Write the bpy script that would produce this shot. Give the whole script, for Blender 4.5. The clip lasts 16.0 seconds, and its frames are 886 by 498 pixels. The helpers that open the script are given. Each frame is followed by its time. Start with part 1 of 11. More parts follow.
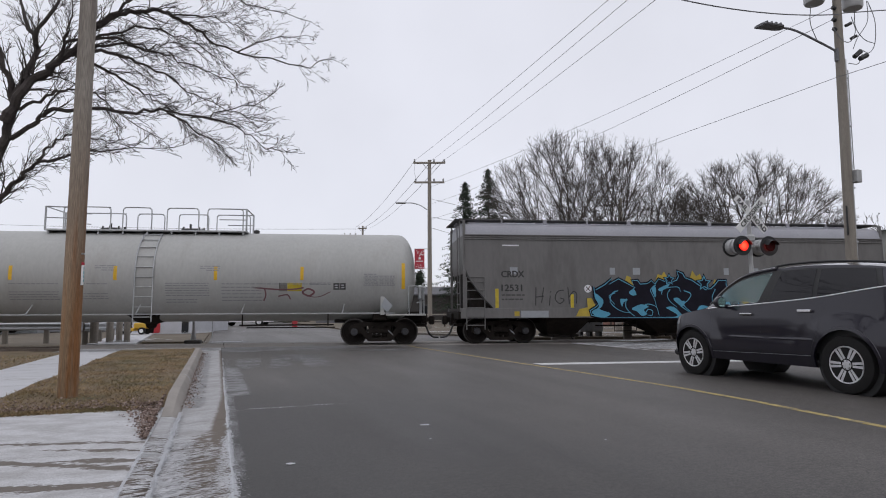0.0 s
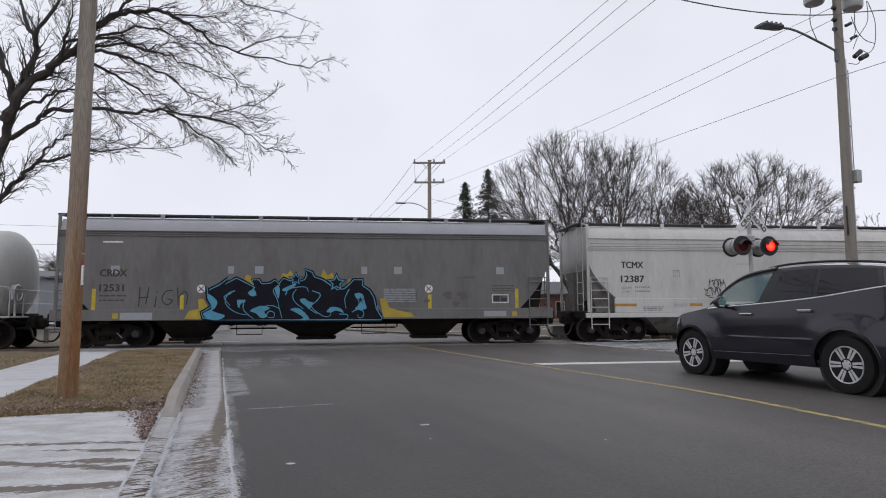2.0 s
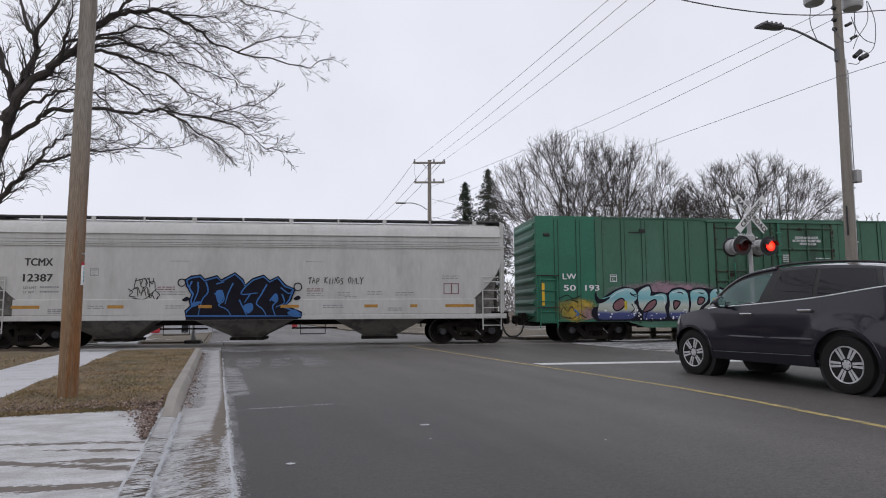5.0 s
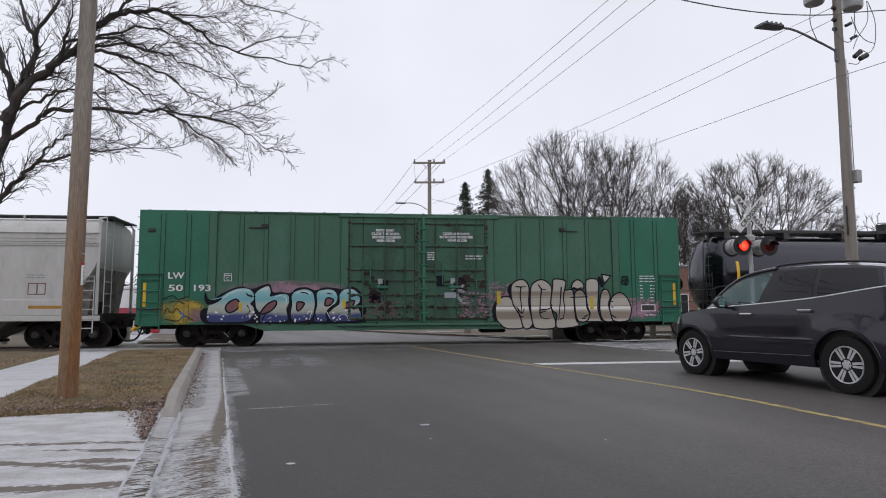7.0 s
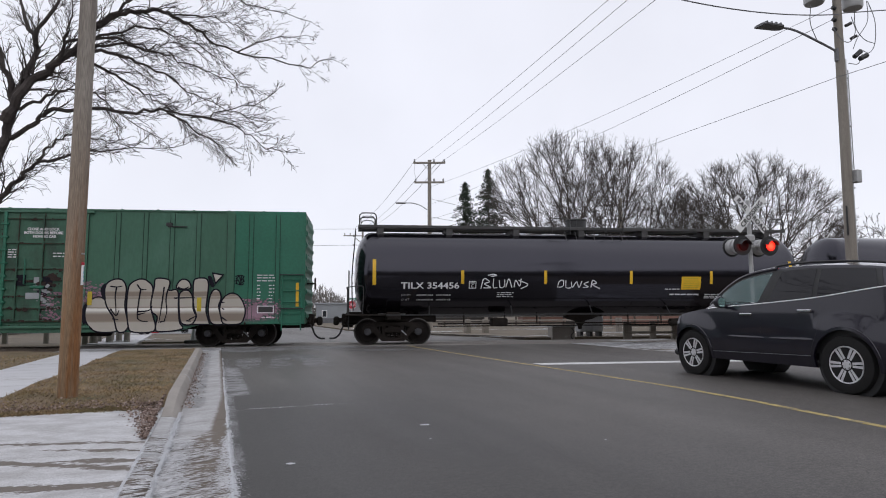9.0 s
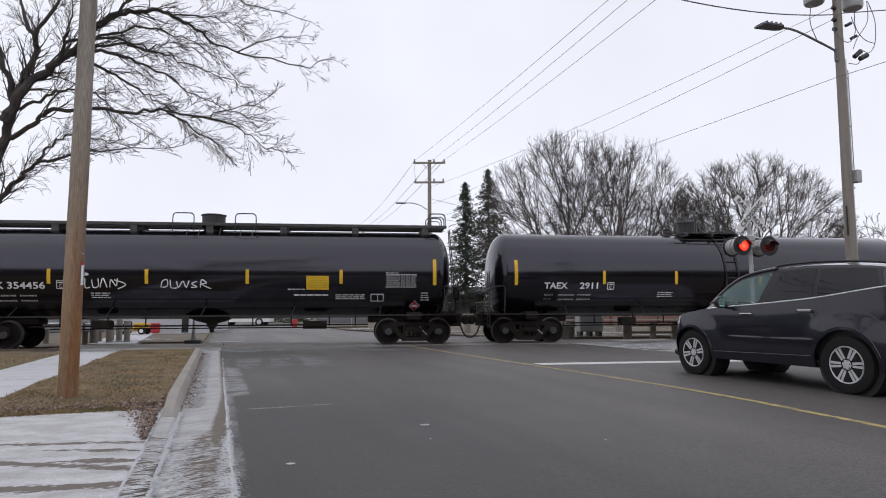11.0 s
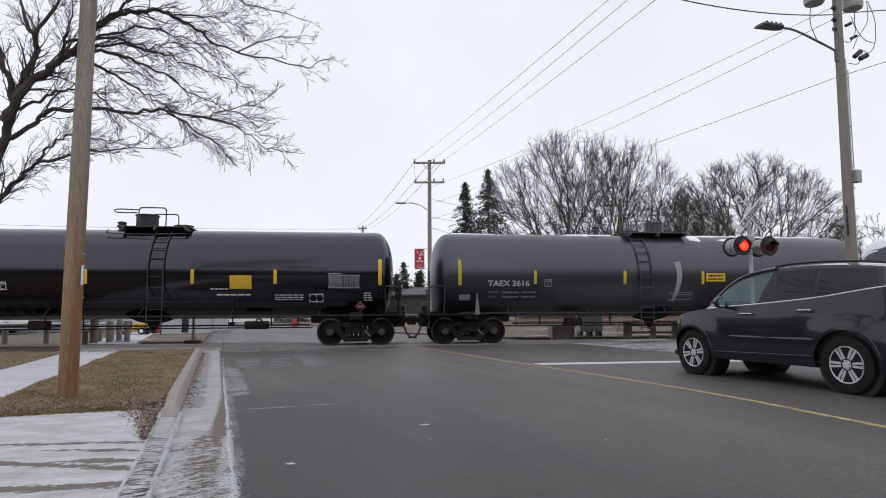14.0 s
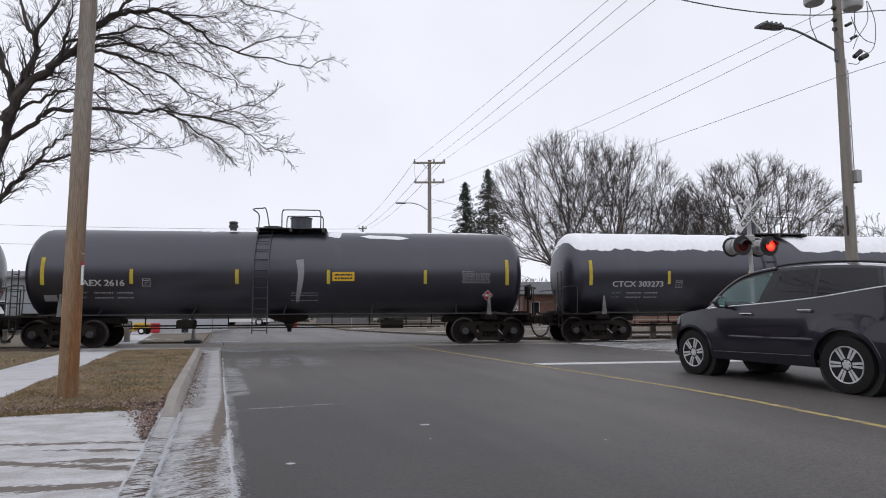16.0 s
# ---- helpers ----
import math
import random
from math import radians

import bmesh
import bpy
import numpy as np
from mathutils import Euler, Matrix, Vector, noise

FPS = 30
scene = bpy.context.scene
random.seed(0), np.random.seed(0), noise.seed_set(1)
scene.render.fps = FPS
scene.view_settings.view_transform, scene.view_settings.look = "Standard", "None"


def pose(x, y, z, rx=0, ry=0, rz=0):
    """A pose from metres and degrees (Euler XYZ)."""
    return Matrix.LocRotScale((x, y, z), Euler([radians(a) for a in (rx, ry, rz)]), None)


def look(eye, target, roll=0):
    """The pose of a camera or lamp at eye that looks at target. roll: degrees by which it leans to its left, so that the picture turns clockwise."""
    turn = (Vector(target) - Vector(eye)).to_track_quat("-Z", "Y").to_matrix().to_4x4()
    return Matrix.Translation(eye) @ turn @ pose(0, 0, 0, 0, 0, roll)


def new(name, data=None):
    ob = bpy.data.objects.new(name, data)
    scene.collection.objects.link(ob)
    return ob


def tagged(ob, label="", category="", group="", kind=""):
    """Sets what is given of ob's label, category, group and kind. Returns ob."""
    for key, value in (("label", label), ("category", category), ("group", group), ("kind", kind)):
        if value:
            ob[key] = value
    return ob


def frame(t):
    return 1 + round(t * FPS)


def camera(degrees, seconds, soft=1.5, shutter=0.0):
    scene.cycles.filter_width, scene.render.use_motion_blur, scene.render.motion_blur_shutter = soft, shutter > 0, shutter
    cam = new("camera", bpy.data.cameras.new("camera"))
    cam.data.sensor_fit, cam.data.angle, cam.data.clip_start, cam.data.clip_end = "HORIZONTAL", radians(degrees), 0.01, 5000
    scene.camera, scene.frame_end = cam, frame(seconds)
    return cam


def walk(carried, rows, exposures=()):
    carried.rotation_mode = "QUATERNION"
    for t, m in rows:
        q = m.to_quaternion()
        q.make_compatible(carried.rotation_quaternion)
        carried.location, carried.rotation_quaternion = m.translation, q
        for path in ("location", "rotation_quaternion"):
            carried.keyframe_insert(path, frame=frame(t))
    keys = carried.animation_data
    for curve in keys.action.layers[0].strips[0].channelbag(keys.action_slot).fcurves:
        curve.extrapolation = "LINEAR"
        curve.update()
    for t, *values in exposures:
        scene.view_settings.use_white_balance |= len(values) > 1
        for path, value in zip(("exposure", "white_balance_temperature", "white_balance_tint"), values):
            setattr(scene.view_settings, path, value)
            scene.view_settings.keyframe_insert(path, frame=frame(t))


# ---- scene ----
# ---------------------------------------------------------------- camera
EYE = Vector((0.0, 0.0, 1.15))
VIEW = Vector((0.33704, 0.93617, 0.09995))
cam = camera(70.71, 16.0, soft=1.0)
stand = look(EYE, EYE + VIEW, -0.29)
walk(cam, [(0.0, stand), (16.0, stand)], exposures=[(0.0, -0.12), (2.0, -0.03), (4.0, -0.08), (7.0, 0.0), (9.0, 0.05), (11.5, 0.08), (16.0, 0.06)])

# the track: a point of its centre line, its heading, and the train's way along it
TRACK = Vector((4.235, 22.858, 0.0))
TRACK_TURN = -12.286
ALONG = Vector((0.97710, -0.21279, 0.0))
ACROSS = Vector((0.21279, 0.97710, 0.0))
SPEED, GAIN = 6.683, 0.01026


def travel(t):
    return SPEED * t + GAIN * t * t / 2


# ---------------------------------------------------------------- overcast light
world = bpy.data.worlds.new("overcast_sky")
scene.world = world
world.use_nodes = True
wn, wl = world.node_tree.nodes, world.node_tree.links
wn.clear()
sky = wn.new("ShaderNodeTexSky")
sky.sky_type = "NISHITA"
sky.sun_disc = False
sky.sun_elevation = radians(38)
sky.sun_rotation = radians(200)
dim = wn.new("ShaderNodeMix")
dim.data_type = "RGBA"
dim.blend_type = "MULTIPLY"
dim.inputs[0].default_value = 1.0
dim.inputs[7].default_value = (0.10, 0.10, 0.10, 1)
wl.new(sky.outputs[0], dim.inputs[6])
cloud = wn.new("ShaderNodeMix")
cloud.data_type = "RGBA"
cloud.inputs[0].default_value = 0.93
cloud.inputs[7].default_value = (0.885, 0.895, 0.985, 1)
wl.new(dim.outputs[2], cloud.inputs[6])
haze_map, haze_noise, haze_span, clouds = wn.new("ShaderNodeTexCoord"), wn.new("ShaderNodeTexNoise"), wn.new("ShaderNodeMapRange"), wn.new("ShaderNodeVectorMath")
haze_noise.inputs["Scale"].default_value = 2.6
haze_noise.inputs["Detail"].default_value = 5
haze_span.inputs[1].default_value, haze_span.inputs[2].default_value, haze_span.inputs[3].default_value, haze_span.inputs[4].default_value = 0.3, 0.7, 0.95, 1.05
clouds.operation = "SCALE"
wl.new(haze_map.outputs["Generated"], haze_noise.inputs[0])
wl.new(haze_noise.outputs[0], haze_span.inputs[0])
wl.new(cloud.outputs[2], clouds.inputs[0])
wl.new(haze_span.outputs[0], clouds.inputs["Scale"])
back = wn.new("ShaderNodeBackground")
back.inputs[1].default_value = 1.0
wl.new(clouds.outputs[0], back.inputs[0])
wout = wn.new("ShaderNodeOutputWorld")
wl.new(back.outputs[0], wout.inputs[0])
sun = new("sun", bpy.data.lights.new("sun", "SUN"))
sun.data.energy = 0.5
sun.data.angle = radians(100)
sun.data.color = (1.0, 0.97, 0.93)
sun.matrix_world = look((0, 0, 30), (8, 24, 0))


# ---------------------------------------------------------------- mesh tools
class Geo:
    """Collects vertices and faces of one mesh."""

    def __init__(self):
        self.v, self.f = [], []

    def add(self, verts, faces):
        n = len(self.v)
        self.v += [tuple(p) for p in verts]
        self.f += [tuple(i + n for i in f) for f in faces]
        return self

    def box(self, x0, x1, y0, y1, z0, z1):
        v = [(x, y, z) for z in (z0, z1) for y in (y0, y1) for x in (x0, x1)]
        return self.add(v, [(0, 2, 3, 1), (4, 5, 7, 6), (0, 1, 5, 4), (2, 6, 7, 3), (0, 4, 6, 2), (1, 3, 7, 5)])

    def rbox(self, x0, x1, y0, y1, z0, z1, b=0.01):
        """A box with chamfered edges."""
        v, idx = [], {}
        lo, hi = (x0, y0, z0), (x1, y1, z1)
        for s in range(8):
            c = [hi[k] if s >> k & 1 else lo[k] for k in range(3)]
            d = [-1 if s >> k & 1 else 1 for k in range(3)]
            for k in range(3):
                p = [c[j] + d[j] * b for j in range(3)]
                p[k] = c[k]
                idx[s, k] = len(v)
                v.append(p)
        f = []
        for k in range(3):
            i, j = (k + 1) % 3, (k + 2) % 3
            for side in (0, 1):
                q = [side << k, side << k | 1 << i, side << k | 1 << i | 1 << j, side << k | 1 << j]
                q = [idx[s, k] for s in q]
                f.append(q if side else q[::-1])
        for k in range(3):
            i, j = (k + 1) % 3, (k + 2) % 3
            for a in (0, 1):
                for c in (0, 1):
                    s0 = a << i | c << j
                    s1 = s0 | 1 << k
                    q = [idx[s0, i], idx[s1, i], idx[s1, j], idx[s0, j]]
                    f.append(q if (a ^ c) else q[::-1])
        for s in range(8):
            q = [idx[s, 0], idx[s, 1], idx[s, 2]]
            f.append(q if bin(s).count("1") % 2 else q[::-1])
        return self.add(v, f)

    def cyl(self, p0, p1, r0, r1=None, n=12, caps=True):
        return self.tube([p0, p1], [r0, r0 if r1 is None else r1], n, caps)

    def tube(self, pts, radii, n=8, caps=True):
        pts = [Vector(p) for p in pts]
        if not isinstance(radii, (list, tuple)):
            radii = [radii] * len(pts)
        v, f = [], []
        d = (pts[1] - pts[0]).normalized()
        u = d.orthogonal().normalized()
        for i, p in enumerate(pts):
            a = pts[min(i + 1, len(pts) - 1)] - pts[max(i - 1, 0)]
            d = a.normalized()
            u = (u - d * u.dot(d)).normalized()
            w = d.cross(u)
            for k in range(n):
                t = 2 * math.pi * k / n
                v.append(p + (u * math.cos(t) + w * math.sin(t)) * radii[i])
        for i in range(len(pts) - 1):
            for k in range(n):
                a, b = i * n + k, i * n + (k + 1) % n
                f.append((a, b, b + n, a + n))
        if caps:
            f.append(tuple(range(n))[::-1])
            f.append(tuple(range((len(pts) - 1) * n, len(pts) * n)))
        return self.add(v, f)

    def lathe(self, profile, axis="Y", n=24, at=(0, 0, 0)):
        """profile: (along, radius) pairs, turned about the axis."""
        v, f = [], []
        for a, r in profile:
            for k in range(n):
                t = 2 * math.pi * k / n
                c, s = r * math.cos(t), r * math.sin(t)
                p = {"X": (a, c, s), "Y": (s, a, c), "Z": (c, s, a)}[axis]
                v.append((p[0] + at[0], p[1] + at[1], p[2] + at[2]))
        for i in range(len(profile) - 1):
            for k in range(n):
                a, b = i * n + k, i * n + (k + 1) % n
                f.append((a, b, b + n, a + n))
        f.append(tuple(range(n))[::-1])
        f.append(tuple(range((len(profile) - 1) * n, len(profile) * n)))
        return self.add(v, f)

    def prism(self, outline, y0, y1):
        """An outline in x and z, given depth from y0 to y1."""
        n = len(outline)
        v = [(x, y0, z) for x, z in outline] + [(x, y1, z) for x, z in outline]
        f = [tuple(range(n)), tuple(range(n, 2 * n))[::-1]]
        f += [(i + n, (i + 1) % n + n, (i + 1) % n, i) for i in range(n)]
        return self.add(v, f)

    def loft(self, rings, closed=True, caps=True):
        n = len(rings[0])
        v, f = [p for r in rings for p in r], []
        for i in range(len(rings) - 1):
            for k in range(n if closed else n - 1):
                a, b = i * n + k, i * n + (k + 1) % n
                f.append((a, b, b + n, a + n))
        if caps:
            f.append(tuple(range(n))[::-1])
            f.append(tuple(range((len(rings) - 1) * n, len(rings) * n)))
        return self.add(v, f)

    def sheet(self, xs, zs, place):
        """A grid of points place(x, z)."""
        v = [place(x, z) for z in zs for x in xs]
        n = len(xs)
        f = [(j * n + i, j * n + i + 1, (j + 1) * n + i + 1, (j + 1) * n + i) for j in range(len(zs) - 1) for i in range(n - 1)]
        return self.add(v, f)

    def mesh(self, name, smooth=35, flip=False):
        me = bpy.data.meshes.new(name)
        me.from_pydata([tuple(p) for p in self.v], [], self.f)
        bm = bmesh.new()
        bm.from_mesh(me)
        bmesh.ops.recalc_face_normals(bm, faces=bm.faces)
        bm.to_mesh(me)
        bm.free()
        if smooth:
            me.shade_smooth()
            me.set_sharp_from_angle(angle=radians(smooth))
        return me


def raw_mesh(geo, name):
    """For large meshes: no normals worked out again."""
    me = bpy.data.meshes.new(name)
    me.from_pydata(geo.v, [], geo.f)
    return me


def part(name, geo, material, parent=None, label="", at=None, smooth=35):
    """Links a Geo or a mesh as one mesh object under a thing or part."""
    me = geo if isinstance(geo, bpy.types.Mesh) else geo.mesh(name, smooth)
    if material and not me.materials:
        me.materials.append(material)
    ob = new(name, me)
    if parent:
        ob.parent = parent
    if at:
        ob.matrix_basis = at
    if label:
        ob["label"] = label
    return ob


def thing(name, label, category, at=None, group="", kind=""):
    ob = new(name)
    ob.empty_display_size = 0.2
    if at is not None:
        ob.matrix_basis = at
    return tagged(ob, label, category, group, kind)


def whole(name, geo, material, label, category, group="", kind="", at=None, smooth=35):
    """A thing that is one mesh."""
    return tagged(part(name, geo, material, None, "", at, smooth), label, category, group, kind)


def lettering(text, size, width=None, bold=0.0, spacing=1.0, align="LEFT", lean=0.0):
    """The built-in font's letters as vertices and faces in x and z, size: cap height."""
    cu = bpy.data.curves.new("letters", "FONT")
    cu.body, cu.size, cu.offset, cu.space_character, cu.align_x, cu.shear = text, size / 0.69, bold, spacing, align, lean
    cu.resolution_u = 3
    ob = bpy.data.objects.new("letters", cu)
    scene.collection.objects.link(ob)
    bpy.context.view_layer.update()
    me = bpy.data.meshes.new_from_object(ob.evaluated_get(bpy.context.evaluated_depsgraph_get()))
    v = [(p.co.x, p.co.y) for p in me.vertices]
    f = [tuple(p.vertices) for p in me.polygons]
    bpy.data.objects.remove(ob)
    bpy.data.curves.remove(cu)
    bpy.data.meshes.remove(me)
    if width and v:
        x0, x1 = min(p[0] for p in v), max(p[0] for p in v)
        v = [((p[0] - x0) * width / (x1 - x0), p[1]) for p in v]
    return v, f


def smooth_line(points, steps=6):
    """A rounded line through points (Catmull-Rom)."""
    p = [Vector(q) for q in points]
    p = [p[0] * 2 - p[1]] + p + [p[-1] * 2 - p[-2]]
    out = []
    for i in range(1, len(p) - 2):
        for k in range(steps):
            t = k / steps
            a, b, c, d = p[i - 1], p[i], p[i + 1], p[i + 2]
            out.append(0.5 * ((2 * b) + (c - a) * t + (2 * a - 5 * b + 4 * c - d) * t * t + (3 * b - a - 3 * c + d) * t ** 3))
    out.append(p[-2])
    return out
# ---------------------------------------------------------------- materials
def material(name, color, rough=0.6, metal=0.0, vary=0.15, scale=3.0, fine=60.0, bump=0.1, stain=None, stain_amount=0.0,
             stain_scale=1.0, stretch=(1, 1, 1), coat=0.0, spec=0.5, random_tint=0.0, depth=0.01, fine_vary=None):
    """Principled surface with grain at two scales, and stains of a second colour."""
    m = bpy.data.materials.new(name)
    m.use_nodes = True
    n, l = m.node_tree.nodes, m.node_tree.links
    b = n["Principled BSDF"]
    b.inputs["Roughness"].default_value = rough
    b.inputs["Metallic"].default_value = metal
    b.inputs["Specular IOR Level"].default_value = spec
    b.inputs["Coat Weight"].default_value = coat
    b.inputs["Coat Roughness"].default_value = 0.06
    tc = n.new("ShaderNodeTexCoord")
    mp = n.new("ShaderNodeMapping")
    mp.inputs["Scale"].default_value = stretch
    l.new(tc.outputs["Object"], mp.inputs[0])
    big = n.new("ShaderNodeTexNoise")
    big.inputs["Scale"].default_value = scale
    big.inputs["Detail"].default_value = 6
    small = n.new("ShaderNodeTexNoise")
    small.inputs["Scale"].default_value = fine
    small.inputs["Detail"].default_value = 4
    l.new(mp.outputs[0], big.inputs[0])
    l.new(mp.outputs[0], small.inputs[0])
    fv = vary if fine_vary is None else fine_vary

    def span(node, lo, hi):
        r = n.new("ShaderNodeMapRange")
        r.inputs[1].default_value, r.inputs[2].default_value = 0.3, 0.7
        r.inputs[3].default_value, r.inputs[4].default_value = lo, hi
        l.new(node.outputs[0], r.inputs[0])
        return r
    one, two = span(big, 1 - vary, 1 + vary), span(small, 1 - fv, 1 + fv)
    mul = n.new("ShaderNodeMath")
    mul.operation = "MULTIPLY"
    l.new(one.outputs[0], mul.inputs[0])
    l.new(two.outputs[0], mul.inputs[1])
    last = mul
    if random_tint:
        info = n.new("ShaderNodeObjectInfo")
        r = n.new("ShaderNodeMapRange")
        r.inputs[3].default_value, r.inputs[4].default_value = 1 - random_tint, 1 + random_tint
        l.new(info.outputs["Random"], r.inputs[0])
        m2 = n.new("ShaderNodeMath")
        m2.operation = "MULTIPLY"
        l.new(mul.outputs[0], m2.inputs[0])
        l.new(r.outputs[0], m2.inputs[1])
        last = m2
    base = n.new("ShaderNodeRGB")
    base.outputs[0].default_value = (*color, 1)
    src = base.outputs[0]
    if stain:
        sn = n.new("ShaderNodeTexNoise")
        sn.inputs["Scale"].default_value = stain_scale
        sn.inputs["Detail"].default_value = 9
        sn.inputs["Roughness"].default_value = 0.65
        l.new(mp.outputs[0], sn.inputs[0])
        r = n.new("ShaderNodeMapRange")
        edge = 0.72 - 0.42 * stain_amount
        r.inputs[1].default_value, r.inputs[2].default_value = edge - 0.05, edge + 0.09
        l.new(sn.outputs[0], r.inputs[0])
        mx = n.new("ShaderNodeMix")
        mx.data_type = "RGBA"
        mx.inputs[7].default_value = (*stain, 1)
        l.new(r.outputs[0], mx.inputs[0])
        l.new(src, mx.inputs[6])
        src = mx.outputs[2]
    sc = n.new("ShaderNodeVectorMath")
    sc.operation = "SCALE"
    l.new(src, sc.inputs[0])
    l.new(last.outputs[0], sc.inputs["Scale"])
    l.new(sc.outputs[0], b.inputs["Base Color"])
    if bump:
        bp = n.new("ShaderNodeBump")
        bp.inputs["Strength"].default_value = bump
        bp.inputs["Distance"].default_value = depth
        l.new(small.outputs[0], bp.inputs["Height"])
        l.new(bp.outputs[0], b.inputs["Normal"])
    return m


def glow(name, color, strength):
    m = bpy.data.materials.new(name)
    m.use_nodes = True
    b = m.node_tree.nodes["Principled BSDF"]
    b.inputs["Base Color"].default_value = (*color, 1)
    b.inputs["Emission Color"].default_value = (*color, 1)
    b.inputs["Emission Strength"].default_value = strength
    return m



SNOW = (0.54, 0.55, 0.57)


def road_surface(name, color, near_dark=False):
    """Worn asphalt: pale aggregate in dark binder, broad stains, faint wheel tracks along the street."""
    m = bpy.data.materials.new(name)
    m.use_nodes = True
    n, l = m.node_tree.nodes, m.node_tree.links
    b = n["Principled BSDF"]
    b.inputs["Specular IOR Level"].default_value = 0.5
    tc = n.new("ShaderNodeTexCoord")

    def grain(scale, lo, hi, a=0.35, z=0.65, stretch=(1, 1, 1), detail=3):
        mp = n.new("ShaderNodeMapping")
        mp.inputs["Scale"].default_value = stretch
        nz = n.new("ShaderNodeTexNoise")
        nz.inputs["Scale"].default_value = scale
        nz.inputs["Detail"].default_value = detail
        r = n.new("ShaderNodeMapRange")
        r.inputs[1].default_value, r.inputs[2].default_value, r.inputs[3].default_value, r.inputs[4].default_value = a, z, lo, hi
        l.new(tc.outputs["Object"], mp.inputs[0])
        l.new(mp.outputs[0], nz.inputs[0])
        l.new(nz.outputs[0], r.inputs[0])
        return nz.outputs[0], r.outputs[0]
    stone, tone = grain(85.0, 0.30, 1.75, 0.34, 0.66)
    layers = [tone, grain(26.0, 0.68, 1.34)[1], grain(260.0, 0.97, 2.1, 0.66, 0.80, detail=1)[1], grain(1.1, 0.84, 1.15, 0.3, 0.7, (1.0, 0.06, 1.0), 5)[1],
              grain(0.30, 0.92, 1.08, 0.35, 0.65, (1.0, 0.45, 1.0), 7)[1], grain(3.2, 0.93, 1.07, detail=6)[1]]
    if near_dark:
        # darker asphalt towards the gutter in the near part of the street
        sep = n.new("ShaderNodeSeparateXYZ")
        l.new(tc.outputs["Object"], sep.inputs[0])
        wander = grain(0.5, -0.9, 0.9, 0.3, 0.7, (1.0, 0.5, 1.0), 6)[1]
        ends = []
        for k, a, z in ((0, 0.9, 5.6), (1, 6.0, 13.5)):
            add = n.new("ShaderNodeMath")
            l.new(sep.outputs[k], add.inputs[0])
            l.new(wander, add.inputs[1])
            r = n.new("ShaderNodeMapRange")
            r.interpolation_type = "SMOOTHSTEP"
            r.inputs[1].default_value, r.inputs[2].default_value, r.inputs[3].default_value, r.inputs[4].default_value = a, z, 0.46, 1.12
            l.new(add.outputs[0], r.inputs[0])
            ends.append(r.outputs[0])
        top = n.new("ShaderNodeMath")
        top.operation = "MAXIMUM"
        l.new(ends[0], top.inputs[0])
        l.new(ends[1], top.inputs[1])
        layers.append(top.outputs[0])
    last = layers[0]
    for q in layers[1:]:
        mul = n.new("ShaderNodeMath")
        mul.operation = "MULTIPLY"
        l.new(last, mul.inputs[0])
        l.new(q, mul.inputs[1])
        last = mul.outputs[0]
    sc = n.new("ShaderNodeVectorMath")
    sc.operation = "SCALE"
    sc.inputs[0].default_value = color
    l.new(last, sc.inputs["Scale"])
    l.new(sc.outputs[0], b.inputs["Base Color"])
    l.new(grain(0.8, 0.50, 0.58, 0.35, 0.65, (1.0, 0.15, 1.0), 5)[1], b.inputs["Roughness"])
    bp = n.new("ShaderNodeBump")
    bp.inputs["Strength"].default_value = 0.5
    bp.inputs["Distance"].default_value = 0.006
    l.new(stone, bp.inputs["Height"])
    l.new(bp.outputs[0], b.inputs["Normal"])
    return m


M_ASPHALT = road_surface("asphalt", (0.0725, 0.0660, 0.0605), True)
M_APPROACH = road_surface("pale_worn_asphalt", (0.115, 0.112, 0.110))
M_CONCRETE = material("concrete", (0.30, 0.275, 0.25), 0.9, vary=0.10, scale=1.5, fine=70, bump=0.3, stain=SNOW, stain_amount=0.15, stain_scale=2.0)
M_GUTTER = material("gutter_concrete", (0.17, 0.15, 0.13), 0.8, vary=0.12, scale=3.0, fine=70, bump=0.3, stain=(0.36, 0.36, 0.37), stain_amount=0.56, stain_scale=3.2, stretch=(0.9, 1.3, 1))
M_WALKSNOW = material("snowy_concrete", (0.49, 0.49, 0.505), 0.9, vary=0.06, scale=1.5, fine=50, bump=0.3, stain=(0.28, 0.27, 0.26), stain_amount=0.25, stain_scale=1.4)
M_CRUST = material("fresh_snow_crust", (0.84, 0.85, 0.88), 0.7, vary=0.04, scale=4, fine=60, bump=0.3)
M_SNOW = material("snow", SNOW, 0.8, vary=0.05, scale=4, fine=80, bump=0.35)
M_SOIL = material("winter_ground", (0.135, 0.112, 0.082), 0.95, vary=0.22, scale=0.8, fine=25, bump=0.4, stain=(0.42, 0.42, 0.42), stain_amount=0.10, stain_scale=0.35)
M_TURF = material("turf", (0.155, 0.112, 0.066), 0.95, vary=0.25, scale=1.6, fine=45, bump=0.5, stain=(0.11, 0.092, 0.046), stain_amount=0.45, stain_scale=0.9)
M_BLADE = material("dry_grass", (0.30, 0.215, 0.115), 0.9, vary=0.32, scale=2.0, fine=30, bump=0.0, stain=(0.17, 0.14, 0.068), stain_amount=0.45, stain_scale=1.2)
M_LEAFLITTER = material("dead_leaves", (0.19, 0.132, 0.105), 0.9, vary=0.3, scale=9, fine=60, bump=0.0, stain=(0.42, 0.34, 0.31), stain_amount=0.45, stain_scale=14)
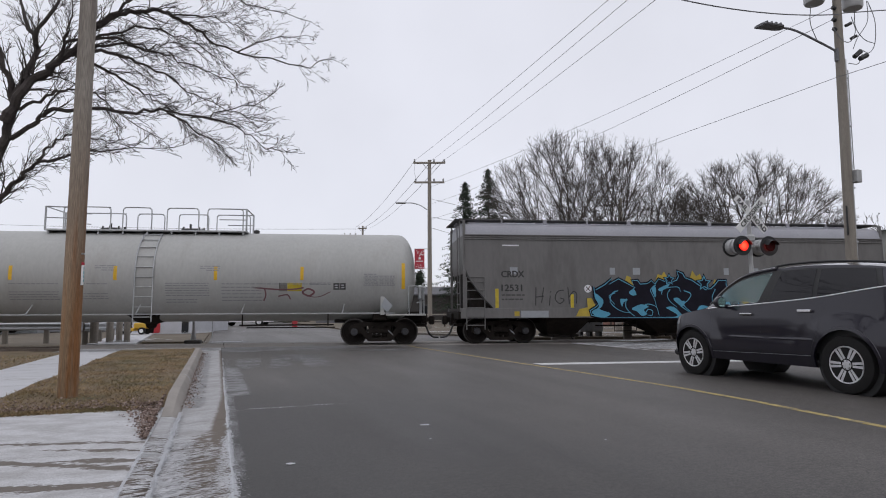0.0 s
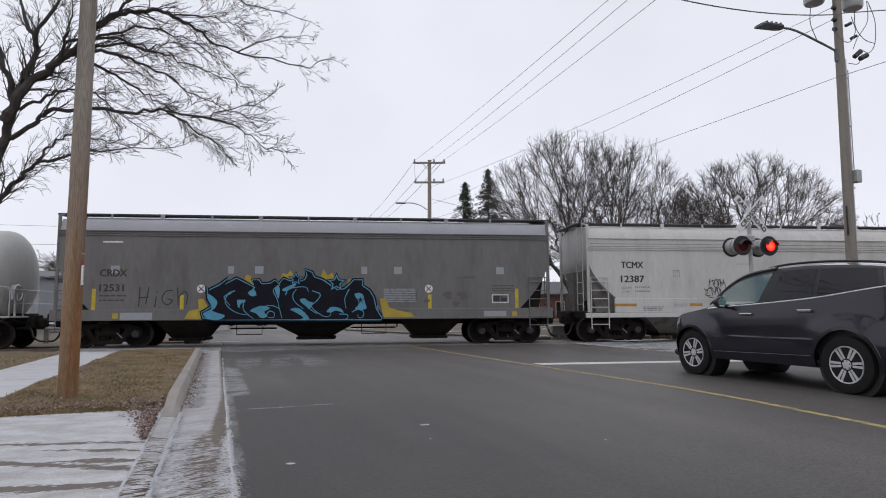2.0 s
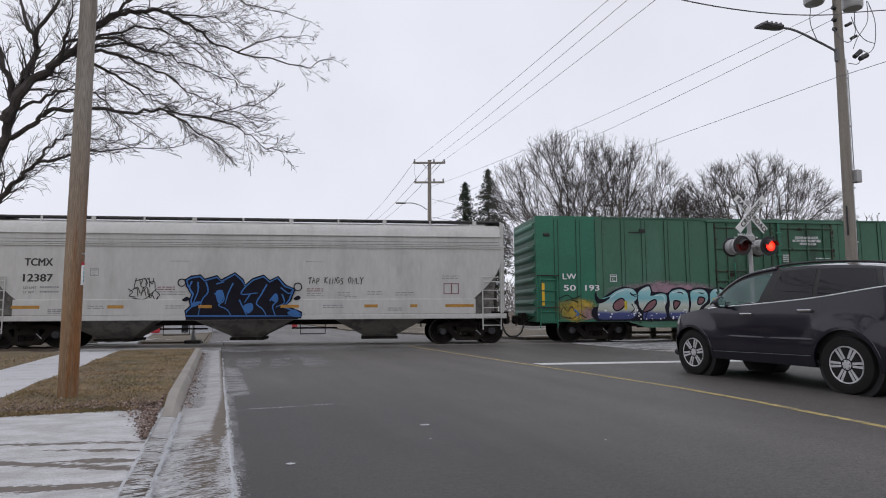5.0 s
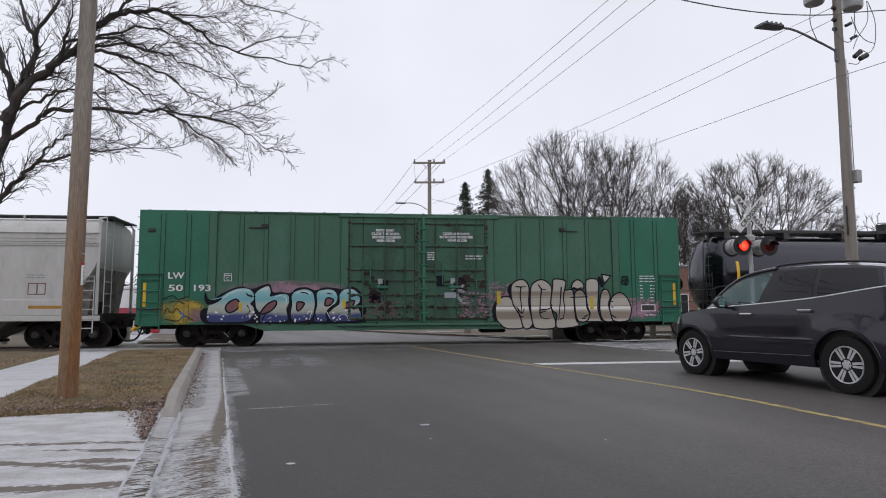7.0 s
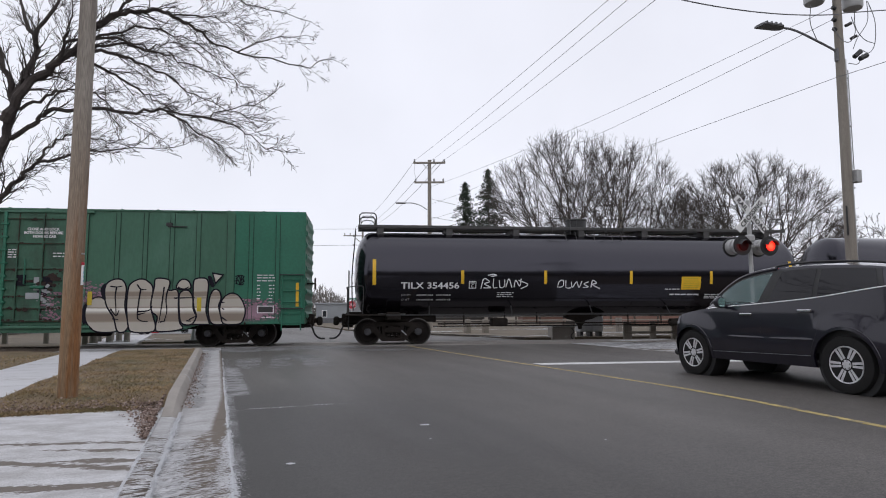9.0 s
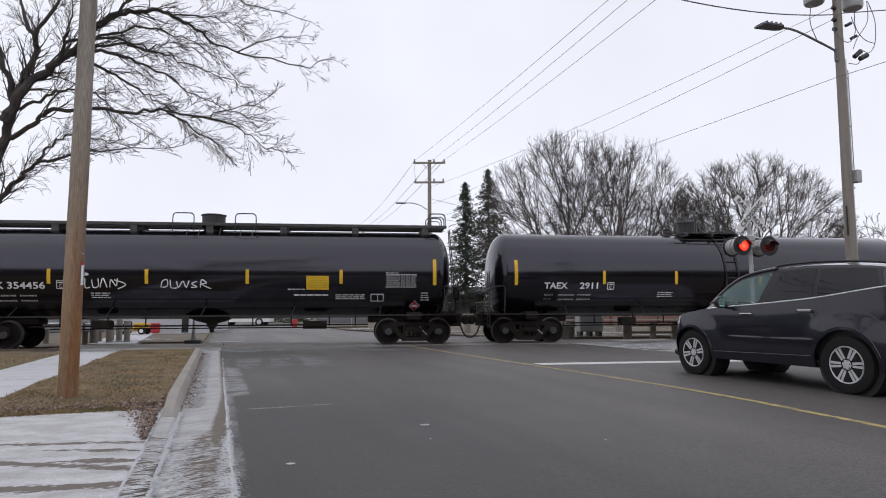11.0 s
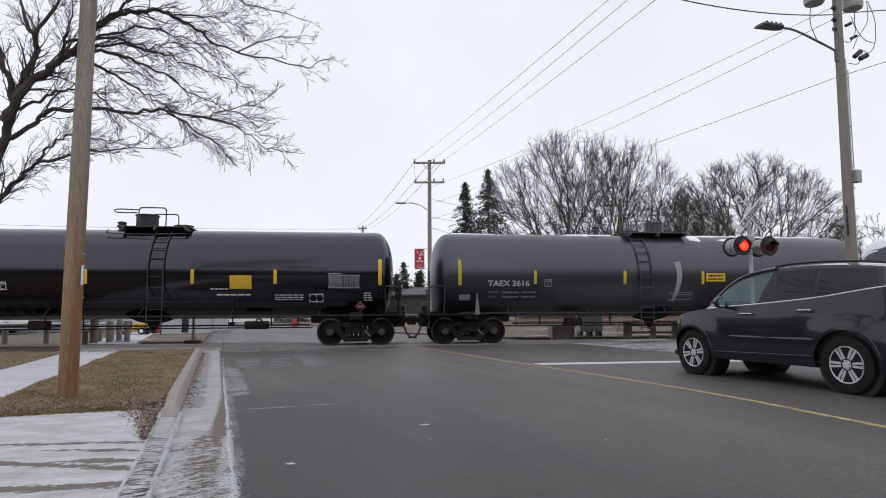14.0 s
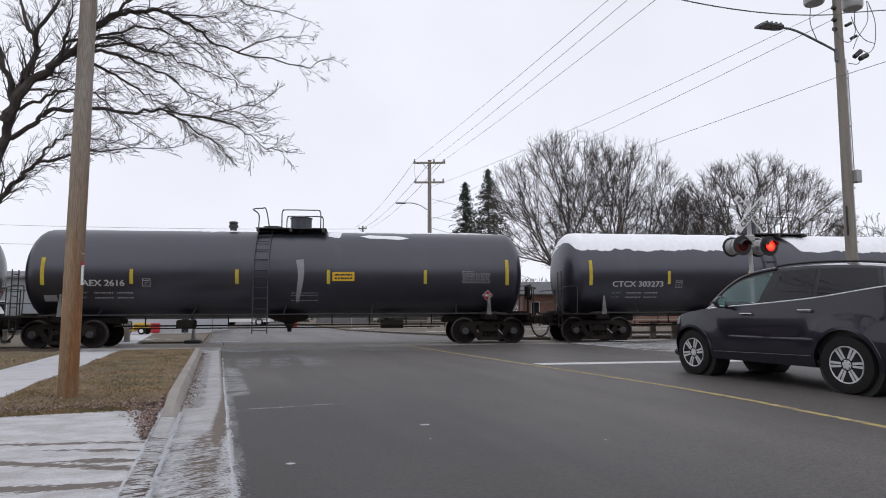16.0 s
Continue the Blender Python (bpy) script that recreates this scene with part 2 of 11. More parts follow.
M_YELLOWLINE = material("yellow_road_paint", (0.38, 0.295, 0.115), 0.8, vary=0.14, scale=6, fine=90, bump=0.2, stain=(0.13, 0.12, 0.10), stain_amount=0.42, stain_scale=7)
M_WHITELINE = material("white_road_paint", (0.55, 0.55, 0.55), 0.8, vary=0.10, scale=6, fine=90, bump=0.2, stain=(0.2, 0.2, 0.2), stain_amount=0.28, stain_scale=7)
M_POLEGREY = material("grey_pole_wood", (0.24, 0.215, 0.185), 0.9, vary=0.14, scale=2.0, fine=30, bump=0.5, depth=0.01, stretch=(6, 6, 0.35))
M_BARK = material("dark_bark", (0.05, 0.041, 0.038), 0.95, vary=0.25, scale=4, fine=40, bump=0.5)
M_BARKFAR = material("grey_brown_bark", (0.066, 0.057, 0.052), 0.95, vary=0.2, scale=2, fine=20, bump=0.3)
M_NEEDLE = material("conifer_needles", (0.035, 0.05, 0.032), 0.9, vary=0.35, scale=2.5, fine=30, bump=0)
M_STEEL = material("galvanised_steel", (0.42, 0.43, 0.44), 0.45, 0.75, vary=0.12, scale=3, fine=40, bump=0.05)
M_ALU = material("grey_signal_aluminium", (0.40, 0.40, 0.40), 0.5, 0.3, vary=0.08, scale=4, fine=50, bump=0.05)
M_BLACK = material("black_enamel", (0.02, 0.02, 0.021), 0.45, vary=0.2, scale=5, fine=60, bump=0.05)
M_WIRE = material("wire", (0.16, 0.16, 0.17), 0.6, vary=0.1, bump=0)
M_WHITE = material("white_paint", (0.74, 0.74, 0.74), 0.5, vary=0.06, scale=4, fine=50, bump=0.05)
M_LETTER = material("black_lettering", (0.03, 0.03, 0.03), 0.6, vary=0.1, bump=0)
M_LETTERW = material("white_lettering", (0.68, 0.68, 0.70), 0.6, vary=0.08, scale=8, bump=0)
M_LETTERG = material("faded_lettering", (0.26, 0.26, 0.27), 0.7, vary=0.1, scale=8, bump=0)
M_LETTERP = material("weathered_white_lettering", (0.40, 0.40, 0.41), 0.6, vary=0.1, scale=8, bump=0)
M_YELLOWTAPE = material("yellow_reflective_tape", (0.72, 0.43, 0.02), 0.45, vary=0.10, scale=6, fine=40, bump=0.02)
M_YELLOWOLD = material("dirty_yellow_tape", (0.50, 0.38, 0.03), 0.6, vary=0.14, scale=6, fine=40, bump=0.02)
M_RAIL = material("rail_steel", (0.20, 0.16, 0.13), 0.5, 0.5, vary=0.2, scale=4, fine=40, bump=0.1)
M_BALLAST = material("ballast_stone", (0.20, 0.17, 0.15), 0.95, vary=0.25, scale=6, fine=30, bump=0.5, random_tint=0.2)
M_TIE = material("tie_wood", (0.07, 0.055, 0.045), 0.95, vary=0.2, scale=4, fine=40, bump=0.4)
# rolling stock
M_TANKWHITE = material("old_white_tank_paint", (0.40, 0.40, 0.387), 0.55, vary=0.05, scale=0.8, fine=12, bump=0.02, stretch=(1, 1, 0.35), stain=(0.37, 0.36, 0.345), stain_amount=0.28, stain_scale=1.2)
M_TANKBLACK = material("glossy_black_tank_paint", (0.0042, 0.0038, 0.0052), 0.15, vary=0.15, scale=1.0, fine=9, bump=0.008, spec=0.68)
M_TANKDULL = material("dull_black_tank_paint", (0.014, 0.014, 0.020), 0.33, vary=0.10, scale=1.0, fine=12, bump=0.012, stain=(0.021, 0.0205, 0.026), stain_amount=0.3, stain_scale=1.0, stretch=(1, 1, 0.4))
M_HOPGREY = material("dirty_grey_hopper_paint", (0.148, 0.143, 0.140), 0.6, vary=0.07, scale=0.7, fine=10, bump=0.03, stretch=(1, 1, 0.3), stain=(0.122, 0.117, 0.114), stain_amount=0.38, stain_scale=0.9)
M_HOPROOF = material("pale_roof_paint", (0.30, 0.30, 0.33), 0.5, vary=0.07, scale=1, fine=20, bump=0.03)
M_HOPWHITE = material("pale_grey_hopper_paint", (0.50, 0.495, 0.48), 0.55, vary=0.05, scale=0.7, fine=10, bump=0.03, stretch=(1, 1, 0.3), stain=(0.43, 0.425, 0.41), stain_amount=0.40, stain_scale=1.0)
# grime, and the shade on the hopper slopes put into the colour
M_HOPSLOPE = material("grimy_shaded_slope", (0.19, 0.18, 0.165), 0.7, vary=0.14, scale=2, fine=20, bump=0.05, stain=(0.09, 0.085, 0.08), stain_amount=0.45, stain_scale=2)
M_BOXGREEN = material("faded_green_boxcar_paint", (0.040, 0.124, 0.078), 0.55, vary=0.08, scale=0.6, fine=14, bump=0.04, stretch=(1, 1, 0.35), stain=(0.055, 0.145, 0.10), stain_amount=0.40, stain_scale=0.8)
M_DOORGREEN = material("grimy_green_door_paint", (0.034, 0.104, 0.066), 0.62, vary=0.14, scale=1.4, fine=18, bump=0.06, stretch=(1, 1, 0.5), stain=(0.024, 0.062, 0.040), stain_amount=0.45, stain_scale=1.2)
M_BOXEND = material("green_boxcar_end_paint", (0.018, 0.135, 0.082), 0.5, vary=0.10, scale=0.8, fine=14, bump=0.03)
M_UNDER = material("grimy_underframe", (0.021, 0.0175, 0.0155), 0.8, vary=0.25, scale=4, fine=30, bump=0.2, stain=(0.024, 0.019, 0.016), stain_amount=0.35, stain_scale=3, spec=0.12)
M_WHEEL = material("wheel_steel", (0.015, 0.0125, 0.0115), 0.75, 0.0, spec=0.12, vary=0.2, scale=5, fine=40, bump=0.1)
M_TREAD = material("polished_wheel_rim", (0.05, 0.046, 0.043), 0.45, 0.5, vary=0.1, bump=0.02)
M_BEARING = material("bearing_cap", (0.06, 0.06, 0.066), 0.5, 0.3, vary=0.15, scale=12, bump=0.1)
M_GRATING = material("roof_walk_steel", (0.07, 0.068, 0.068), 0.6, 0.4, vary=0.2, scale=6, fine=60, bump=0.2)
M_PATCH = material("pale_paint_patch", (0.31, 0.33, 0.35), 0.6, vary=0.06, scale=6, bump=0)
M_CYAN = material("sky_blue_spray_paint", (0.075, 0.29, 0.43), 0.5, vary=0.12, scale=3, bump=0)
M_BLUE = material("blue_spray_paint", (0.025, 0.125, 0.36), 0.5, vary=0.15, scale=3, bump=0)
M_SPRAYBLACK = material("black_spray_paint", (0.009, 0.008, 0.015), 0.6, vary=0.2, scale=3, bump=0, spec=0.15)
M_SPRAYYELLOW = material("yellow_spray_paint", (0.42, 0.31, 0.04), 0.6, vary=0.15, scale=3, bump=0)
M_SPRAYPINK = material("pink_spray_haze", (0.26, 0.15, 0.20), 0.6, vary=0.2, scale=3, bump=0)
M_SPRAYRED = material("faded_red_spray", (0.17, 0.075, 0.085), 0.6, vary=0.2, scale=3, bump=0)
M_SIGNRED = material("red_sign_paint", (0.40, 0.025, 0.045), 0.5, vary=0.12, scale=5, bump=0.02)


def haze_paint(name, color, density=0.75):
    """Spray haze: paint that thins out to nothing at its edges."""
    m = material(name, color, 0.6, vary=0.15, scale=3, bump=0)
    n, l = m.node_tree.nodes, m.node_tree.links
    tc = n.new("ShaderNodeTexCoord")
    mp = n.new("ShaderNodeMapping")
    mp.inputs["Location"].default_value = (-1.0, 0.0, -1.0)
    mp.inputs["Scale"].default_value = (2.0, 0.0, 2.0)
    gr = n.new("ShaderNodeTexGradient")
    gr.gradient_type = "SPHERICAL"
    nz = n.new("ShaderNodeTexNoise")
    nz.inputs["Scale"].default_value = 2.2
    nz.inputs["Detail"].default_value = 7
    l.new(tc.outputs["Generated"], mp.inputs[0])
    l.new(mp.outputs[0], gr.inputs[0])
    l.new(tc.outputs["Object"], nz.inputs[0])
    a = n.new("ShaderNodeMath")
    a.operation = "MULTIPLY"
    l.new(gr.outputs["Fac"], a.inputs[0])
    l.new(nz.outputs[0], a.inputs[1])
    r = n.new("ShaderNodeMapRange")
    r.inputs[1].default_value, r.inputs[2].default_value = 0.08, 0.32
    r.inputs[3].default_value, r.inputs[4].default_value = 0.0, density
    l.new(a.outputs[0], r.inputs[0])
    l.new(r.outputs[0], n["Principled BSDF"].inputs["Alpha"])
    return m


def banded_paint(name, stops, z0, z1, rough=0.5, wobble=0.10):
    """Paint laid in bands of colour from z0 to z1, with ragged changes."""
    m = bpy.data.materials.new(name)
    m.use_nodes = True
    n, l = m.node_tree.nodes, m.node_tree.links
    b = n["Principled BSDF"]
    b.inputs["Roughness"].default_value = rough
    tc = n.new("ShaderNodeTexCoord")
    sep = n.new("ShaderNodeSeparateXYZ")
    nz = n.new("ShaderNodeTexNoise")
    nz.inputs["Scale"].default_value = 2.5
    nz.inputs["Detail"].default_value = 5
    l.new(tc.outputs["Object"], sep.inputs[0])
    l.new(tc.outputs["Object"], nz.inputs[0])
    w = n.new("ShaderNodeMath")
    w.operation = "MULTIPLY_ADD"
    w.inputs[1].default_value = wobble * 2
    l.new(nz.outputs[0], w.inputs[0])
    l.new(sep.outputs[2], w.inputs[2])
    r = n.new("ShaderNodeMapRange")
    r.inputs[1].default_value, r.inputs[2].default_value = z0 + wobble, z1 + wobble
    l.new(w.outputs[0], r.inputs[0])
    cr = n.new("ShaderNodeValToRGB")
    e = cr.color_ramp.elements
    while len(e) < len(stops):
        e.new(0.5)
    for k, (p, c) in enumerate(stops):
        e[k].position = p
        e[k].color = (*c, 1)
    l.new(r.outputs[0], cr.inputs[0])
    l.new(cr.outputs[0], b.inputs["Base Color"])
    return m


H_PINK = haze_paint("pink_spray_mist", (0.36, 0.22, 0.28))
H_YELLOW = haze_paint("yellow_spray_mist", (0.44, 0.31, 0.04), 0.95)
CREAM, TAN = (0.42, 0.385, 0.335), (0.24, 0.195, 0.155)
M_SPRAYICE = banded_paint("ice_blue_spray_fade", [(0.0, (0.02, 0.03, 0.10)), (0.24, (0.035, 0.05, 0.18)), (0.34, (0.34, 0.36, 0.30)), (0.50, (0.42, 0.46, 0.42)), (0.68, (0.16, 0.40, 0.45)), (0.9, (0.28, 0.50, 0.53)), (1.0, (0.45, 0.55, 0.56))], 0.75, 2.0)
M_SPRAYSILVER = banded_paint("banded_cream_spray_paint", [(0.0, (0.44, 0.41, 0.36)), (0.17, CREAM), (0.20, TAN), (0.32, TAN), (0.36, CREAM), (0.40, (0.74, 0.72, 0.68)), (0.43, (0.74, 0.72, 0.68)), (0.445, TAN), (0.47, CREAM), (0.60, CREAM), (0.63, TAN), (0.645, CREAM), (0.665, TAN), (0.73, TAN), (0.76, CREAM), (0.95, CREAM), (1.0, (0.47, 0.44, 0.39))], 0.55, 2.30, 0.5, 0.02)
M_LETTERD = material("dark_faded_lettering", (0.065, 0.063, 0.062), 0.7, vary=0.1, scale=8, bump=0)
M_ORANGETAPE = material("aged_orange_reflective_tape", (0.40, 0.20, 0.03), 0.6, vary=0.14, scale=6, bump=0.02)
M_OVERPAINT = material("dull_overpaint", (0.112, 0.105, 0.10), 0.7, vary=0.08, scale=4, bump=0)
M_TANKBLACK.node_tree.nodes["Principled BSDF"].inputs["Specular Tint"].default_value = (0.86, 0.85, 1.0, 1)
M_TANKDULL.node_tree.nodes["Principled BSDF"].inputs["Specular IOR Level"].default_value = 0.95
M_TANKDULL.node_tree.nodes["Principled BSDF"].inputs["Specular Tint"].default_value = (0.88, 0.88, 1.0, 1)
# weathered pole: brown below, silvered above, deep vertical grain
M_POLEWOOD = material("weathered_pole_wood", (0.275, 0.18, 0.105), 0.9, vary=0.24, scale=2.2, fine=22, bump=0.8, depth=0.015, stretch=(7, 7, 0.35), stain=(0.20, 0.090, 0.034), stain_amount=0.50, stain_scale=1.1, fine_vary=0.32)
n, l = M_POLEWOOD.node_tree.nodes, M_POLEWOOD.node_tree.links
tc, sep, rng, mx = n.new("ShaderNodeTexCoord"), n.new("ShaderNodeSeparateXYZ"), n.new("ShaderNodeMapRange"), n.new("ShaderNodeMix")
mx.data_type = "RGBA"
rng.inputs[1].default_value, rng.inputs[2].default_value = 1.2, 4.2
rng.inputs[3].default_value, rng.inputs[4].default_value = 0.0, 0.85
l.new(tc.outputs["Object"], sep.inputs[0])
l.new(sep.outputs[2], rng.inputs[0])
l.new(rng.outputs[0], mx.inputs[0])
src = n["Principled BSDF"].inputs["Base Color"].links[0].from_socket
grey = n.new("ShaderNodeVectorMath")
grey.operation = "DOT_PRODUCT"
grey.inputs[1].default_value = (0.5, 0.5, 0.6)
l.new(src, grey.inputs[0])
tint = n.new("ShaderNodeVectorMath")
tint.operation = "SCALE"
tint.inputs[0].default_value = (1.08, 1.0, 0.90)
l.new(grey.outputs["Value"], tint.inputs["Scale"])
l.new(src, mx.inputs[6])
l.new(tint.outputs[0], mx.inputs[7])
l.new(mx.outputs[2], n["Principled BSDF"].inputs["Base Color"])
# ---------------------------------------------------------------- ground
def off_track(x, off):
    """The y at x of a line that runs beside the track, off metres beyond its centre."""
    return TRACK.y + off / ACROSS.y + (x - TRACK.x) * ALONG.y / ALONG.x


def plan_slab(name, pts, z0, z1, mat, label, category, kind="structure"):
    n = len(pts)
    g = Geo()
    g.add([(x, y, z0) for x, y in pts] + [(x, y, z1) for x, y in pts],
          [tuple(range(n))[::-1], tuple(range(n, 2 * n))] + [(i, (i + 1) % n, (i + 1) % n + n, i + n) for i in range(n)])
    return whole(name, g, mat, label, category, kind=kind, smooth=0)


# one sheet of earth with the shallow trench of the railway in it
g = Geo()
prof = [(-400, -0.06), (-2.9, -0.06), (-2.3, -0.30), (2.3, -0.30), (2.9, -0.06), (2500, -0.06)]
xs = (-1500, -60, -20, -6, 8, 25, 60, 1500)
g.add([(x, off_track(x, o), z) for o, z in prof for x in xs],
      [(j * 8 + i, j * 8 + i + 1, (j + 1) * 8 + i + 1, (j + 1) * 8 + i) for j in range(5) for i in range(7)])
whole("ground", g, M_SOIL, "brown winter ground with thin snow patches", "ground", kind="structure", smooth=0)

ROAD_L, ROAD_R, CURB_R = 0.15, 11.9, 12.45
FLOW = -0.37
S0, S1 = -1.55, 1.55
plan_slab("road_south", [(ROAD_L, -14), (ROAD_R, -14), (ROAD_R, off_track(ROAD_R, S0)), (ROAD_L, off_track(ROAD_L, S0))], -0.32, 0.0, M_ASPHALT,
          "dry grey asphalt street leading to the level crossing", "road")
plan_slab("road_north", [(-0.3, off_track(-0.3, S1)), (11.6, off_track(11.6, S1)), (11.4, 25.6), (9.5, 30.5), (7.6, 38.5), (7.6, 260), (-0.2, 260), (-0.2, 40)], -0.32, 0.0, M_ASPHALT,
          "grey asphalt street beyond the railway", "road")
# crossing panels and rails
for a, b in ((S0, -0.80), (-0.69, 0.69), (0.80, S1)):
    for x0 in np.arange(-4.66, 16.0, 2.46):
        x1 = x0 + 2.44
        plan_slab("crossing_panel", [(x0, off_track(x0, a + 0.005)), (x1, off_track(x1, a + 0.005)), (x1, off_track(x1, b)), (x0, off_track(x0, b))], -0.25, -0.003, M_CONCRETE,
                  "worn concrete level crossing panel", "crossing panel")
for o in (-0.7525, 0.7525):
    g = Geo()
    sect = [(-0.07, -0.17), (0.07, -0.17), (0.07, -0.155), (0.012, -0.14), (0.012, -0.04), (0.036, -0.03), (0.036, 0.0), (-0.036, 0.0), (-0.036, -0.03), (-0.012, -0.04), (-0.012, -0.14), (-0.07, -0.155)]
    g.loft([[TRACK + ALONG * s + ACROSS * (o + u) + Vector((0, 0, z - 0.002)) for u, z in sect] for s in (-90, -30, 0, 30, 90)])
    whole("rail", g, M_RAIL, "brown steel running rail of the railway", "rail", "running rails", smooth=0)
for a, b in ((-60, -6.2), (8.8, 60)):
    g = Geo()
    sect = [(-2.0, -0.30), (-1.6, -0.17), (1.6, -0.17), (2.0, -0.30)]
    g.loft([[TRACK + ALONG * s + ACROSS * u + Vector((0, 0, z)) for u, z in sect] for s in np.linspace(a, b, 12)], closed=False, caps=False)
    whole("ballast_bed", g, M_BALLAST, "brown stone ballast under the track", "ballast", kind="structure", smooth=0)
rnd = random.Random(4)
g = Geo()
for k in range(9000):
    s = rnd.uniform(-22, -6.2) if k % 2 else rnd.uniform(8.8, 26)
    u, q = rnd.uniform(-1.9, 1.9), rnd.uniform(0.02, 0.045)
    p = TRACK + ALONG * s + ACROSS * u + Vector((0, 0, -0.165 - max(0, abs(u) - 1.6) * 0.3))
    v = [p + Vector((rnd.uniform(0.6, 1) * q * a, rnd.uniform(0.6, 1) * q * b, rnd.uniform(0.5, 1) * q * c)) for a, b, c in ((1, 0, 0), (-1, 0, 0), (0, 1, 0), (0, -1, 0), (0, 0, 1))]
    g.add(v, [(0, 2, 4), (2, 1, 4), (1, 3, 4), (3, 0, 4)])
me = raw_mesh(g, "ballast_stones")
whole("ballast_stones", me, M_BALLAST, "loose brown ballast stones along the track", "ballast", kind="stuff")
g = Geo()
g.rbox(-0.11, 0.11, -1.3, 1.3, -0.30, -0.145, 0.012)
tie_mesh = g.mesh("tie")
for s in [*np.arange(-26, -6.4, 0.52), *np.arange(9.0, 28, 0.52)]:
    p = TRACK + ALONG * s
    whole("railway_tie", tie_mesh, M_TIE, "dark timber railway tie in the ballast", "tie", "railway ties", at=pose(p.x, p.y, 0.0, 0, 0, TRACK_TURN + rnd.uniform(-1, 1)))

# west side: gutter, curb, verge, sidewalk, driveway apron
def snow_ground(name, dusty, wet, bands=(), edge=None, rough=0.85, tear=0.22):
    """Concrete under blown snow, worn through to wet brown in bands and along the gutter."""
    m = bpy.data.materials.new(name)
    m.use_nodes = True
    n, l = m.node_tree.nodes, m.node_tree.links
    bsdf = n["Principled BSDF"]
    bsdf.inputs["Roughness"].default_value = rough
    tc = n.new("ShaderNodeTexCoord")
    sep = n.new("ShaderNodeSeparateXYZ")
    l.new(tc.outputs["Object"], sep.inputs[0])

    def noise_at(scale, stretch, turn=0.0, detail=8):
        mp = n.new("ShaderNodeMapping")
        mp.inputs["Scale"].default_value = stretch
        mp.inputs["Rotation"].default_value = (0, 0, turn)
        nz = n.new("ShaderNodeTexNoise")
        nz.inputs["Scale"].default_value = scale
        nz.inputs["Detail"].default_value = detail
        nz.inputs["Roughness"].default_value = 0.62
        l.new(tc.outputs["Object"], mp.inputs[0])
        l.new(mp.outputs[0], nz.inputs[0])
        return nz.outputs[0]

    def mth(op, a, b=None, c=None):
        q = n.new("ShaderNodeMath")
        q.operation = op
        for k, v in enumerate((a, b, c)):
            if v is None:
                continue
            if isinstance(v, (int, float)):
                q.inputs[k].default_value = v
            else:
                l.new(v, q.inputs[k])
        return q.outputs[0]

    def ramp(v, a, b, lo=0.0, hi=1.0):
        q = n.new("ShaderNodeMapRange")
        q.inputs[1].default_value, q.inputs[2].default_value, q.inputs[3].default_value, q.inputs[4].default_value = a, b, lo, hi
        l.new(v, q.inputs[0])
        return q.outputs[0]
    streak = noise_at(1.0, (2.2, 9.0, 1), -0.35)
    fleck = noise_at(14.0, (1, 2.2, 1))
    speck = noise_at(70.0, (1, 1, 1), 0, 3)
    ragged = mth("ADD", mth("SUBTRACT", streak, 0.5), mth("MULTIPLY", mth("SUBTRACT", fleck, 0.5), 0.8))
    x, y = sep.outputs[0], sep.outputs[1]
    mask = None
    for x0, y0, slope, half, left in bands:
        off = mth("ABSOLUTE", mth("SUBTRACT", mth("SUBTRACT", y, y0), mth("MULTIPLY", mth("SUBTRACT", x, x0), slope)))
        field = mth("SUBTRACT", half, mth("ADD", off, mth("MULTIPLY", ragged, tear)))
        field = mth("SUBTRACT", field, ramp(x, left - 0.5, left, 0.12, 0.0))
        got = ramp(field, -0.015, 0.02)
        mask = got if mask is None else mth("MAXIMUM", mask, got)
    if edge:
        field = mth("SUBTRACT", x, mth("ADD", ramp(y, 6.2, 6.55, edge[0], edge[1]), ramp(y, 6.55, 9.3, 0.0, 0.13)))
        field = mth("ADD", field, mth("MULTIPLY", ragged, ramp(y, 6.25, 6.7, 1.6, 0.10)))
        got = ramp(field, -0.02, 0.03)
        mask = got if mask is None else mth("MAXIMUM", mask, got)
    thin = ramp(noise_at(2.3, (1, 1.5, 1), 0.2), 0.40, 0.66, 0.0, 0.42)
    mask = mth("MAXIMUM", mask, thin)
    mx = n.new("ShaderNodeMix")
    mx.data_type = "RGBA"
    mx.inputs[6].default_value, mx.inputs[7].default_value = (*dusty, 1), (*wet, 1)
    l.new(mask, mx.inputs[0])
    sc = n.new("ShaderNodeVectorMath")
    sc.operation = "SCALE"
    l.new(mx.outputs[2], sc.inputs[0])
    l.new(mth("MULTIPLY", ramp(speck, 0.3, 0.7, 0.82, 1.18), ramp(fleck, 0.3, 0.7, 0.9, 1.1)), sc.inputs["Scale"])
    l.new(sc.outputs[0], bsdf.inputs["Base Color"])
    bp = n.new("ShaderNodeBump")
    bp.inputs["Strength"].default_value = 0.3
    bp.inputs["Distance"].default_value = 0.008
    l.new(mth("SUBTRACT", fleck, mask), bp.inputs["Height"])
    l.new(bp.outputs[0], bsdf.inputs["Normal"])
    return m


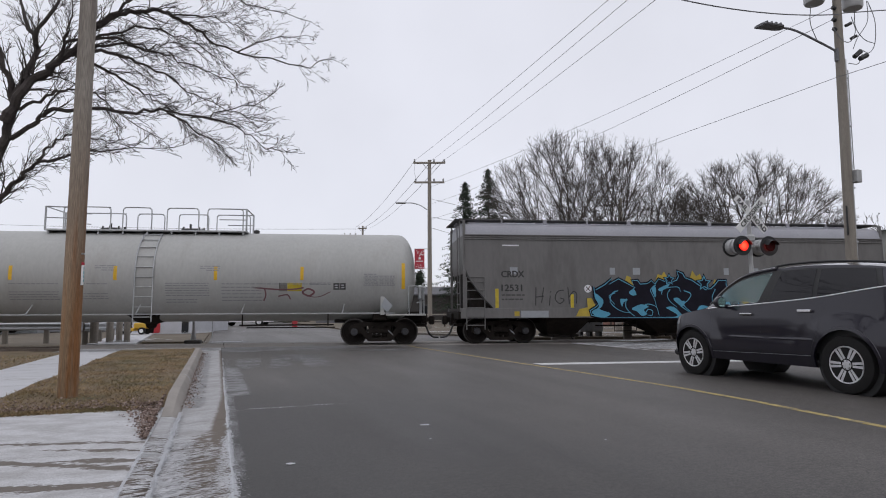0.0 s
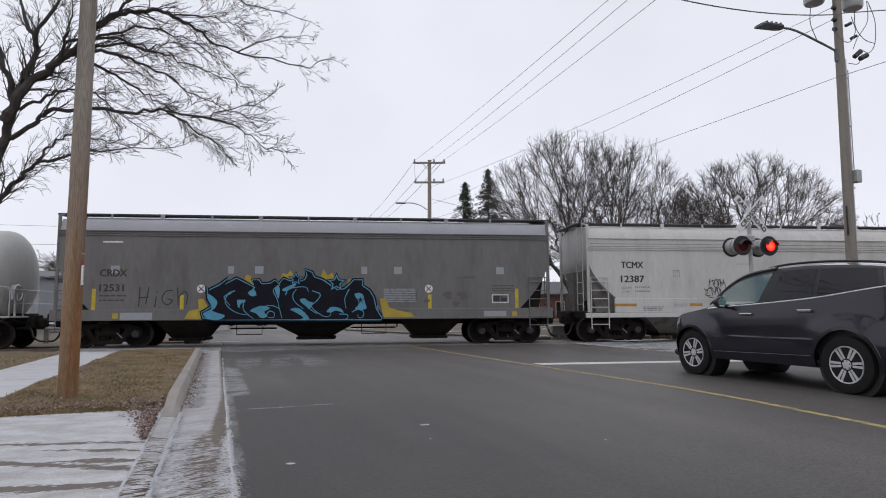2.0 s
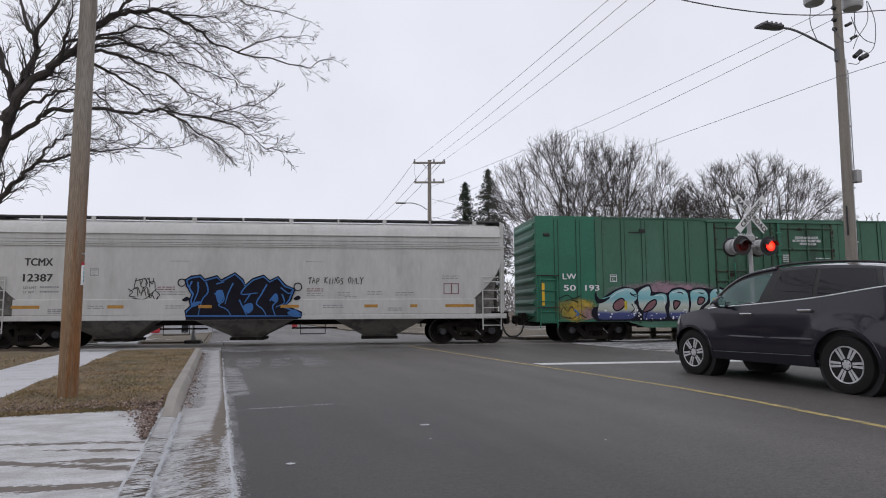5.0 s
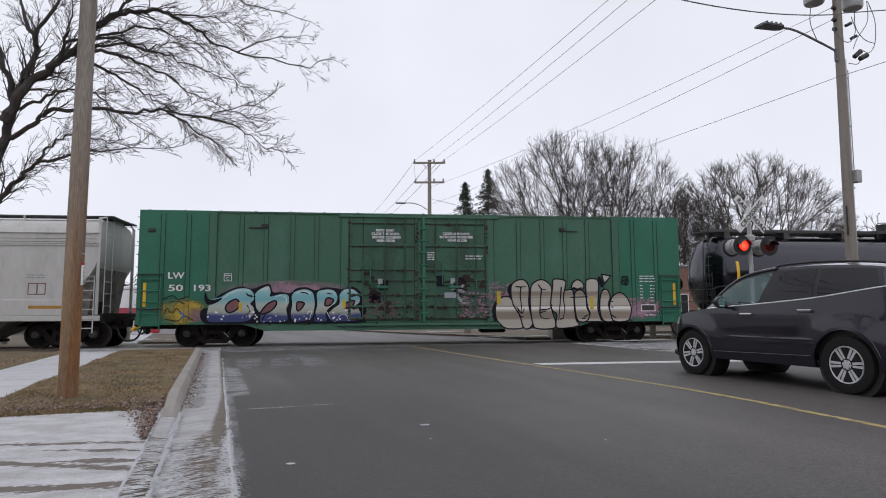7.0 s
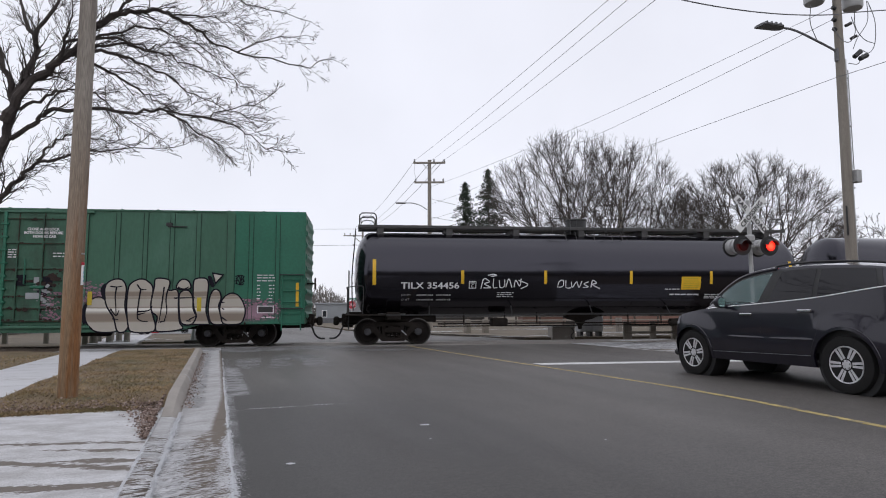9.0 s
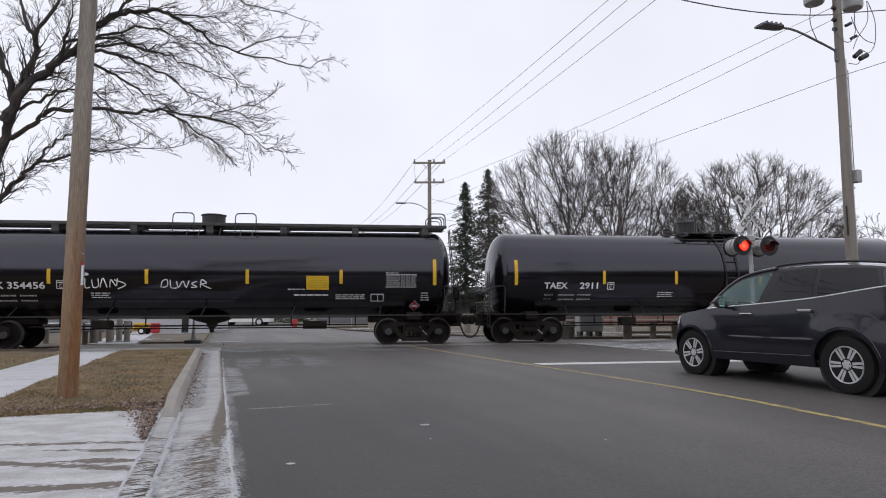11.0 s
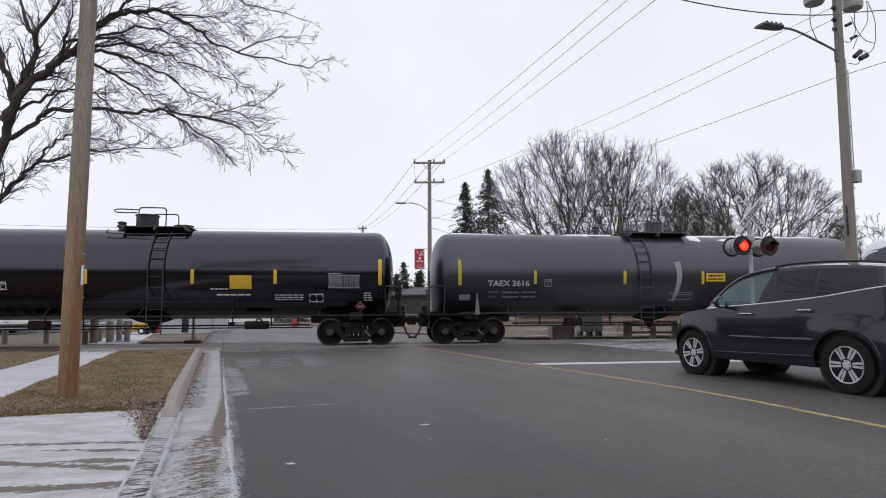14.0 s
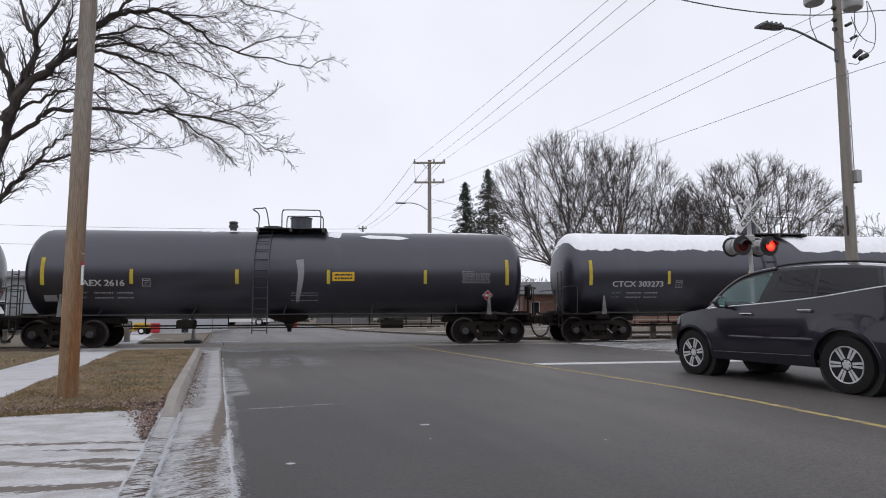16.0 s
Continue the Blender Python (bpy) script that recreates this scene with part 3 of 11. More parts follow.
M_GUTTERWEST = snow_ground("snow_streaked_gutter", (0.40, 0.40, 0.405), (0.135, 0.112, 0.092), (), (-0.24, -0.05))
M_APRON = snow_ground("snowy_driveway", (0.50, 0.50, 0.51), (0.14, 0.12, 0.103),
                      ((-0.65, 6.28, -0.27, 0.055, -9), (-0.65, 5.93, -0.36, 0.05, -1.0), (-0.69, 5.30, -0.58, 0.075, -9), (-0.62, 4.78, -0.22, 0.085, -9), (-0.7, 5.55, -0.3, 0.07, -0.9), (-0.7, 4.2, -0.2, 0.10, -9)), tear=0.34)
M_DROPCURB = snow_ground("snowy_dropped_curb", (0.40, 0.40, 0.405), (0.135, 0.113, 0.095), ((-0.5, 5.9, -0.4, 0.10, -9), (-0.5, 5.3, -0.5, 0.22, -9), (-0.5, 4.7, -0.4, 0.22, -9), (-0.5, 6.35, -0.3, 0.06, -9), (-0.5, 4.0, -0.3, 0.25, -9)), tear=0.7)
WEST_END = 20.6
for y0 in np.arange(-6.0, WEST_END - 0.1, 2.66):
    y1 = min(y0 + 2.645, WEST_END)
    g = Geo()
    g.loft([[(FLOW, y, -0.3), (ROAD_L - 0.012, y, -0.3), (ROAD_L - 0.012, y, 0.006), (0.0, y, 0.0), (FLOW, y, -0.025)] for y in (y0, y1)])
    whole("gutter_section", g, M_GUTTERWEST, "concrete gutter section with snow and brown wet streaks", "gutter", kind="structure", smooth=0)


def curb_row(y):
    h = 0.012 + 0.138 * max(0.0, min(1.0, (y - 7.65) / 1.0)) * max(0.15, min(1.0, (20.7 - y) / 0.8))
    return [(-0.555, y, -0.3), (FLOW - 0.001, y, -0.3), (FLOW - 0.001, y, -0.022), (FLOW - 0.035, y, -0.022 + (h + 0.022) * 0.6), (FLOW - 0.07, y, h * 0.93), (FLOW - 0.10, y, h), (-0.55, y, h + 0.005)]


for y0, y1 in ((7.66, 10.6), (10.61, 13.6), (13.61, 16.6), (16.61, WEST_END)):
    g = Geo()
    g.loft([curb_row(y) for y in np.linspace(y0, y1, 9)])
    whole("curb_west", g, M_CONCRETE, "pale concrete curb dropping at the driveway", "curb", kind="structure", smooth=25)
for y0, y1 in ((-6.0, -1.0), (-0.99, 2.9), (2.91, 5.90), (5.91, 7.65)):
    g = Geo()
    g.loft([curb_row(y) for y in (y0, y1)])
    whole("dropped_curb", g, M_DROPCURB, "flush concrete curb at the driveway, wet and snowy", "curb", kind="structure", smooth=25)
g = Geo()
ys = np.linspace(8.45, 20.4, 25)
xs = np.linspace(-2.54, -0.558, 9)
g.sheet(xs, ys, lambda x, y: (x, y, 0.10 * min(1, (y - 8.40) / 1.2) * min(1.0, (20.6 - y) / 0.6) + 0.03 * noise.noise((x * 1.3, y * 0.8, 0)) * min(1, (y - 8.4)) + 0.012))
whole("grass_verge", g, M_TURF, "patch of dry brown winter grass beside the curb", "grass", kind="structure", smooth=60)
for x0, x1 in ((-3.6, -0.558), (-6.4, -3.61), (-9.2, -6.42)):
    for y0, y1 in ((5.91, 8.447), (2.9, 5.90), (-1.0, 2.88), (-6.0, -1.02)):
        slab_z = 0.012
        g = Geo().rbox(x0, x1, y0, y1, -0.3, slab_z, 0.008)
        whole("driveway_slab", g, M_APRON, "concrete driveway slab under thin snow with tyre marks", "driveway", kind="structure")
for y0 in np.arange(8.45, 20.6, 1.52):
    g = Geo().rbox(-4.02, -2.56, y0, min(y0 + 1.505, 20.9), -0.3, 0.045, 0.01)
    whole("sidewalk_slab", g, M_WALKSNOW, "snow-dusted concrete sidewalk slab", "sidewalk", kind="structure")
plan_slab("lawn_west", [(-40, 8.45), (-4.04, 8.45), (-4.04, 20.9), (-5.5, off_track(-5.5, -2.6)), (-40, off_track(-40, -2.6))], -0.3, 0.02, M_TURF, "brown dormant lawn", "lawn")
# grass blades and dead leaves
rnd = random.Random(11)
g = Geo()
for k in range(26000):
    x, y = rnd.uniform(-2.52, -0.575), 8.55 + 11.8 * rnd.random() ** 1.5
    if noise.noise((x * 2.2, y * 1.4, 2)) < -0.25 and rnd.random() < 0.7:
        continue
    z = 0.10 * min(1, (y - 8.40) / 1.2) * min(1.0, (20.6 - y) / 0.6) + 0.03 * noise.noise((x * 1.3, y * 0.8, 0)) * min(1, (y - 8.4))
    h, a, w = rnd.uniform(0.02, 0.05), rnd.uniform(0, 6.28), rnd.uniform(0.004, 0.009)
    lx, ly = rnd.gauss(0, 0.035), rnd.gauss(0, 0.035)
    g.add([(x - w * math.cos(a), y - w * math.sin(a), z), (x + w * math.cos(a), y + w * math.sin(a), z), (x + lx, y + ly, z + h)], [(0, 1, 2)])
for k in range(5000):
    x, y = rnd.uniform(-2.6, -0.62), 8.43 + rnd.gauss(0, 0.06) + 0.07 * noise.noise((k * 0.37, 0, 4))
    h, a, w = rnd.uniform(0.01, 0.035), rnd.uniform(0, 6.28), rnd.uniform(0.004, 0.010)
    g.add([(x - w * math.cos(a), y - w * math.sin(a), 0.008), (x + w * math.cos(a), y + w * math.sin(a), 0.008), (x + rnd.gauss(0, 0.03), y + rnd.gauss(-0.01, 0.03), 0.012 + h)], [(0, 1, 2)])
for k in range(6000):
    x, y = rnd.uniform(-12, -4.1), rnd.uniform(12, 20.0)
    h, a, w = rnd.uniform(0.02, 0.05), rnd.uniform(0, 6.28), 0.012
    g.add([(x - w * math.cos(a), y - w * math.sin(a), 0.02), (x + w * math.cos(a), y + w * math.sin(a), 0.02), (x + rnd.gauss(0, 0.03), y + rnd.gauss(0, 0.03), 0.02 + h)], [(0, 1, 2)])
whole("grass_blades", raw_mesh(g, "grass_blades"), M_BLADE, "short straw-coloured winter grass blades", "grass", kind="stuff")
g = Geo()
for k in range(5200):
    m = rnd.random()
    if m < 0.40:
        v = rnd.random() ** 1.6
        x, y = -0.575 - abs(rnd.gauss(0, 0.19 * (1 - v) + 0.02)), 8.65 - 2.3 * v
    elif m < 0.75:
        x, y = rnd.uniform(-4.0, -0.75), 8.5 + abs(rnd.gauss(0, 0.22))
    elif m < 0.9:
        x, y = FLOW + abs(rnd.gauss(0, 0.07)), rnd.uniform(8, 19)
    else:
        x, y = rnd.uniform(-2.5, -0.8), rnd.uniform(8.5, 13)
    z = 0.02 + (0.10 * min(1, max(0, (y - 8.40) / 1.2)) if x < -0.60 and y > 8.45 else 0.0) + rnd.uniform(0.0, 0.02)
    if -0.60 < x < FLOW - 0.03 and y > 7.5:
        z += 0.10
    q, a = rnd.uniform(0.007, 0.019), rnd.uniform(0, 6.28)
    c, s = math.cos(a) * q, math.sin(a) * q
    t = rnd.uniform(-0.01, 0.015)
    g.add([(x - c, y - s, z), (x + s * 0.6, y - c * 0.6, z + t), (x + c, y + s, z + t * 0.5), (x - s * 0.6, y + c * 0.6, z + 0.012)], [(0, 1, 2, 3)])
whole("dead_leaves", raw_mesh(g, "dead_leaves"), M_LEAFLITTER, "small reddish-brown dead leaves blown along the verge", "leaves", kind="stuff")


def dust_paint(name, color, stretch, density):
    """Snow dust that thins out in streaks and to nothing at its edges."""
    m = haze_paint(name, color, density)
    n, l = m.node_tree.nodes, m.node_tree.links
    for q in n:
        if q.type == "MAPPING" and q.inputs["Scale"].default_value[1] == 0.0:
            q.inputs["Location"].default_value = (-1.0, -1.0, 0.0)
            q.inputs["Scale"].default_value = (2.0, 2.0, 0.0)
        if q.type == "TEX_NOISE" and abs(q.inputs["Scale"].default_value - 2.2) < 0.01:
            mp = n.new("ShaderNodeMapping")
            mp.inputs["Scale"].default_value = stretch
            mp.inputs["Rotation"].default_value = (0, 0, 0.25)
            src = q.inputs[0].links[0].from_socket
            l.new(src, mp.inputs[0])
            l.new(mp.outputs[0], q.inputs[0])
            q.inputs["Roughness"].default_value = 0.75
            q.inputs["Scale"].default_value = 4.0
        if q.type == "MAP_RANGE" and abs(q.inputs[1].default_value - 0.08) < 0.001:
            q.inputs[1].default_value, q.inputs[2].default_value = 0.24, 0.42
    return m


DUST_C = dust_paint("patchy_snow_dust", (0.33, 0.33, 0.34), (0.8, 1.6, 1), 0.85)
DUST_B = dust_paint("faint_snow_dust", (0.22, 0.22, 0.225), (1.0, 3.5, 1), 0.5)


def drift(name, cx, cy, wx, wy, n, seed, z=0.004, label="thin patch of wind-blown snow on the street", streak=1.0, mat=None):
    """Snow in many small ragged flakes."""
    rnd = random.Random(seed)
    g = Geo()
    for k in range(n):
        x, y = cx + rnd.gauss(0, wx / 2.2), cy + rnd.gauss(0, wy / 2.2)
        q = rnd.uniform(0.02, 0.07)
        pts = [(x + q * streak * rnd.uniform(0.6, 1.3) * math.cos(t), y + q * rnd.uniform(0.6, 1.3) * math.sin(t), z + 0.00002 * k) for t in np.linspace(0, 6.28, 8)[:-1]]
        g.add(pts, [tuple(range(7))])
    return whole(name, g, mat or M_SNOWTHIN, label, "snow", kind="stuff", smooth=0)


M_SNOWTHIN = material("thin_snow", (0.27, 0.27, 0.28), 0.85, vary=0.15, scale=6, fine=60, bump=0.2, stain=(0.16, 0.155, 0.155), stain_amount=0.5, stain_scale=9)
rnd = random.Random(21)
g = Geo()


def snow_line(x0, y0, y1, spread, n, skew, z, small=0.002, large=0.008):
    for k in range(n):
        y = y0 + (y1 - y0) * rnd.random() ** 1.3
        if noise.noise((y * 2.3, x0 * 9, 5)) < -0.30 and rnd.random() < 0.8:
            continue
        x = x0 + skew * abs(rnd.gauss(0, spread)) * (1 + 0.9 * noise.noise((y * 1.8, 1, x0))) + 0.010 * noise.noise((y * 2, 1, 1))
        q = rnd.uniform(small, large)
        g.add([(x + q * 1.5 * rnd.uniform(0.3, 1.4) * math.cos(t), y + 1.2 * q * rnd.uniform(0.3, 1.4) * math.sin(t), z + 0.0000015 * k) for t in np.linspace(0, 6.28, 7)[:-1]], [tuple(range(6))])


snow_line(0.135, 3.0, 17.0, 0.016, 5200, 1, 0.008)
snow_line(0.13, 3.0, 7.0, 0.014, 1600, -1, 0.0085)
snow_line(FLOW - 0.01, 3.4, 7.9, 0.016, 4400, 1, 0.0135)
snow_line(FLOW - 0.005, 3.4, 7.2, 0.008, 1600, -1, 0.014)
snow_line(-0.557, 3.8, 6.0, 0.008, 1300, 1, 0.019)


def snow_ridge(x0, half, y0, y1, z, high, seed, gaps):
    """A low ragged ridge of snow caught along a joint, broken where it has melted."""
    row = []
    for y in np.arange(y0, y1, 0.012):
        w = half * (0.75 + 0.9 * noise.noise((y * 3.1, seed, 0)) + 0.7 * noise.noise((y * 17, seed, 2)) + rnd.uniform(-0.25, 0.25))
        if w < half * gaps:
            if len(row) > 2:
                g.loft(row, closed=False, caps=False)
            row = []
            continue
        c = x0 + half * 0.6 * noise.noise((y * 2.0, seed, 7)) + rnd.uniform(-0.1, 0.1) * half
        row.append([(c - w, y, z), (c - 0.4 * w, y, z + high), (c + 0.4 * w, y, z + high * 0.8), (c + w * rnd.uniform(0.8, 1.5), y, z)])
    if len(row) > 2:
        g.loft(row, closed=False, caps=False)


snow_ridge(FLOW - 0.004, 0.020, 3.2, 8.0, -0.014, 0.016, 1, 0.12)
snow_ridge(0.133, 0.013, 3.2, 12.0, 0.0055, 0.008, 2, 0.30)
snow_ridge(-0.565, 0.009, 3.2, 6.9, 0.012, 0.006, 3, 0.40)
whole("gutter_snow", raw_mesh(g, "gutter_snow"), M_SNOW, "ragged line of snow along the gutter's edges", "snow", kind="stuff")
M_BLOWN = material("blown_snow_dust", (0.30, 0.30, 0.305), 0.9, vary=0.12, scale=5, fine=60, bump=0.2, stain=(0.20, 0.195, 0.195), stain_amount=0.42, stain_scale=3)


def inside(pts, x, y):
    odd = False
    for (x0, y0), (x1, y1) in zip(pts, pts[1:] + pts[:1]):
        if (y0 > y) != (y1 > y) and x < x0 + (y - y0) * (x1 - x0) / (y1 - y0):
            odd = not odd
    return odd


def blown_snow(pts, n, long, wide, seed, cover=0.0, ruts=(), way=0.0, feather=0.0, mat=None, z=0.006):
    """Thin snow in an area: countless small flecks drawn out along way, left bare in patches and where wheels went."""
    rnd = random.Random(seed)
    g = Geo()
    xs, ys = [p[0] for p in pts], [p[1] for p in pts]
    ca, sa = math.cos(way), math.sin(way)
    for k in range(n):
        x, y = rnd.uniform(min(xs), max(xs)), rnd.uniform(min(ys), max(ys))
        if not inside(pts, x + rnd.gauss(0, feather), y + rnd.gauss(0, feather)):
            continue
        u, v = x * ca + y * sa, -x * sa + y * ca
        if noise.noise((u * 1.1, v * 3.4, seed)) + 0.5 * noise.noise((u * 3.5, v * 11.0, seed + 3)) < cover - 0.2 + rnd.gauss(0, 0.26):
            continue
        if any(abs(x - x0 - (x1 - x0) * max(0.0, min(1.0, (y - y0) / (y1 - y0))) - bow * math.sin(math.pi * max(0.0, min(1.0, (y - y0) / (y1 - y0))))) < w * rnd.uniform(0.7, 1.1) for x0, y0, x1, y1, w, bow in ruts):
            continue
        a, b = long * rnd.uniform(0.4, 1.2), wide * rnd.uniform(0.4, 1.2)
        ring = [(a * rnd.uniform(0.6, 1.2) * math.cos(t), b * rnd.uniform(0.6, 1.2) * math.sin(t)) for t in (0.0, 1.1, 2.2, 3.3, 4.3, 5.3)]
        g.add([(x + p * ca - q * sa, y + p * sa + q * ca, z + 0.0012 * (k / n)) for p, q in ring], [tuple(range(6))])
    whole("blown_snow", raw_mesh(g, "blown_snow"), mat or M_BLOWN, "thin wind-blown snow in ragged patches on the street", "snow", kind="stuff")


M_STREAK = material("streaked_gutter_snow", (0.52, 0.52, 0.53), 0.9, vary=0.1, scale=5, fine=60, bump=0.2)
blown_snow([(FLOW + 0.01, 3.0), (0.10, 3.0), (0.10, 5.6), (-0.05, 6.1), (FLOW + 0.02, 6.35)], 3000, 0.05, 0.005, 52, 0.22, (), 0.42, 0.02, M_STREAK, 0.004)
blown_snow([(FLOW + 0.01, 3.0), (-0.22, 3.0), (-0.20, 5.6), (-0.16, 6.4), (FLOW + 0.02, 6.6)], 4200, 0.035, 0.0045, 53, -0.05, (), 0.42, 0.03, M_STREAK, 0.0055)
blown_snow([(0.02, 3.0), (0.12, 3.0), (0.125, 6.3), (0.08, 6.3)], 3000, 0.022, 0.006, 54, -0.08, (), 0.42, 0.02, M_STREAK, 0.0085)
blown_snow([(-0.55, 3.0), (FLOW - 0.03, 3.0), (FLOW - 0.03, 6.6), (-0.55, 6.6)], 1300, 0.05, 0.006, 55, 0.14, (), 0.25, 0.01, M_STREAK, 0.0185)
RUTS = ((0.92, 13.4, 1.60, 24.6, 0.13, 0.10), (1.62, 13.2, 2.42, 25.2, 0.16, 0.05), (0.35, 16.0, 2.0, 22.0, 0.10, 0.0))
blown_snow([(0.20, 13.7), (2.0, 13.6), (2.5, 14.8), (2.3, 16.0), (1.2, 16.6), (0.25, 16.4)], 9000, 0.06, 0.012, 41, 0.12, RUTS, 0.1, 0.30)
blown_snow([(0.2, 19.3), (4.6, 20.3), (4.2, 21.9), (0.16, 22.4)], 9000, 0.09, 0.020, 42, 0.14, RUTS, -0.2, 0.30)
blown_snow([(0.16, 9.2), (0.45, 9.4), (0.42, 11.5), (0.40, 13.8), (0.18, 14.0)], 9000, 0.06, 0.009, 43, 0.08, (), 0.16, 0.09)
blown_snow([(0.15, 9.25), (0.24, 9.3), (0.23, 6.0), (0.18, 3.0), (0.13, 3.0), (0.14, 6.0)], 9000, 0.013, 0.006, 44, 0.0, (), 0.5, 0.022)
blown_snow([(0.40, 7.915), (1.40, 7.975), (1.40, 8.025), (0.40, 7.955)], 900, 0.022, 0.006, 46, -0.05, (), 0.05, 0.012, M_STREAK)
blown_snow([(0.15, 7.86), (2.4, 7.975), (2.4, 8.0), (0.15, 7.90)], 700, 0.014, 0.004, 47, 0.12, (), 0.03, 0.008, M_STREAK)
blown_snow([(-0.36, 8.4), (-0.12, 8.4), (-0.14, 19.5), (-0.36, 19.5)], 5200, 0.03, 0.010, 48, 0.22, (), 0.3, 0.02)
blown_snow([(12.2, 15.4), (17.4, 14.4), (17.4, 18.2), (12.0, 19.3)], 5000, 0.10, 0.05, 49, 0.02, (), -0.2, 0.1, None, 0.028)
blown_snow([(-4.4, 21.2), (0.1, 20.8), (0.1, 22.0), (-4.6, 22.9)], 3000, 0.10, 0.05, 50, 0.05, (), -0.2, 0.1, None, 0.008)
for x0, x1, y0, y1, z, mat in ((0.6, 3.4, 13.0, 20.0, 0.0045, DUST_B), (2.2, 7.5, 17.5, 20.0, 0.0045, DUST_B), (-1.6, 2.4, 24.6, 28.5, 0.0085, DUST_C)):
    g = Geo()
    g.add([(x0, y0, z), (x1, y0, z), (x1, y1, z), (x0, y1, z)], [(0, 1, 2, 3)])
    whole("snow_dust", g, mat, "dusting of wind-blown snow on the asphalt", "snow", kind="stuff", smooth=0)
g = Geo()
for x, y, q in ((0.56, 5.0, 0.035), (2.02, 6.19, 0.05), (1.85, 5.5, 0.014), (3.3, 4.9, 0.012), (2.6, 7.6, 0.012), (3.05, 5.1, 0.01)):
    g.add([(x + q * rnd.uniform(0.6, 1.3) * math.cos(t), y + q * 0.8 * rnd.uniform(0.6, 1.3) * math.sin(t), 0.006) for t in np.linspace(0, 6.28, 8)[:-1]], [tuple(range(7))])
whole("snow_crumbs", g, M_SNOW, "small white snow crumbs on the asphalt", "snow", kind="stuff", smooth=0)

# road paint
CENTRE = [(6.0, -14, 0.05), (6.21, 4.44, 0.05), (6.31, 5.25, 0.05), (6.44, 6.2, 0.05), (6.53, 7.6, 0.048), (6.54, 8.4, 0.036), (6.46, 10.9, 0.036), (6.36, 13.2, 0.04), (6.23, 17.4, 0.04), (6.14, off_track(6.14, -1.8), 0.045)]
plan_slab("yellow_line", [(x - w, y) for x, y, w in CENTRE][::-1] + [(x + w, y) for x, y, w in CENTRE], -0.01, 0.004, M_YELLOWLINE, "worn yellow centre line on the asphalt", "road marking")
plan_slab("stop_line", [(6.62, 12.10), (11.75, 11.0), (11.75, 11.45), (6.62, 12.55)], -0.01, 0.004, M_WHITELINE, "white stop line before the level crossing", "road marking")

# the worn approach to the rails and the walks beside it
plan_slab("crossing_approach", [(0.16, 19.5), (1.2, 19.7), (2.4, 20.2), (4.5, 20.45), (6.2, 19.9), (6.2, off_track(6.2, -1.56)), (0.16, off_track(0.16, -1.56))], -0.01, 0.003, M_APPROACH, "pale worn asphalt strip before the rails", "road")
plan_slab("crossing_walk_west", [(-4.02, 20.95), (-0.62, 20.66), (0.14, 20.62), (0.14, off_track(0.14, -1.57)), (-4.6, off_track(-4.6, -1.57))], -0.3, 0.004, M_WALKSNOW, "snow-dusted concrete walk at the rails", "sidewalk")
plan_slab("crossing_walk_east", [(12.66, 15.2), (17.5, 14.2), (17.5, off_track(17.5, -1.57)), (11.93, off_track(11.93, -1.57)), (11.93, 17.0)], -0.3, 0.024, M_WALKSNOW, "snow-dusted concrete pad beside the crossing", "sidewalk")

# east side: gutter, curb, verge
plan_slab("gutter_east", [(ROAD_R + 0.01, -14), (CURB_R, -14), (CURB_R, off_track(CURB_R, -2.0)), (ROAD_R + 0.01, off_track(ROAD_R, -2.0))], -0.3, 0.006, M_GUTTER, "concrete gutter strip dusted with snow", "gutter")
plan_slab("curb_east", [(CURB_R + 0.005, -14), (CURB_R + 0.17, -14), (CURB_R + 0.17, off_track(CURB_R, -2.6)), (CURB_R + 0.005, off_track(CURB_R, -2.6))], -0.3, 0.022, M_CONCRETE, "grey concrete curb", "curb")
plan_slab("verge_east", [(CURB_R + 0.175, -14), (60, -14), (60, off_track(60, -2.7)), (CURB_R + 0.175, off_track(CURB_R, -2.7))], -0.3, 0.016, M_SOIL, "bare brown verge with snow remnants", "verge")
# beyond the track
NORTH = [(12.0, off_track(12.0, 2.1)), (80, off_track(80, 2.1)), (80, 75), (7.75, 75), (7.75, 38.5), (9.65, 30.5), (11.55, 25.6)]
plan_slab("lawn_north_east", NORTH, -0.3, 0.07, M_SOIL, "brown lawn with bands of thin snow beyond the crossing", "lawn")
for a, b in zip(NORTH[4:], NORTH[5:] + NORTH[:1]):
    d = (Vector((*b, 0)) - Vector((*a, 0))).normalized()
    q = Vector((d.y, -d.x, 0)) * 0.16
    plan_slab("curb_north", [(a[0], a[1]), (b[0], b[1]), (b[0] - q.x, b[1] - q.y), (a[0] - q.x, a[1] - q.y)], -0.3, 0.10, M_CONCRETE, "pale concrete curb of the far verge", "curb")
plan_slab("sidewalk_north", [(-4.6, off_track(-4.6, 2.0)), (-2.9, off_track(-2.9, 2.0)), (-3.6, 46), (-5.4, 46)], -0.3, 0.014, M_WALKSNOW, "snow-edged sidewalk beyond the railway", "sidewalk")
plan_slab("verge_north", [(-2.8, off_track(-2.8, 3.2)), (-0.5, off_track(-0.5, 3.2)), (-0.4, 37), (-3.2, 37)], -0.3, 0.012, M_SOIL, "brown bare verge beyond the railway", "verge")
plan_slab("parking_lot", [(-60, 46.2), (-0.35, 46.2), (-0.35, 90), (-60, 90)], -0.3, 0.0, M_ASPHALT, "grey asphalt parking lot", "parking lot")
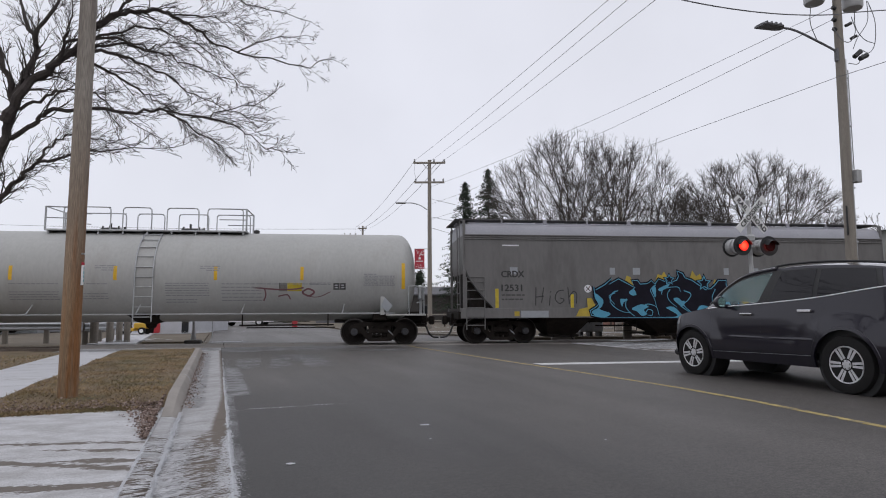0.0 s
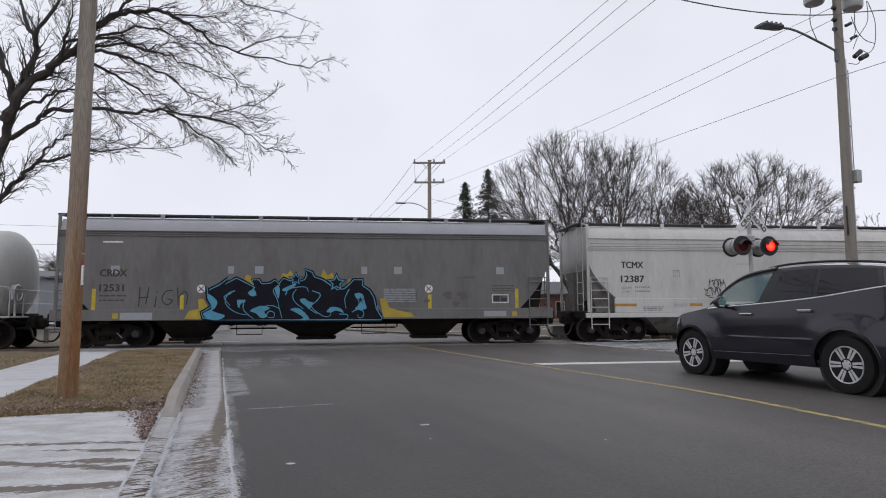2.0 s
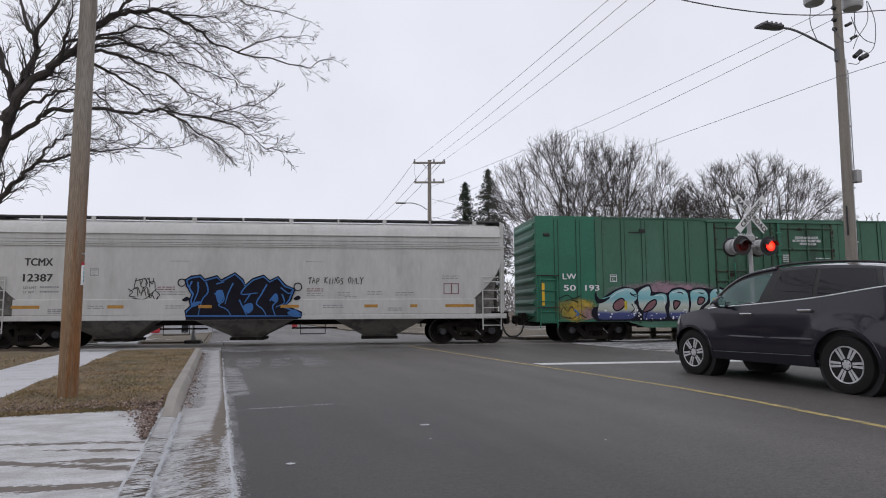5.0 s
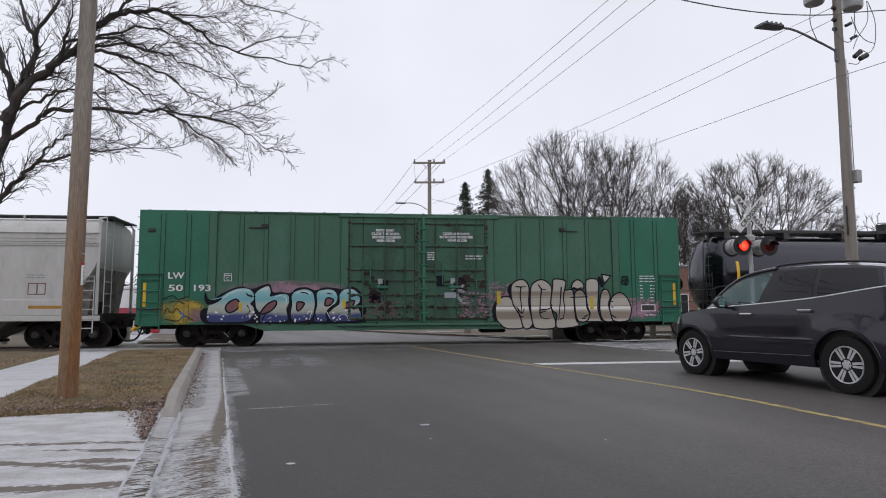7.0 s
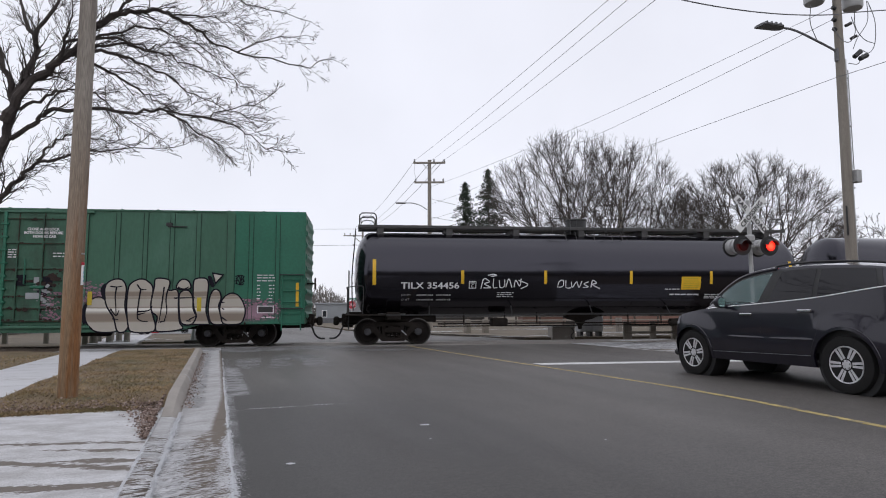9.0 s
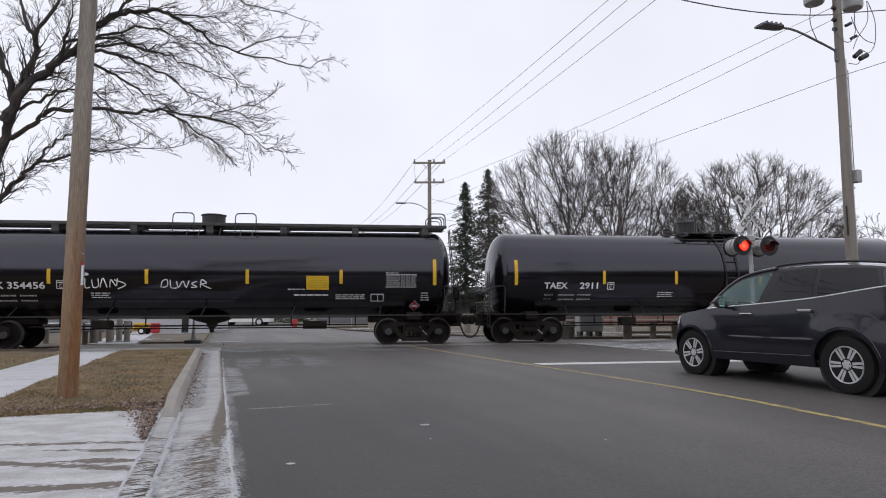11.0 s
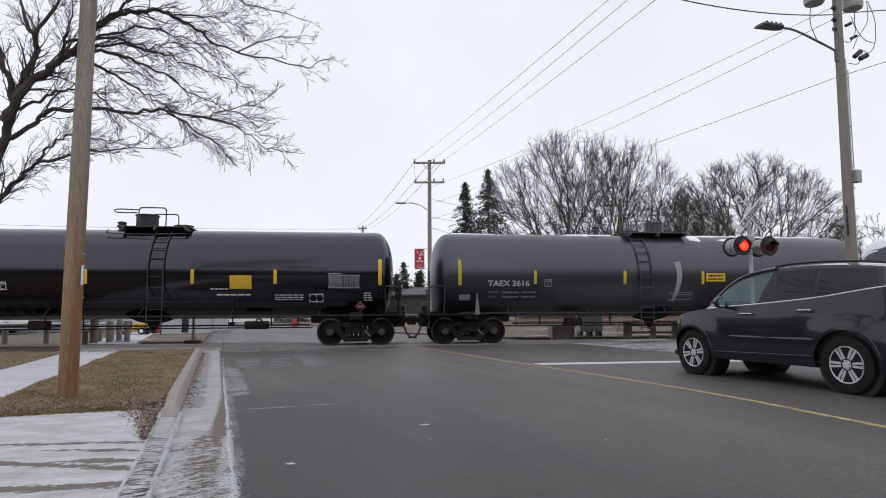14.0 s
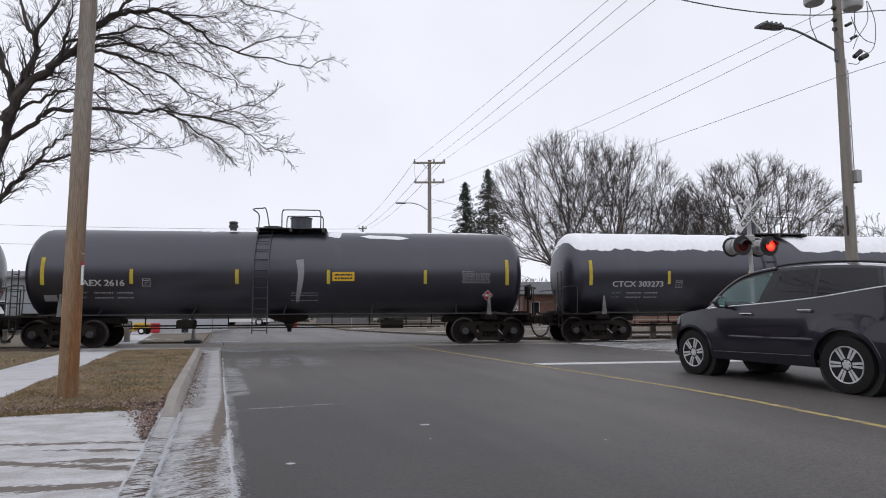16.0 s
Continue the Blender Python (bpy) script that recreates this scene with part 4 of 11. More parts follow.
for cx, cy, wx, wy, n, sd in ((-3.3, 29, 1.0, 1.6, 120, 31), (-1.3, 39, 2.2, 0.8, 150, 32), (13.5, 23.7, 3.5, 0.25, 160, 33), (20, 22.6, 6, 0.3, 220, 34), (11.2, 31, 1.4, 0.8, 110, 35), (19, 33, 9, 0.4, 260, 36), (18, 40, 9, 0.8, 260, 37), (8.4, 38.9, 0.9, 0.7, 70, 38), (14, 18.5, 1.2, 0.25, 120, 39)):
    drift("snow_strip", cx, cy, wx, wy, n, sd, 0.12 if cx > 7.7 else 0.055, "thin strip of snow on the far ground", 3.0, M_SNOW)
for x0, x1, y0, y1 in ((10.5, 26, 25.2, 28.6), (9.5, 30, 31.5, 35), (11, 38, 37, 42.5), (16, 44, 29, 31.5), (13, 30, 46, 52)):
    g = Geo()
    g.add([(x0, y0, 0.076), (x1, y0, 0.076), (x1, y1, 0.076), (x0, y1, 0.076)], [(0, 1, 2, 3)])
    whole("snow_dust", g, DUST_C, "thin patches of snow on the far lawn", "snow", kind="stuff", smooth=0)
# ---------------------------------------------------------------- poles, wires, signals
def wooden_pole(name, x, y, h, r0, r1, mat, label, lean=(0, 0)):
    t = thing(name, label, "utility pole", pose(x, y, 0, lean[0], lean[1], 0))
    g = Geo()
    rows = []
    for k in range(25):
        z = -0.3 + (h + 0.3) * k / 24
        r = r0 + (r1 - r0) * k / 24
        rows.append([((r + 0.006 * noise.noise((math.cos(a) * 2, math.sin(a) * 2, z * 0.7 + x))) * math.cos(a), (r + 0.006 * noise.noise((math.cos(a) * 2, math.sin(a) * 2, z * 0.7 + x))) * math.sin(a), z) for a in np.linspace(0, 2 * math.pi, 21)[:-1]])
    g.loft(rows)
    part("shaft", g, mat, t)
    return t


pole = wooden_pole("utility_pole", -1.787, 9.344, 11.0, 0.122, 0.086, M_POLEWOOD, "tall weathered brown wooden utility pole in the grass verge", (0, 0))
g = Geo().rbox(0.095, 0.120, -0.075, -0.015, 1.52, 1.80, 0.004)
tag = part("marker_tag", g, M_WHITE, pole, "white marker tag with red top")
g = Geo().rbox(0.094, 0.122, -0.076, -0.014, 1.78, 1.82, 0.004)
part("tag_top", g, M_SIGNRED, tag)
g = Geo()
for k in range(4):
    g.rbox(0.119, 0.1225, -0.068, -0.022, 1.56 + 0.055 * k, 1.595 + 0.055 * k, 0.001)
part("tag_bars", g, M_SPRAYICE, tag)
g = Geo().cyl((0.09, -0.07, 1.93), (0.125, -0.09, 1.93), 0.012, n=6)
part("nail", g, M_STEEL, pole)

M_LAMPGREY = material("grey_lamp_enamel", (0.13, 0.13, 0.14), 0.5, vary=0.1, scale=5, bump=0.02)
# the far right pole: street lamp, transformers, conduit
pole = wooden_pole("utility_pole", 12.87, 9.70, 9.8, 0.118, 0.080, M_POLEGREY, "grey wooden utility pole with street lamp and transformers", (0, 1.0))
g = Geo()
g.tube(smooth_line([(-0.11, 0, 6.86), (-0.16, 0, 6.93), (-0.55, 0.03, 7.06), (-1.1, 0.07, 7.22), (-1.40, 0.1, 7.27), (-1.62, 0.1, 7.25)], 5), 0.024, 8)
g.rbox(-0.125, -0.07, -0.045, 0.045, 6.68, 6.98, 0.01)
part("lamp_arm", g, M_LAMPGREY, pole)
g = Geo()
g.loft([[(x - 0.06, 0.1 + y * w, 7.245 + dz + z) for y, z in ((-1, 0), (-0.8, 0.03), (0.8, 0.03), (1, 0), (0.9, -0.025), (-0.9, -0.025))] for x, w, dz in ((-1.50, 0.05, 0.0), (-1.60, 0.13, 0.0), (-2.05, 0.15, -0.03), (-2.17, 0.13, -0.05))])
g.cyl((-1.86, 0.1, 7.25), (-1.86, 0.1, 7.31), 0.025, n=8)
for k in range(4):
    g.rbox(-2.14 + 0.13 * k, -2.10 + 0.13 * k, -0.03, 0.23, 7.20 + 0.01 * k, 7.27 + 0.008 * k, 0.004)
part("lamp_head", g, M_LAMPGREY, pole)
g = Geo()
g.tube([(0.14, -0.02, 0.0), (0.125, -0.02, 6.75)], 0.026, 8)
g.tube([(0.17, -0.05, 4.2), (0.155, -0.05, 6.5)], 0.012, 6)
for z in (1.4, 2.6, 3.8, 5.2, 6.3):
    g.rbox(0.09, 0.17, -0.06, 0.02, z, z + 0.03, 0.004)
part("conduit", g, M_STEEL, pole)
g = Geo().rbox(0.085, 0.235, -0.18, -0.03, 3.92, 4.20, 0.015)
part("junction_box", g, M_ALU, pole)
g = Geo().rbox(-0.125, -0.108, -0.06, -0.02, 2.75, 3.40, 0.004)
part("ground_strap", g, M_BLACK, pole)
for sx, low in ((-0.70, 7.90), (0.50, 8.00)):
    g = Geo()
    g.lathe([(low, 0.02), (low + 0.02, 0.19), (low + 0.06, 0.21), (low + 0.75, 0.21), (low + 0.80, 0.17), (low + 0.82, 0.04)], "Z", 24, (sx, 0.0, 0))
    g.rbox(min(0, sx), max(0, sx), -0.04, 0.04, 8.2, 8.3, 0.01)
    for e in (-0.1, 0.1):
        g.cyl((sx + e, 0.0, 8.68), (sx + e * 1.5, 0.0, 8.95), 0.035, 0.02, 8)
    part("transformer", g, M_ALU, pole)
for z in (7.92, 7.64, 7.42):
    part("insulator", Geo().cyl((-0.07, 0, z), (-0.15, 0, z + 0.02), 0.045, n=8), M_BLACK, pole)
for z, s in ((7.50, 0.14), (7.22, 0.28)):
    part("insulator", Geo().cyl((s - 0.04, -0.1, z), (s + 0.08, -0.15, z + 0.07), 0.035, n=8), M_BLACK, pole)
for s in range(2):
    g = Geo()
    g.tube([(0.27 + 0.17 * s, -0.14, 6.79 - 0.02 * s), (0.42 + 0.20 * s, -0.18, 6.93 - 0.06 * s)], 0.055, 8)
    part("splice_box", g, M_BLACK, pole)
g = Geo()
for pts in ([(-0.80, 0, 7.88), (-0.85, 0, 7.45), (-0.64, 0.03, 7.10)], [(0.55, 0, 8.0), (0.55, 0, 7.6), (0.8, 0, 7.35), (1.15, 0, 7.3)], [(0.97, 0, 8.3), (0.95, 0, 7.8), (0.6, 0, 7.35), (0.3, -0.1, 7.0)],
            [(1.0, 0, 8.3), (1.2, 0, 7.85), (1.15, 0, 7.3), (0.95, 0, 7.05), (0.6, -0.1, 7.0)], [(-0.3, -0.1, 7.4), (-0.1, -0.15, 7.12), (0.15, -0.15, 7.12), (0.33, -0.15, 7.4), (0.3, -0.1, 7.75)], [(0.2, -0.05, 6.66), (0.5, -0.05, 6.70), (0.65, -0.05, 6.95)]):
    g.tube(smooth_line(pts, 6), 0.009, 5, False)
part("drop_wires", g, M_WIRE, pole)

# poles beyond the crossing
pole = wooden_pole("utility_pole", 12.80, 38.1, 11.05, 0.16, 0.11, M_POLEGREY, "grey utility pole with two crossarms and street lamp")
pole_b = wooden_pole("utility_pole", 17.45, 79.2, 12.3, 0.17, 0.12, M_POLEGREY, "distant wooden utility pole with crossarm")
for p, arms in ((pole, ((10.85, 1.05, 22), (9.55, 0.98, 0))), (pole_b, ((11.95, 0.55, 15),))):
    for z, w, tilt in arms:
        g = Geo()
        g.rbox(-w, w, -0.14, -0.04, z - 0.06, z + 0.06, 0.01)
        ob = part("crossarm", g, M_POLEGREY, p)
        ob.matrix_basis = pose(0, 0, 0, 0, 0, -19.8)
        for x in (-w + 0.08, 0.3, w - 0.08):
            g = Geo()
            g.lathe([(z + 0.06, 0.03), (z + 0.10, 0.07), (z + 0.15, 0.05), (z + 0.2, 0.07), (z + 0.26, 0.03)], "Z", 10, (x, -0.09, 0))
            part("insulator", g, M_ALU, ob)
    g = Geo()
    z = arms[0][0]
    for e in (-1, 1):
        g.tube([(e * 0.45, -0.1, z - 0.05), (0, -0.1, z - 0.55)], 0.02, 5)
    g.tube([(-0.95, -0.1, arms[0][0]), (-1.0, -0.1, z - 0.6), (-0.85, -0.1, z - 1.1)], 0.012, 5)
    ob = part("arm_brace", g, M_STEEL, p)
    ob.matrix_basis = pose(0, 0, 0, 0, 0, -19.8)
g = Geo()
g.rbox(-2.45, 0.15, -0.16, -0.04, 10.92, 11.04, 0.01)
g.tube([(-1.15, -0.1, 10.95), (-0.05, -0.1, 9.9)], 0.045, 6)
side_arm = part("side_arm", g, M_POLEGREY, pole_b, "", pose(0, 0, 0, 0, 0, -12))
for x in (-2.3, -1.6, -0.9):
    part("insulator", Geo().lathe([(11.04, 0.04), (11.10, 0.09), (11.18, 0.06), (11.26, 0.09), (11.34, 0.03)], "Z", 10, (x, -0.1, 0)), M_ALU, side_arm)
g = Geo()
g.tube(smooth_line([(-0.15, 0, 7.75), (-0.6, 0, 8.05), (-1.1, 0, 8.2), (-1.6, 0, 8.22)], 5), 0.035, 8)
g.rbox(-2.2, -1.55, -0.13, 0.13, 8.17, 8.27, 0.03)
ob = part("street_lamp_arm", g, M_STEEL, pole)
ob.matrix_basis = pose(0, 0, 0, 0, 0, -19.8)
g = Geo()
g.rbox(-0.98, -0.34, -0.012, 0.012, 3.92, 5.18, 0.004)
banner = part("street_banner", g, M_SIGNRED, pole, "red street banner with white pattern")
banner.matrix_basis = pose(0, 0, 0, 0, 0, -19.8)
g = Geo()
rnd = random.Random(5)
for k in range(34):
    x, z = rnd.uniform(-0.93, -0.40), rnd.choice((rnd.uniform(3.97, 4.2), rnd.uniform(4.75, 5.1)))
    q = rnd.uniform(0.02, 0.045)
    g.add([(x - q, -0.0145, z), (x, -0.0145, z - q), (x + q, -0.0145, z), (x, -0.0145, z + q)], [(0, 1, 2, 3)])
g.rbox(-0.72, -0.58, -0.0155, -0.0125, 4.52, 4.66, 0.001)
g.rbox(-0.90, -0.42, -0.0155, -0.0125, 4.38, 4.43, 0.001)
part("banner_pattern", g, M_WHITE, banner)
g = Geo()
for z in (3.90, 5.20):
    g.tube([(-1.0, 0, z), (0, 0, z)], 0.02, 6)
part("banner_rod", g, M_STEEL, banner)


def wire(a, b, sag, r, label="thin dark overhead wire"):
    a, b = Vector(a), Vector(b)
    pts = []
    for k in range(25):
        t = k / 24
        p = a.lerp(b, t)
        p.z -= sag * 4 * t * (1 - t)
        pts.append(p)
    return whole("overhead_wire", Geo().tube(pts, r, 5, False), M_WIRE, label, "wire", "overhead wires")


# three line wires from the far poles to over the street
for e, (x, y, z) in zip((-0.95, 0.15, 0.95), ((5.71, 8.10, 6.11), (6.00, 7.99, 6.11), (6.41, 7.84, 6.10))):
    a, b = Vector((12.80 + e * 0.94, 38.1 - e * 0.34, 11.05)), Vector((x, y, z))
    b = EYE + (b - EYE) * 1.5
    wire(a, a + (b - a) * 1.15, 0.12, 0.007)
    wire(a, (17.45 + e, 79.2, 12.1), 0.6, 0.014)
# to the right-hand pole
wire((12.80, 38.1, 9.25), (12.86, 9.66, 7.94), 0.25, 0.0065)
wire((12.80, 38.1, 8.1), (12.86, 9.66, 7.66), 0.30, 0.0065)
wire((12.80, 38.1, 7.1), (12.78, 9.62, 6.28), 0.12, 0.0065)
wire((12.78, 9.62, 6.28), (13.6, -8.0, 6.1), 0.15, 0.007)
wire((12.92, 9.60, 7.74), (5.0, 8.6, 6.90), 0.30, 0.013)
wire((5.0, 8.6, 6.90), (-6.0, 6.2, 6.9), 0.05, 0.013)
wire((13.0, 9.60, 7.78), (24.0, 5.0, 9.4), 0.3, 0.013)
wire((17.45, 79.2, 11.9), (-60, 83, 11.5), 0.7, 0.020)
wire((17.45, 79.2, 9.8), (-60, 83, 9.4), 0.7, 0.020)
wire((12.80, 38.1, 8.5), (60, 60, 9.5), 1.0, 0.012)
wire((12.80, 38.1, 7.3), (60, 52, 8.0), 1.0, 0.012)
wire((12.80, 38.1, 6.6), (40, 50, 5.0), 0.6, 0.012)


# level-crossing signals
LAMPS = []
M_LENS_DARK = material("dark_red_lens", (0.045, 0.004, 0.004), 0.15, vary=0.1, bump=0)
M_LENS_LIT = glow("lit_red_lens", (1.0, 0.022, 0.010), 5.0)
# the lens is brightest before its bulb
n, l = M_LENS_LIT.node_tree.nodes, M_LENS_LIT.node_tree.links
tc, far_out, rng = n.new("ShaderNodeTexCoord"), n.new("ShaderNodeVectorMath"), n.new("ShaderNodeMapRange")
far_out.operation = "LENGTH"
rng.inputs[1].default_value, rng.inputs[2].default_value, rng.inputs[3].default_value, rng.inputs[4].default_value = 0.02, 0.125, 8.0, 0.7
l.new(tc.outputs["Object"], far_out.inputs[0])
l.new(far_out.outputs["Value"], rng.inputs[0])
l.new(rng.outputs[0], n["Principled BSDF"].inputs["Emission Strength"])


def blade_text(word, cx, angle, parent, x0, size, face):
    v, f = lettering(word, size, None, 0.0, 1.08)
    g = Geo()
    w = max(p[0] for p in v)
    ca, sa = math.cos(radians(angle)), math.sin(radians(angle))
    for k, (a, b) in enumerate(((-0.008, 0.0), (0.008, 0.0), (0.0, 0.006), (0.0, -0.006))):
        g.add([((p[0] - w / 2 + x0 + a) * ca - (p[1] - size / 2 + b) * sa, face - 0.0004 * k, cx + (p[0] - w / 2 + x0 + a) * sa + (p[1] - size / 2 + b) * ca) for p in v], f)
    me = raw_mesh(g, "blade_lettering")
    part("blade_lettering", me, M_LETTER, parent)


def crossing_signal(x, y, turn, cross_z, lamp_z, label, reach=0.335, foot=0.22):
    t = thing("crossing_signal", label, "crossing signal", pose(x, y, 0, 0, 0, turn), "level crossing signals")
    g = Geo()
    g.tube([(0, 0, 0), (0, 0, cross_z + 0.34)], 0.052, 14)
    g.lathe([(0.0, foot), (0.06, foot), (0.30, foot * 0.6), (0.55, foot * 0.45), (0.58, 0.06)], "Z", 16)
    g.lathe([(cross_z + 0.32, 0.058), (cross_z + 0.36, 0.058), (cross_z + 0.39, 0.03)], "Z", 12)
    part("mast", g, M_ALU, t)
    for n, (angle, yy, words) in enumerate(((-47, -0.085, (("RAIL", -0.33), ("ROAD", 0.33))), (47, -0.105, (("CROSSING", 0.0),)))):
        g = Geo()
        ca, sa = math.cos(radians(angle)), math.sin(radians(angle))
        L, W = 0.585, 0.092
        outline = [(-L, -W), (L, -W), (L, W), (-L, W)]
        g.prism([(u * ca - w * sa, cross_z + u * sa + w * ca) for u, w in outline], yy - 0.006, yy + 0.006)
        b = part("crossbuck_blade", g, M_WHITE, t, "white crossbuck blade with black lettering")
        for word, x0 in words:
            blade_text(word, cross_z, angle, b, x0, 0.118, yy - 0.009)
    g = Geo()
    g.tube([(-reach, 0, lamp_z + 0.02), (reach, 0, lamp_z + 0.02)], 0.045, 10)
    g.rbox(-0.10, 0.10, -0.09, 0.09, lamp_z + 0.12, lamp_z + 0.30, 0.03)
    g.rbox(-0.09, 0.09, -0.08, 0.08, lamp_z - 0.06, lamp_z + 0.12, 0.03)
    part("lamp_crossarm", g, M_ALU, t)
    for s in (-1, 1):
        for face in (-1, 1):
            cx = s * reach
            g = Geo()
            g.lathe([(face * 0.20, 0.02), (face * 0.20, 0.245), (face * 0.215, 0.25), (face * 0.225, 0.245), (face * 0.226, 0.15)], "Y", 32, (cx, 0, lamp_z))
            lamp = part("lamp_background", g, M_BLACK, t)
            g = Geo()
            g.lathe([(face * 0.02, 0.10), (face * 0.04, 0.19), (face * 0.20, 0.20)], "Y", 24, (cx, 0, lamp_z))
            part("lamp_housing", g, M_ALU, lamp)
            g = Geo()
            rows = []
            for yv, r in ((0.22, 0.165), (0.30, 0.16), (0.40, 0.15)):
                rows.append([(cx + r * math.sin(a), face * yv, lamp_z + r * math.cos(a) - (yv - 0.22) * 0.15) for a in np.linspace(-1.35, 1.35, 17)])
            g.loft(rows, closed=False, caps=False)
            part("lamp_hood", g, M_BLACK, lamp)
            if face < 0:
                me = Geo().lathe([(-0.008, 0.01), (-0.008, 0.135), (0.008, 0.135), (0.008, 0.01)], "Y", 28).mesh("lamp_disc")
                me.materials.append(M_LENS_LIT)
                me.materials.append(M_LENS_DARK)
                for p in me.polygons:
                    p.material_index = 0 if p.normal.y < -0.5 else 1
                disc = part("lamp_disc", me, None, t, "red signal lamp", pose(cx, face * 0.26, lamp_z))
                LAMPS.append((disc, cx, face * 0.26, lamp_z, s))
            else:
                g = Geo().lathe([(face * 0.226, 0.01), (face * 0.235, 0.15)], "Y", 24, (cx, 0, lamp_z))
                part("rear_lens", g, M_LENS_DARK, lamp)
    return t


crossing_signal(12.64, 12.16, -9, 3.57, 2.75, "grey crossing signal mast with crossbuck and flashing red lamps", 0.375)
M_ROOFDARK = material("dark_weathered_concrete", (0.07, 0.066, 0.06), 0.9, vary=0.15, scale=4, bump=0.2)
far = crossing_signal(-0.86, 26.6, -6, 3.42, 2.62, "far crossing signal with crossbuck and flashing red lamps", 0.36, 0.13)
g = Geo()
g.rbox(-0.30, 0.30, -0.28, 0.28, -0.05, 0.10, 0.03)
part("footing", g, M_ROOFDARK, far)
# ---------------------------------------------------------------- the freight train
WHEELS = []      # every wheelset, with its place on its truck
CARS = []        # every car, with its place along the track at the start
WHEEL_R = 0.457


def wheelset_mesh():
    g = Geo()
    for s in (-1, 1):
        prof = [(0.66, 0.0), (0.66, 0.485), (0.69, 0.482), (0.70, 0.459), (0.79, 0.452), (0.795, 0.43), (0.785, 0.385), (0.745, 0.36),
                (0.735, 0.20), (0.76, 0.14), (0.80, 0.125), (0.80, 0.085), (0.89, 0.085), (0.89, 0.125), (1.02, 0.125), (1.045, 0.10), (1.05, 0.0)]
        g.lathe([(s * a, r) for a, r in prof], "Y", 36)
        for k in range(3):
            t = 2 * math.pi * k / 3
            g.cyl((0.06 * math.cos(t), s * 1.04, 0.06 * math.sin(t)), (0.06 * math.cos(t), s * 1.07, 0.06 * math.sin(t)), 0.022, n=6)
    g.cyl((0, -0.7, 0), (0, 0.7, 0), 0.09, n=12)
    me = g.mesh("wheelset", 30)
    for m in (M_WHEEL, M_TREAD, M_BEARING):
        me.materials.append(m)
    for p in me.polygons:
        r, a = math.hypot(p.center.x, p.center.z), abs(p.center.y)
        rim = sum((math.hypot(me.vertices[i].co.x, me.vertices[i].co.z) for i in p.vertices)) / len(p.vertices)
        if rim > 0.42 and a > 0.68:
            p.material_index = 1
        elif a > 0.88:
            p.material_index = 2
    return me


def side_frame_geo(s):
    """Cast truck side frame with its window openings, s: which side."""
    g = Geo()
    y0, y1 = (s * 0.86, s * 1.00)
    lo, hi = min(y0, y1), max(y0, y1)
    g.prism([(-1.07, 0.58), (-1.03, 0.68), (-0.66, 0.80), (0.66, 0.80), (1.03, 0.68), (1.07, 0.58), (0.74, 0.56), (0.44, 0.66), (-0.44, 0.66), (-0.74, 0.56)], lo, hi)
    g.prism([(-0.40, 0.13), (0.40, 0.13), (0.45, 0.25), (-0.45, 0.25)], lo - 0.03, hi + 0.03)
    for e in (-1, 1):
        g.prism([(e * 0.78, 0.56), (e * 0.58, 0.62), (e * 0.30, 0.24), (e * 0.42, 0.15)][::e], lo, hi)
        g.prism([(e * 0.38, 0.68), (e * 0.26, 0.68), (e * 0.26, 0.22), (e * 0.38, 0.22)][::e], lo, hi)
        g.prism([(e * 1.08, 0.60), (e * 1.0, 0.60), (e * 1.02, 0.40), (e * 1.07, 0.40)][::e], lo, hi)
        g.prism([(e * 0.78, 0.60), (e * 0.68, 0.60), (e * 0.70, 0.40), (e * 0.76, 0.40)][::e], lo, hi)
    return g


def spring_geo(s):
    g = Geo()
    for e in (-0.17, 0.0, 0.17):
        pts = [(e + 0.065 * math.cos(t), s * 0.93 + 0.065 * math.sin(t), 0.23 + 0.20 * t / 25.2) for t in np.linspace(0, 25.2, 44)]
        g.tube(pts, 0.016, 5)
    g.rbox(-0.30, 0.30, s * 0.93 - 0.09, s * 0.93 + 0.09, 0.43, 0.60, 0.02)
    return g


WHEELSET = wheelset_mesh()
SIDE_FRAMES = {s: side_frame_geo(s).mesh("side_frame", 30) for s in (-1, 1)}
SPRINGS = {s: spring_geo(s).mesh("spring_group", 30) for s in (-1, 1)}
for m in (*SIDE_FRAMES.values(), *SPRINGS.values()):
    m.materials.append(M_UNDER)
g = Geo()
g.rbox(-0.22, 0.22, -1.0, 1.0, 0.45, 0.68, 0.03)
g.cyl((0, 0, 0.66), (0, 0, 0.86), 0.20, n=16)
for s in (-1, 1):
    g.rbox(-0.62, -0.56, -0.8, 0.8, 0.36, 0.46, 0.01)
    g.rbox(0.56, 0.62, -0.8, 0.8, 0.36, 0.46, 0.01)
BOLSTER = g.mesh("truck", 30)
BOLSTER.materials.append(M_UNDER)
g = Geo()
for s in (-1, 1):
    g.tube([(0.30, s * 1.02, 0.50), (0.47, s * 1.03, 0.34)], 0.018, 6)
BRAKE_LEVER = g.mesh("brake_lever", 30)
BRAKE_LEVER.materials.append(M_PATCH)


def truck(car, x):
    t = part("truck", BOLSTER, None, car, "", pose(x, 0, 0))
    for s in (-1, 1):
        part("side_frame", SIDE_FRAMES[s], None, t)
        part("spring_group", SPRINGS[s], None, t)
    part("brake_lever", BRAKE_LEVER, None, t)
    for e in (-0.89, 0.89):
        w = part("wheelset", WHEELSET, None, t, "", pose(e, 0, WHEEL_R))
        WHEELS.append((w, e))


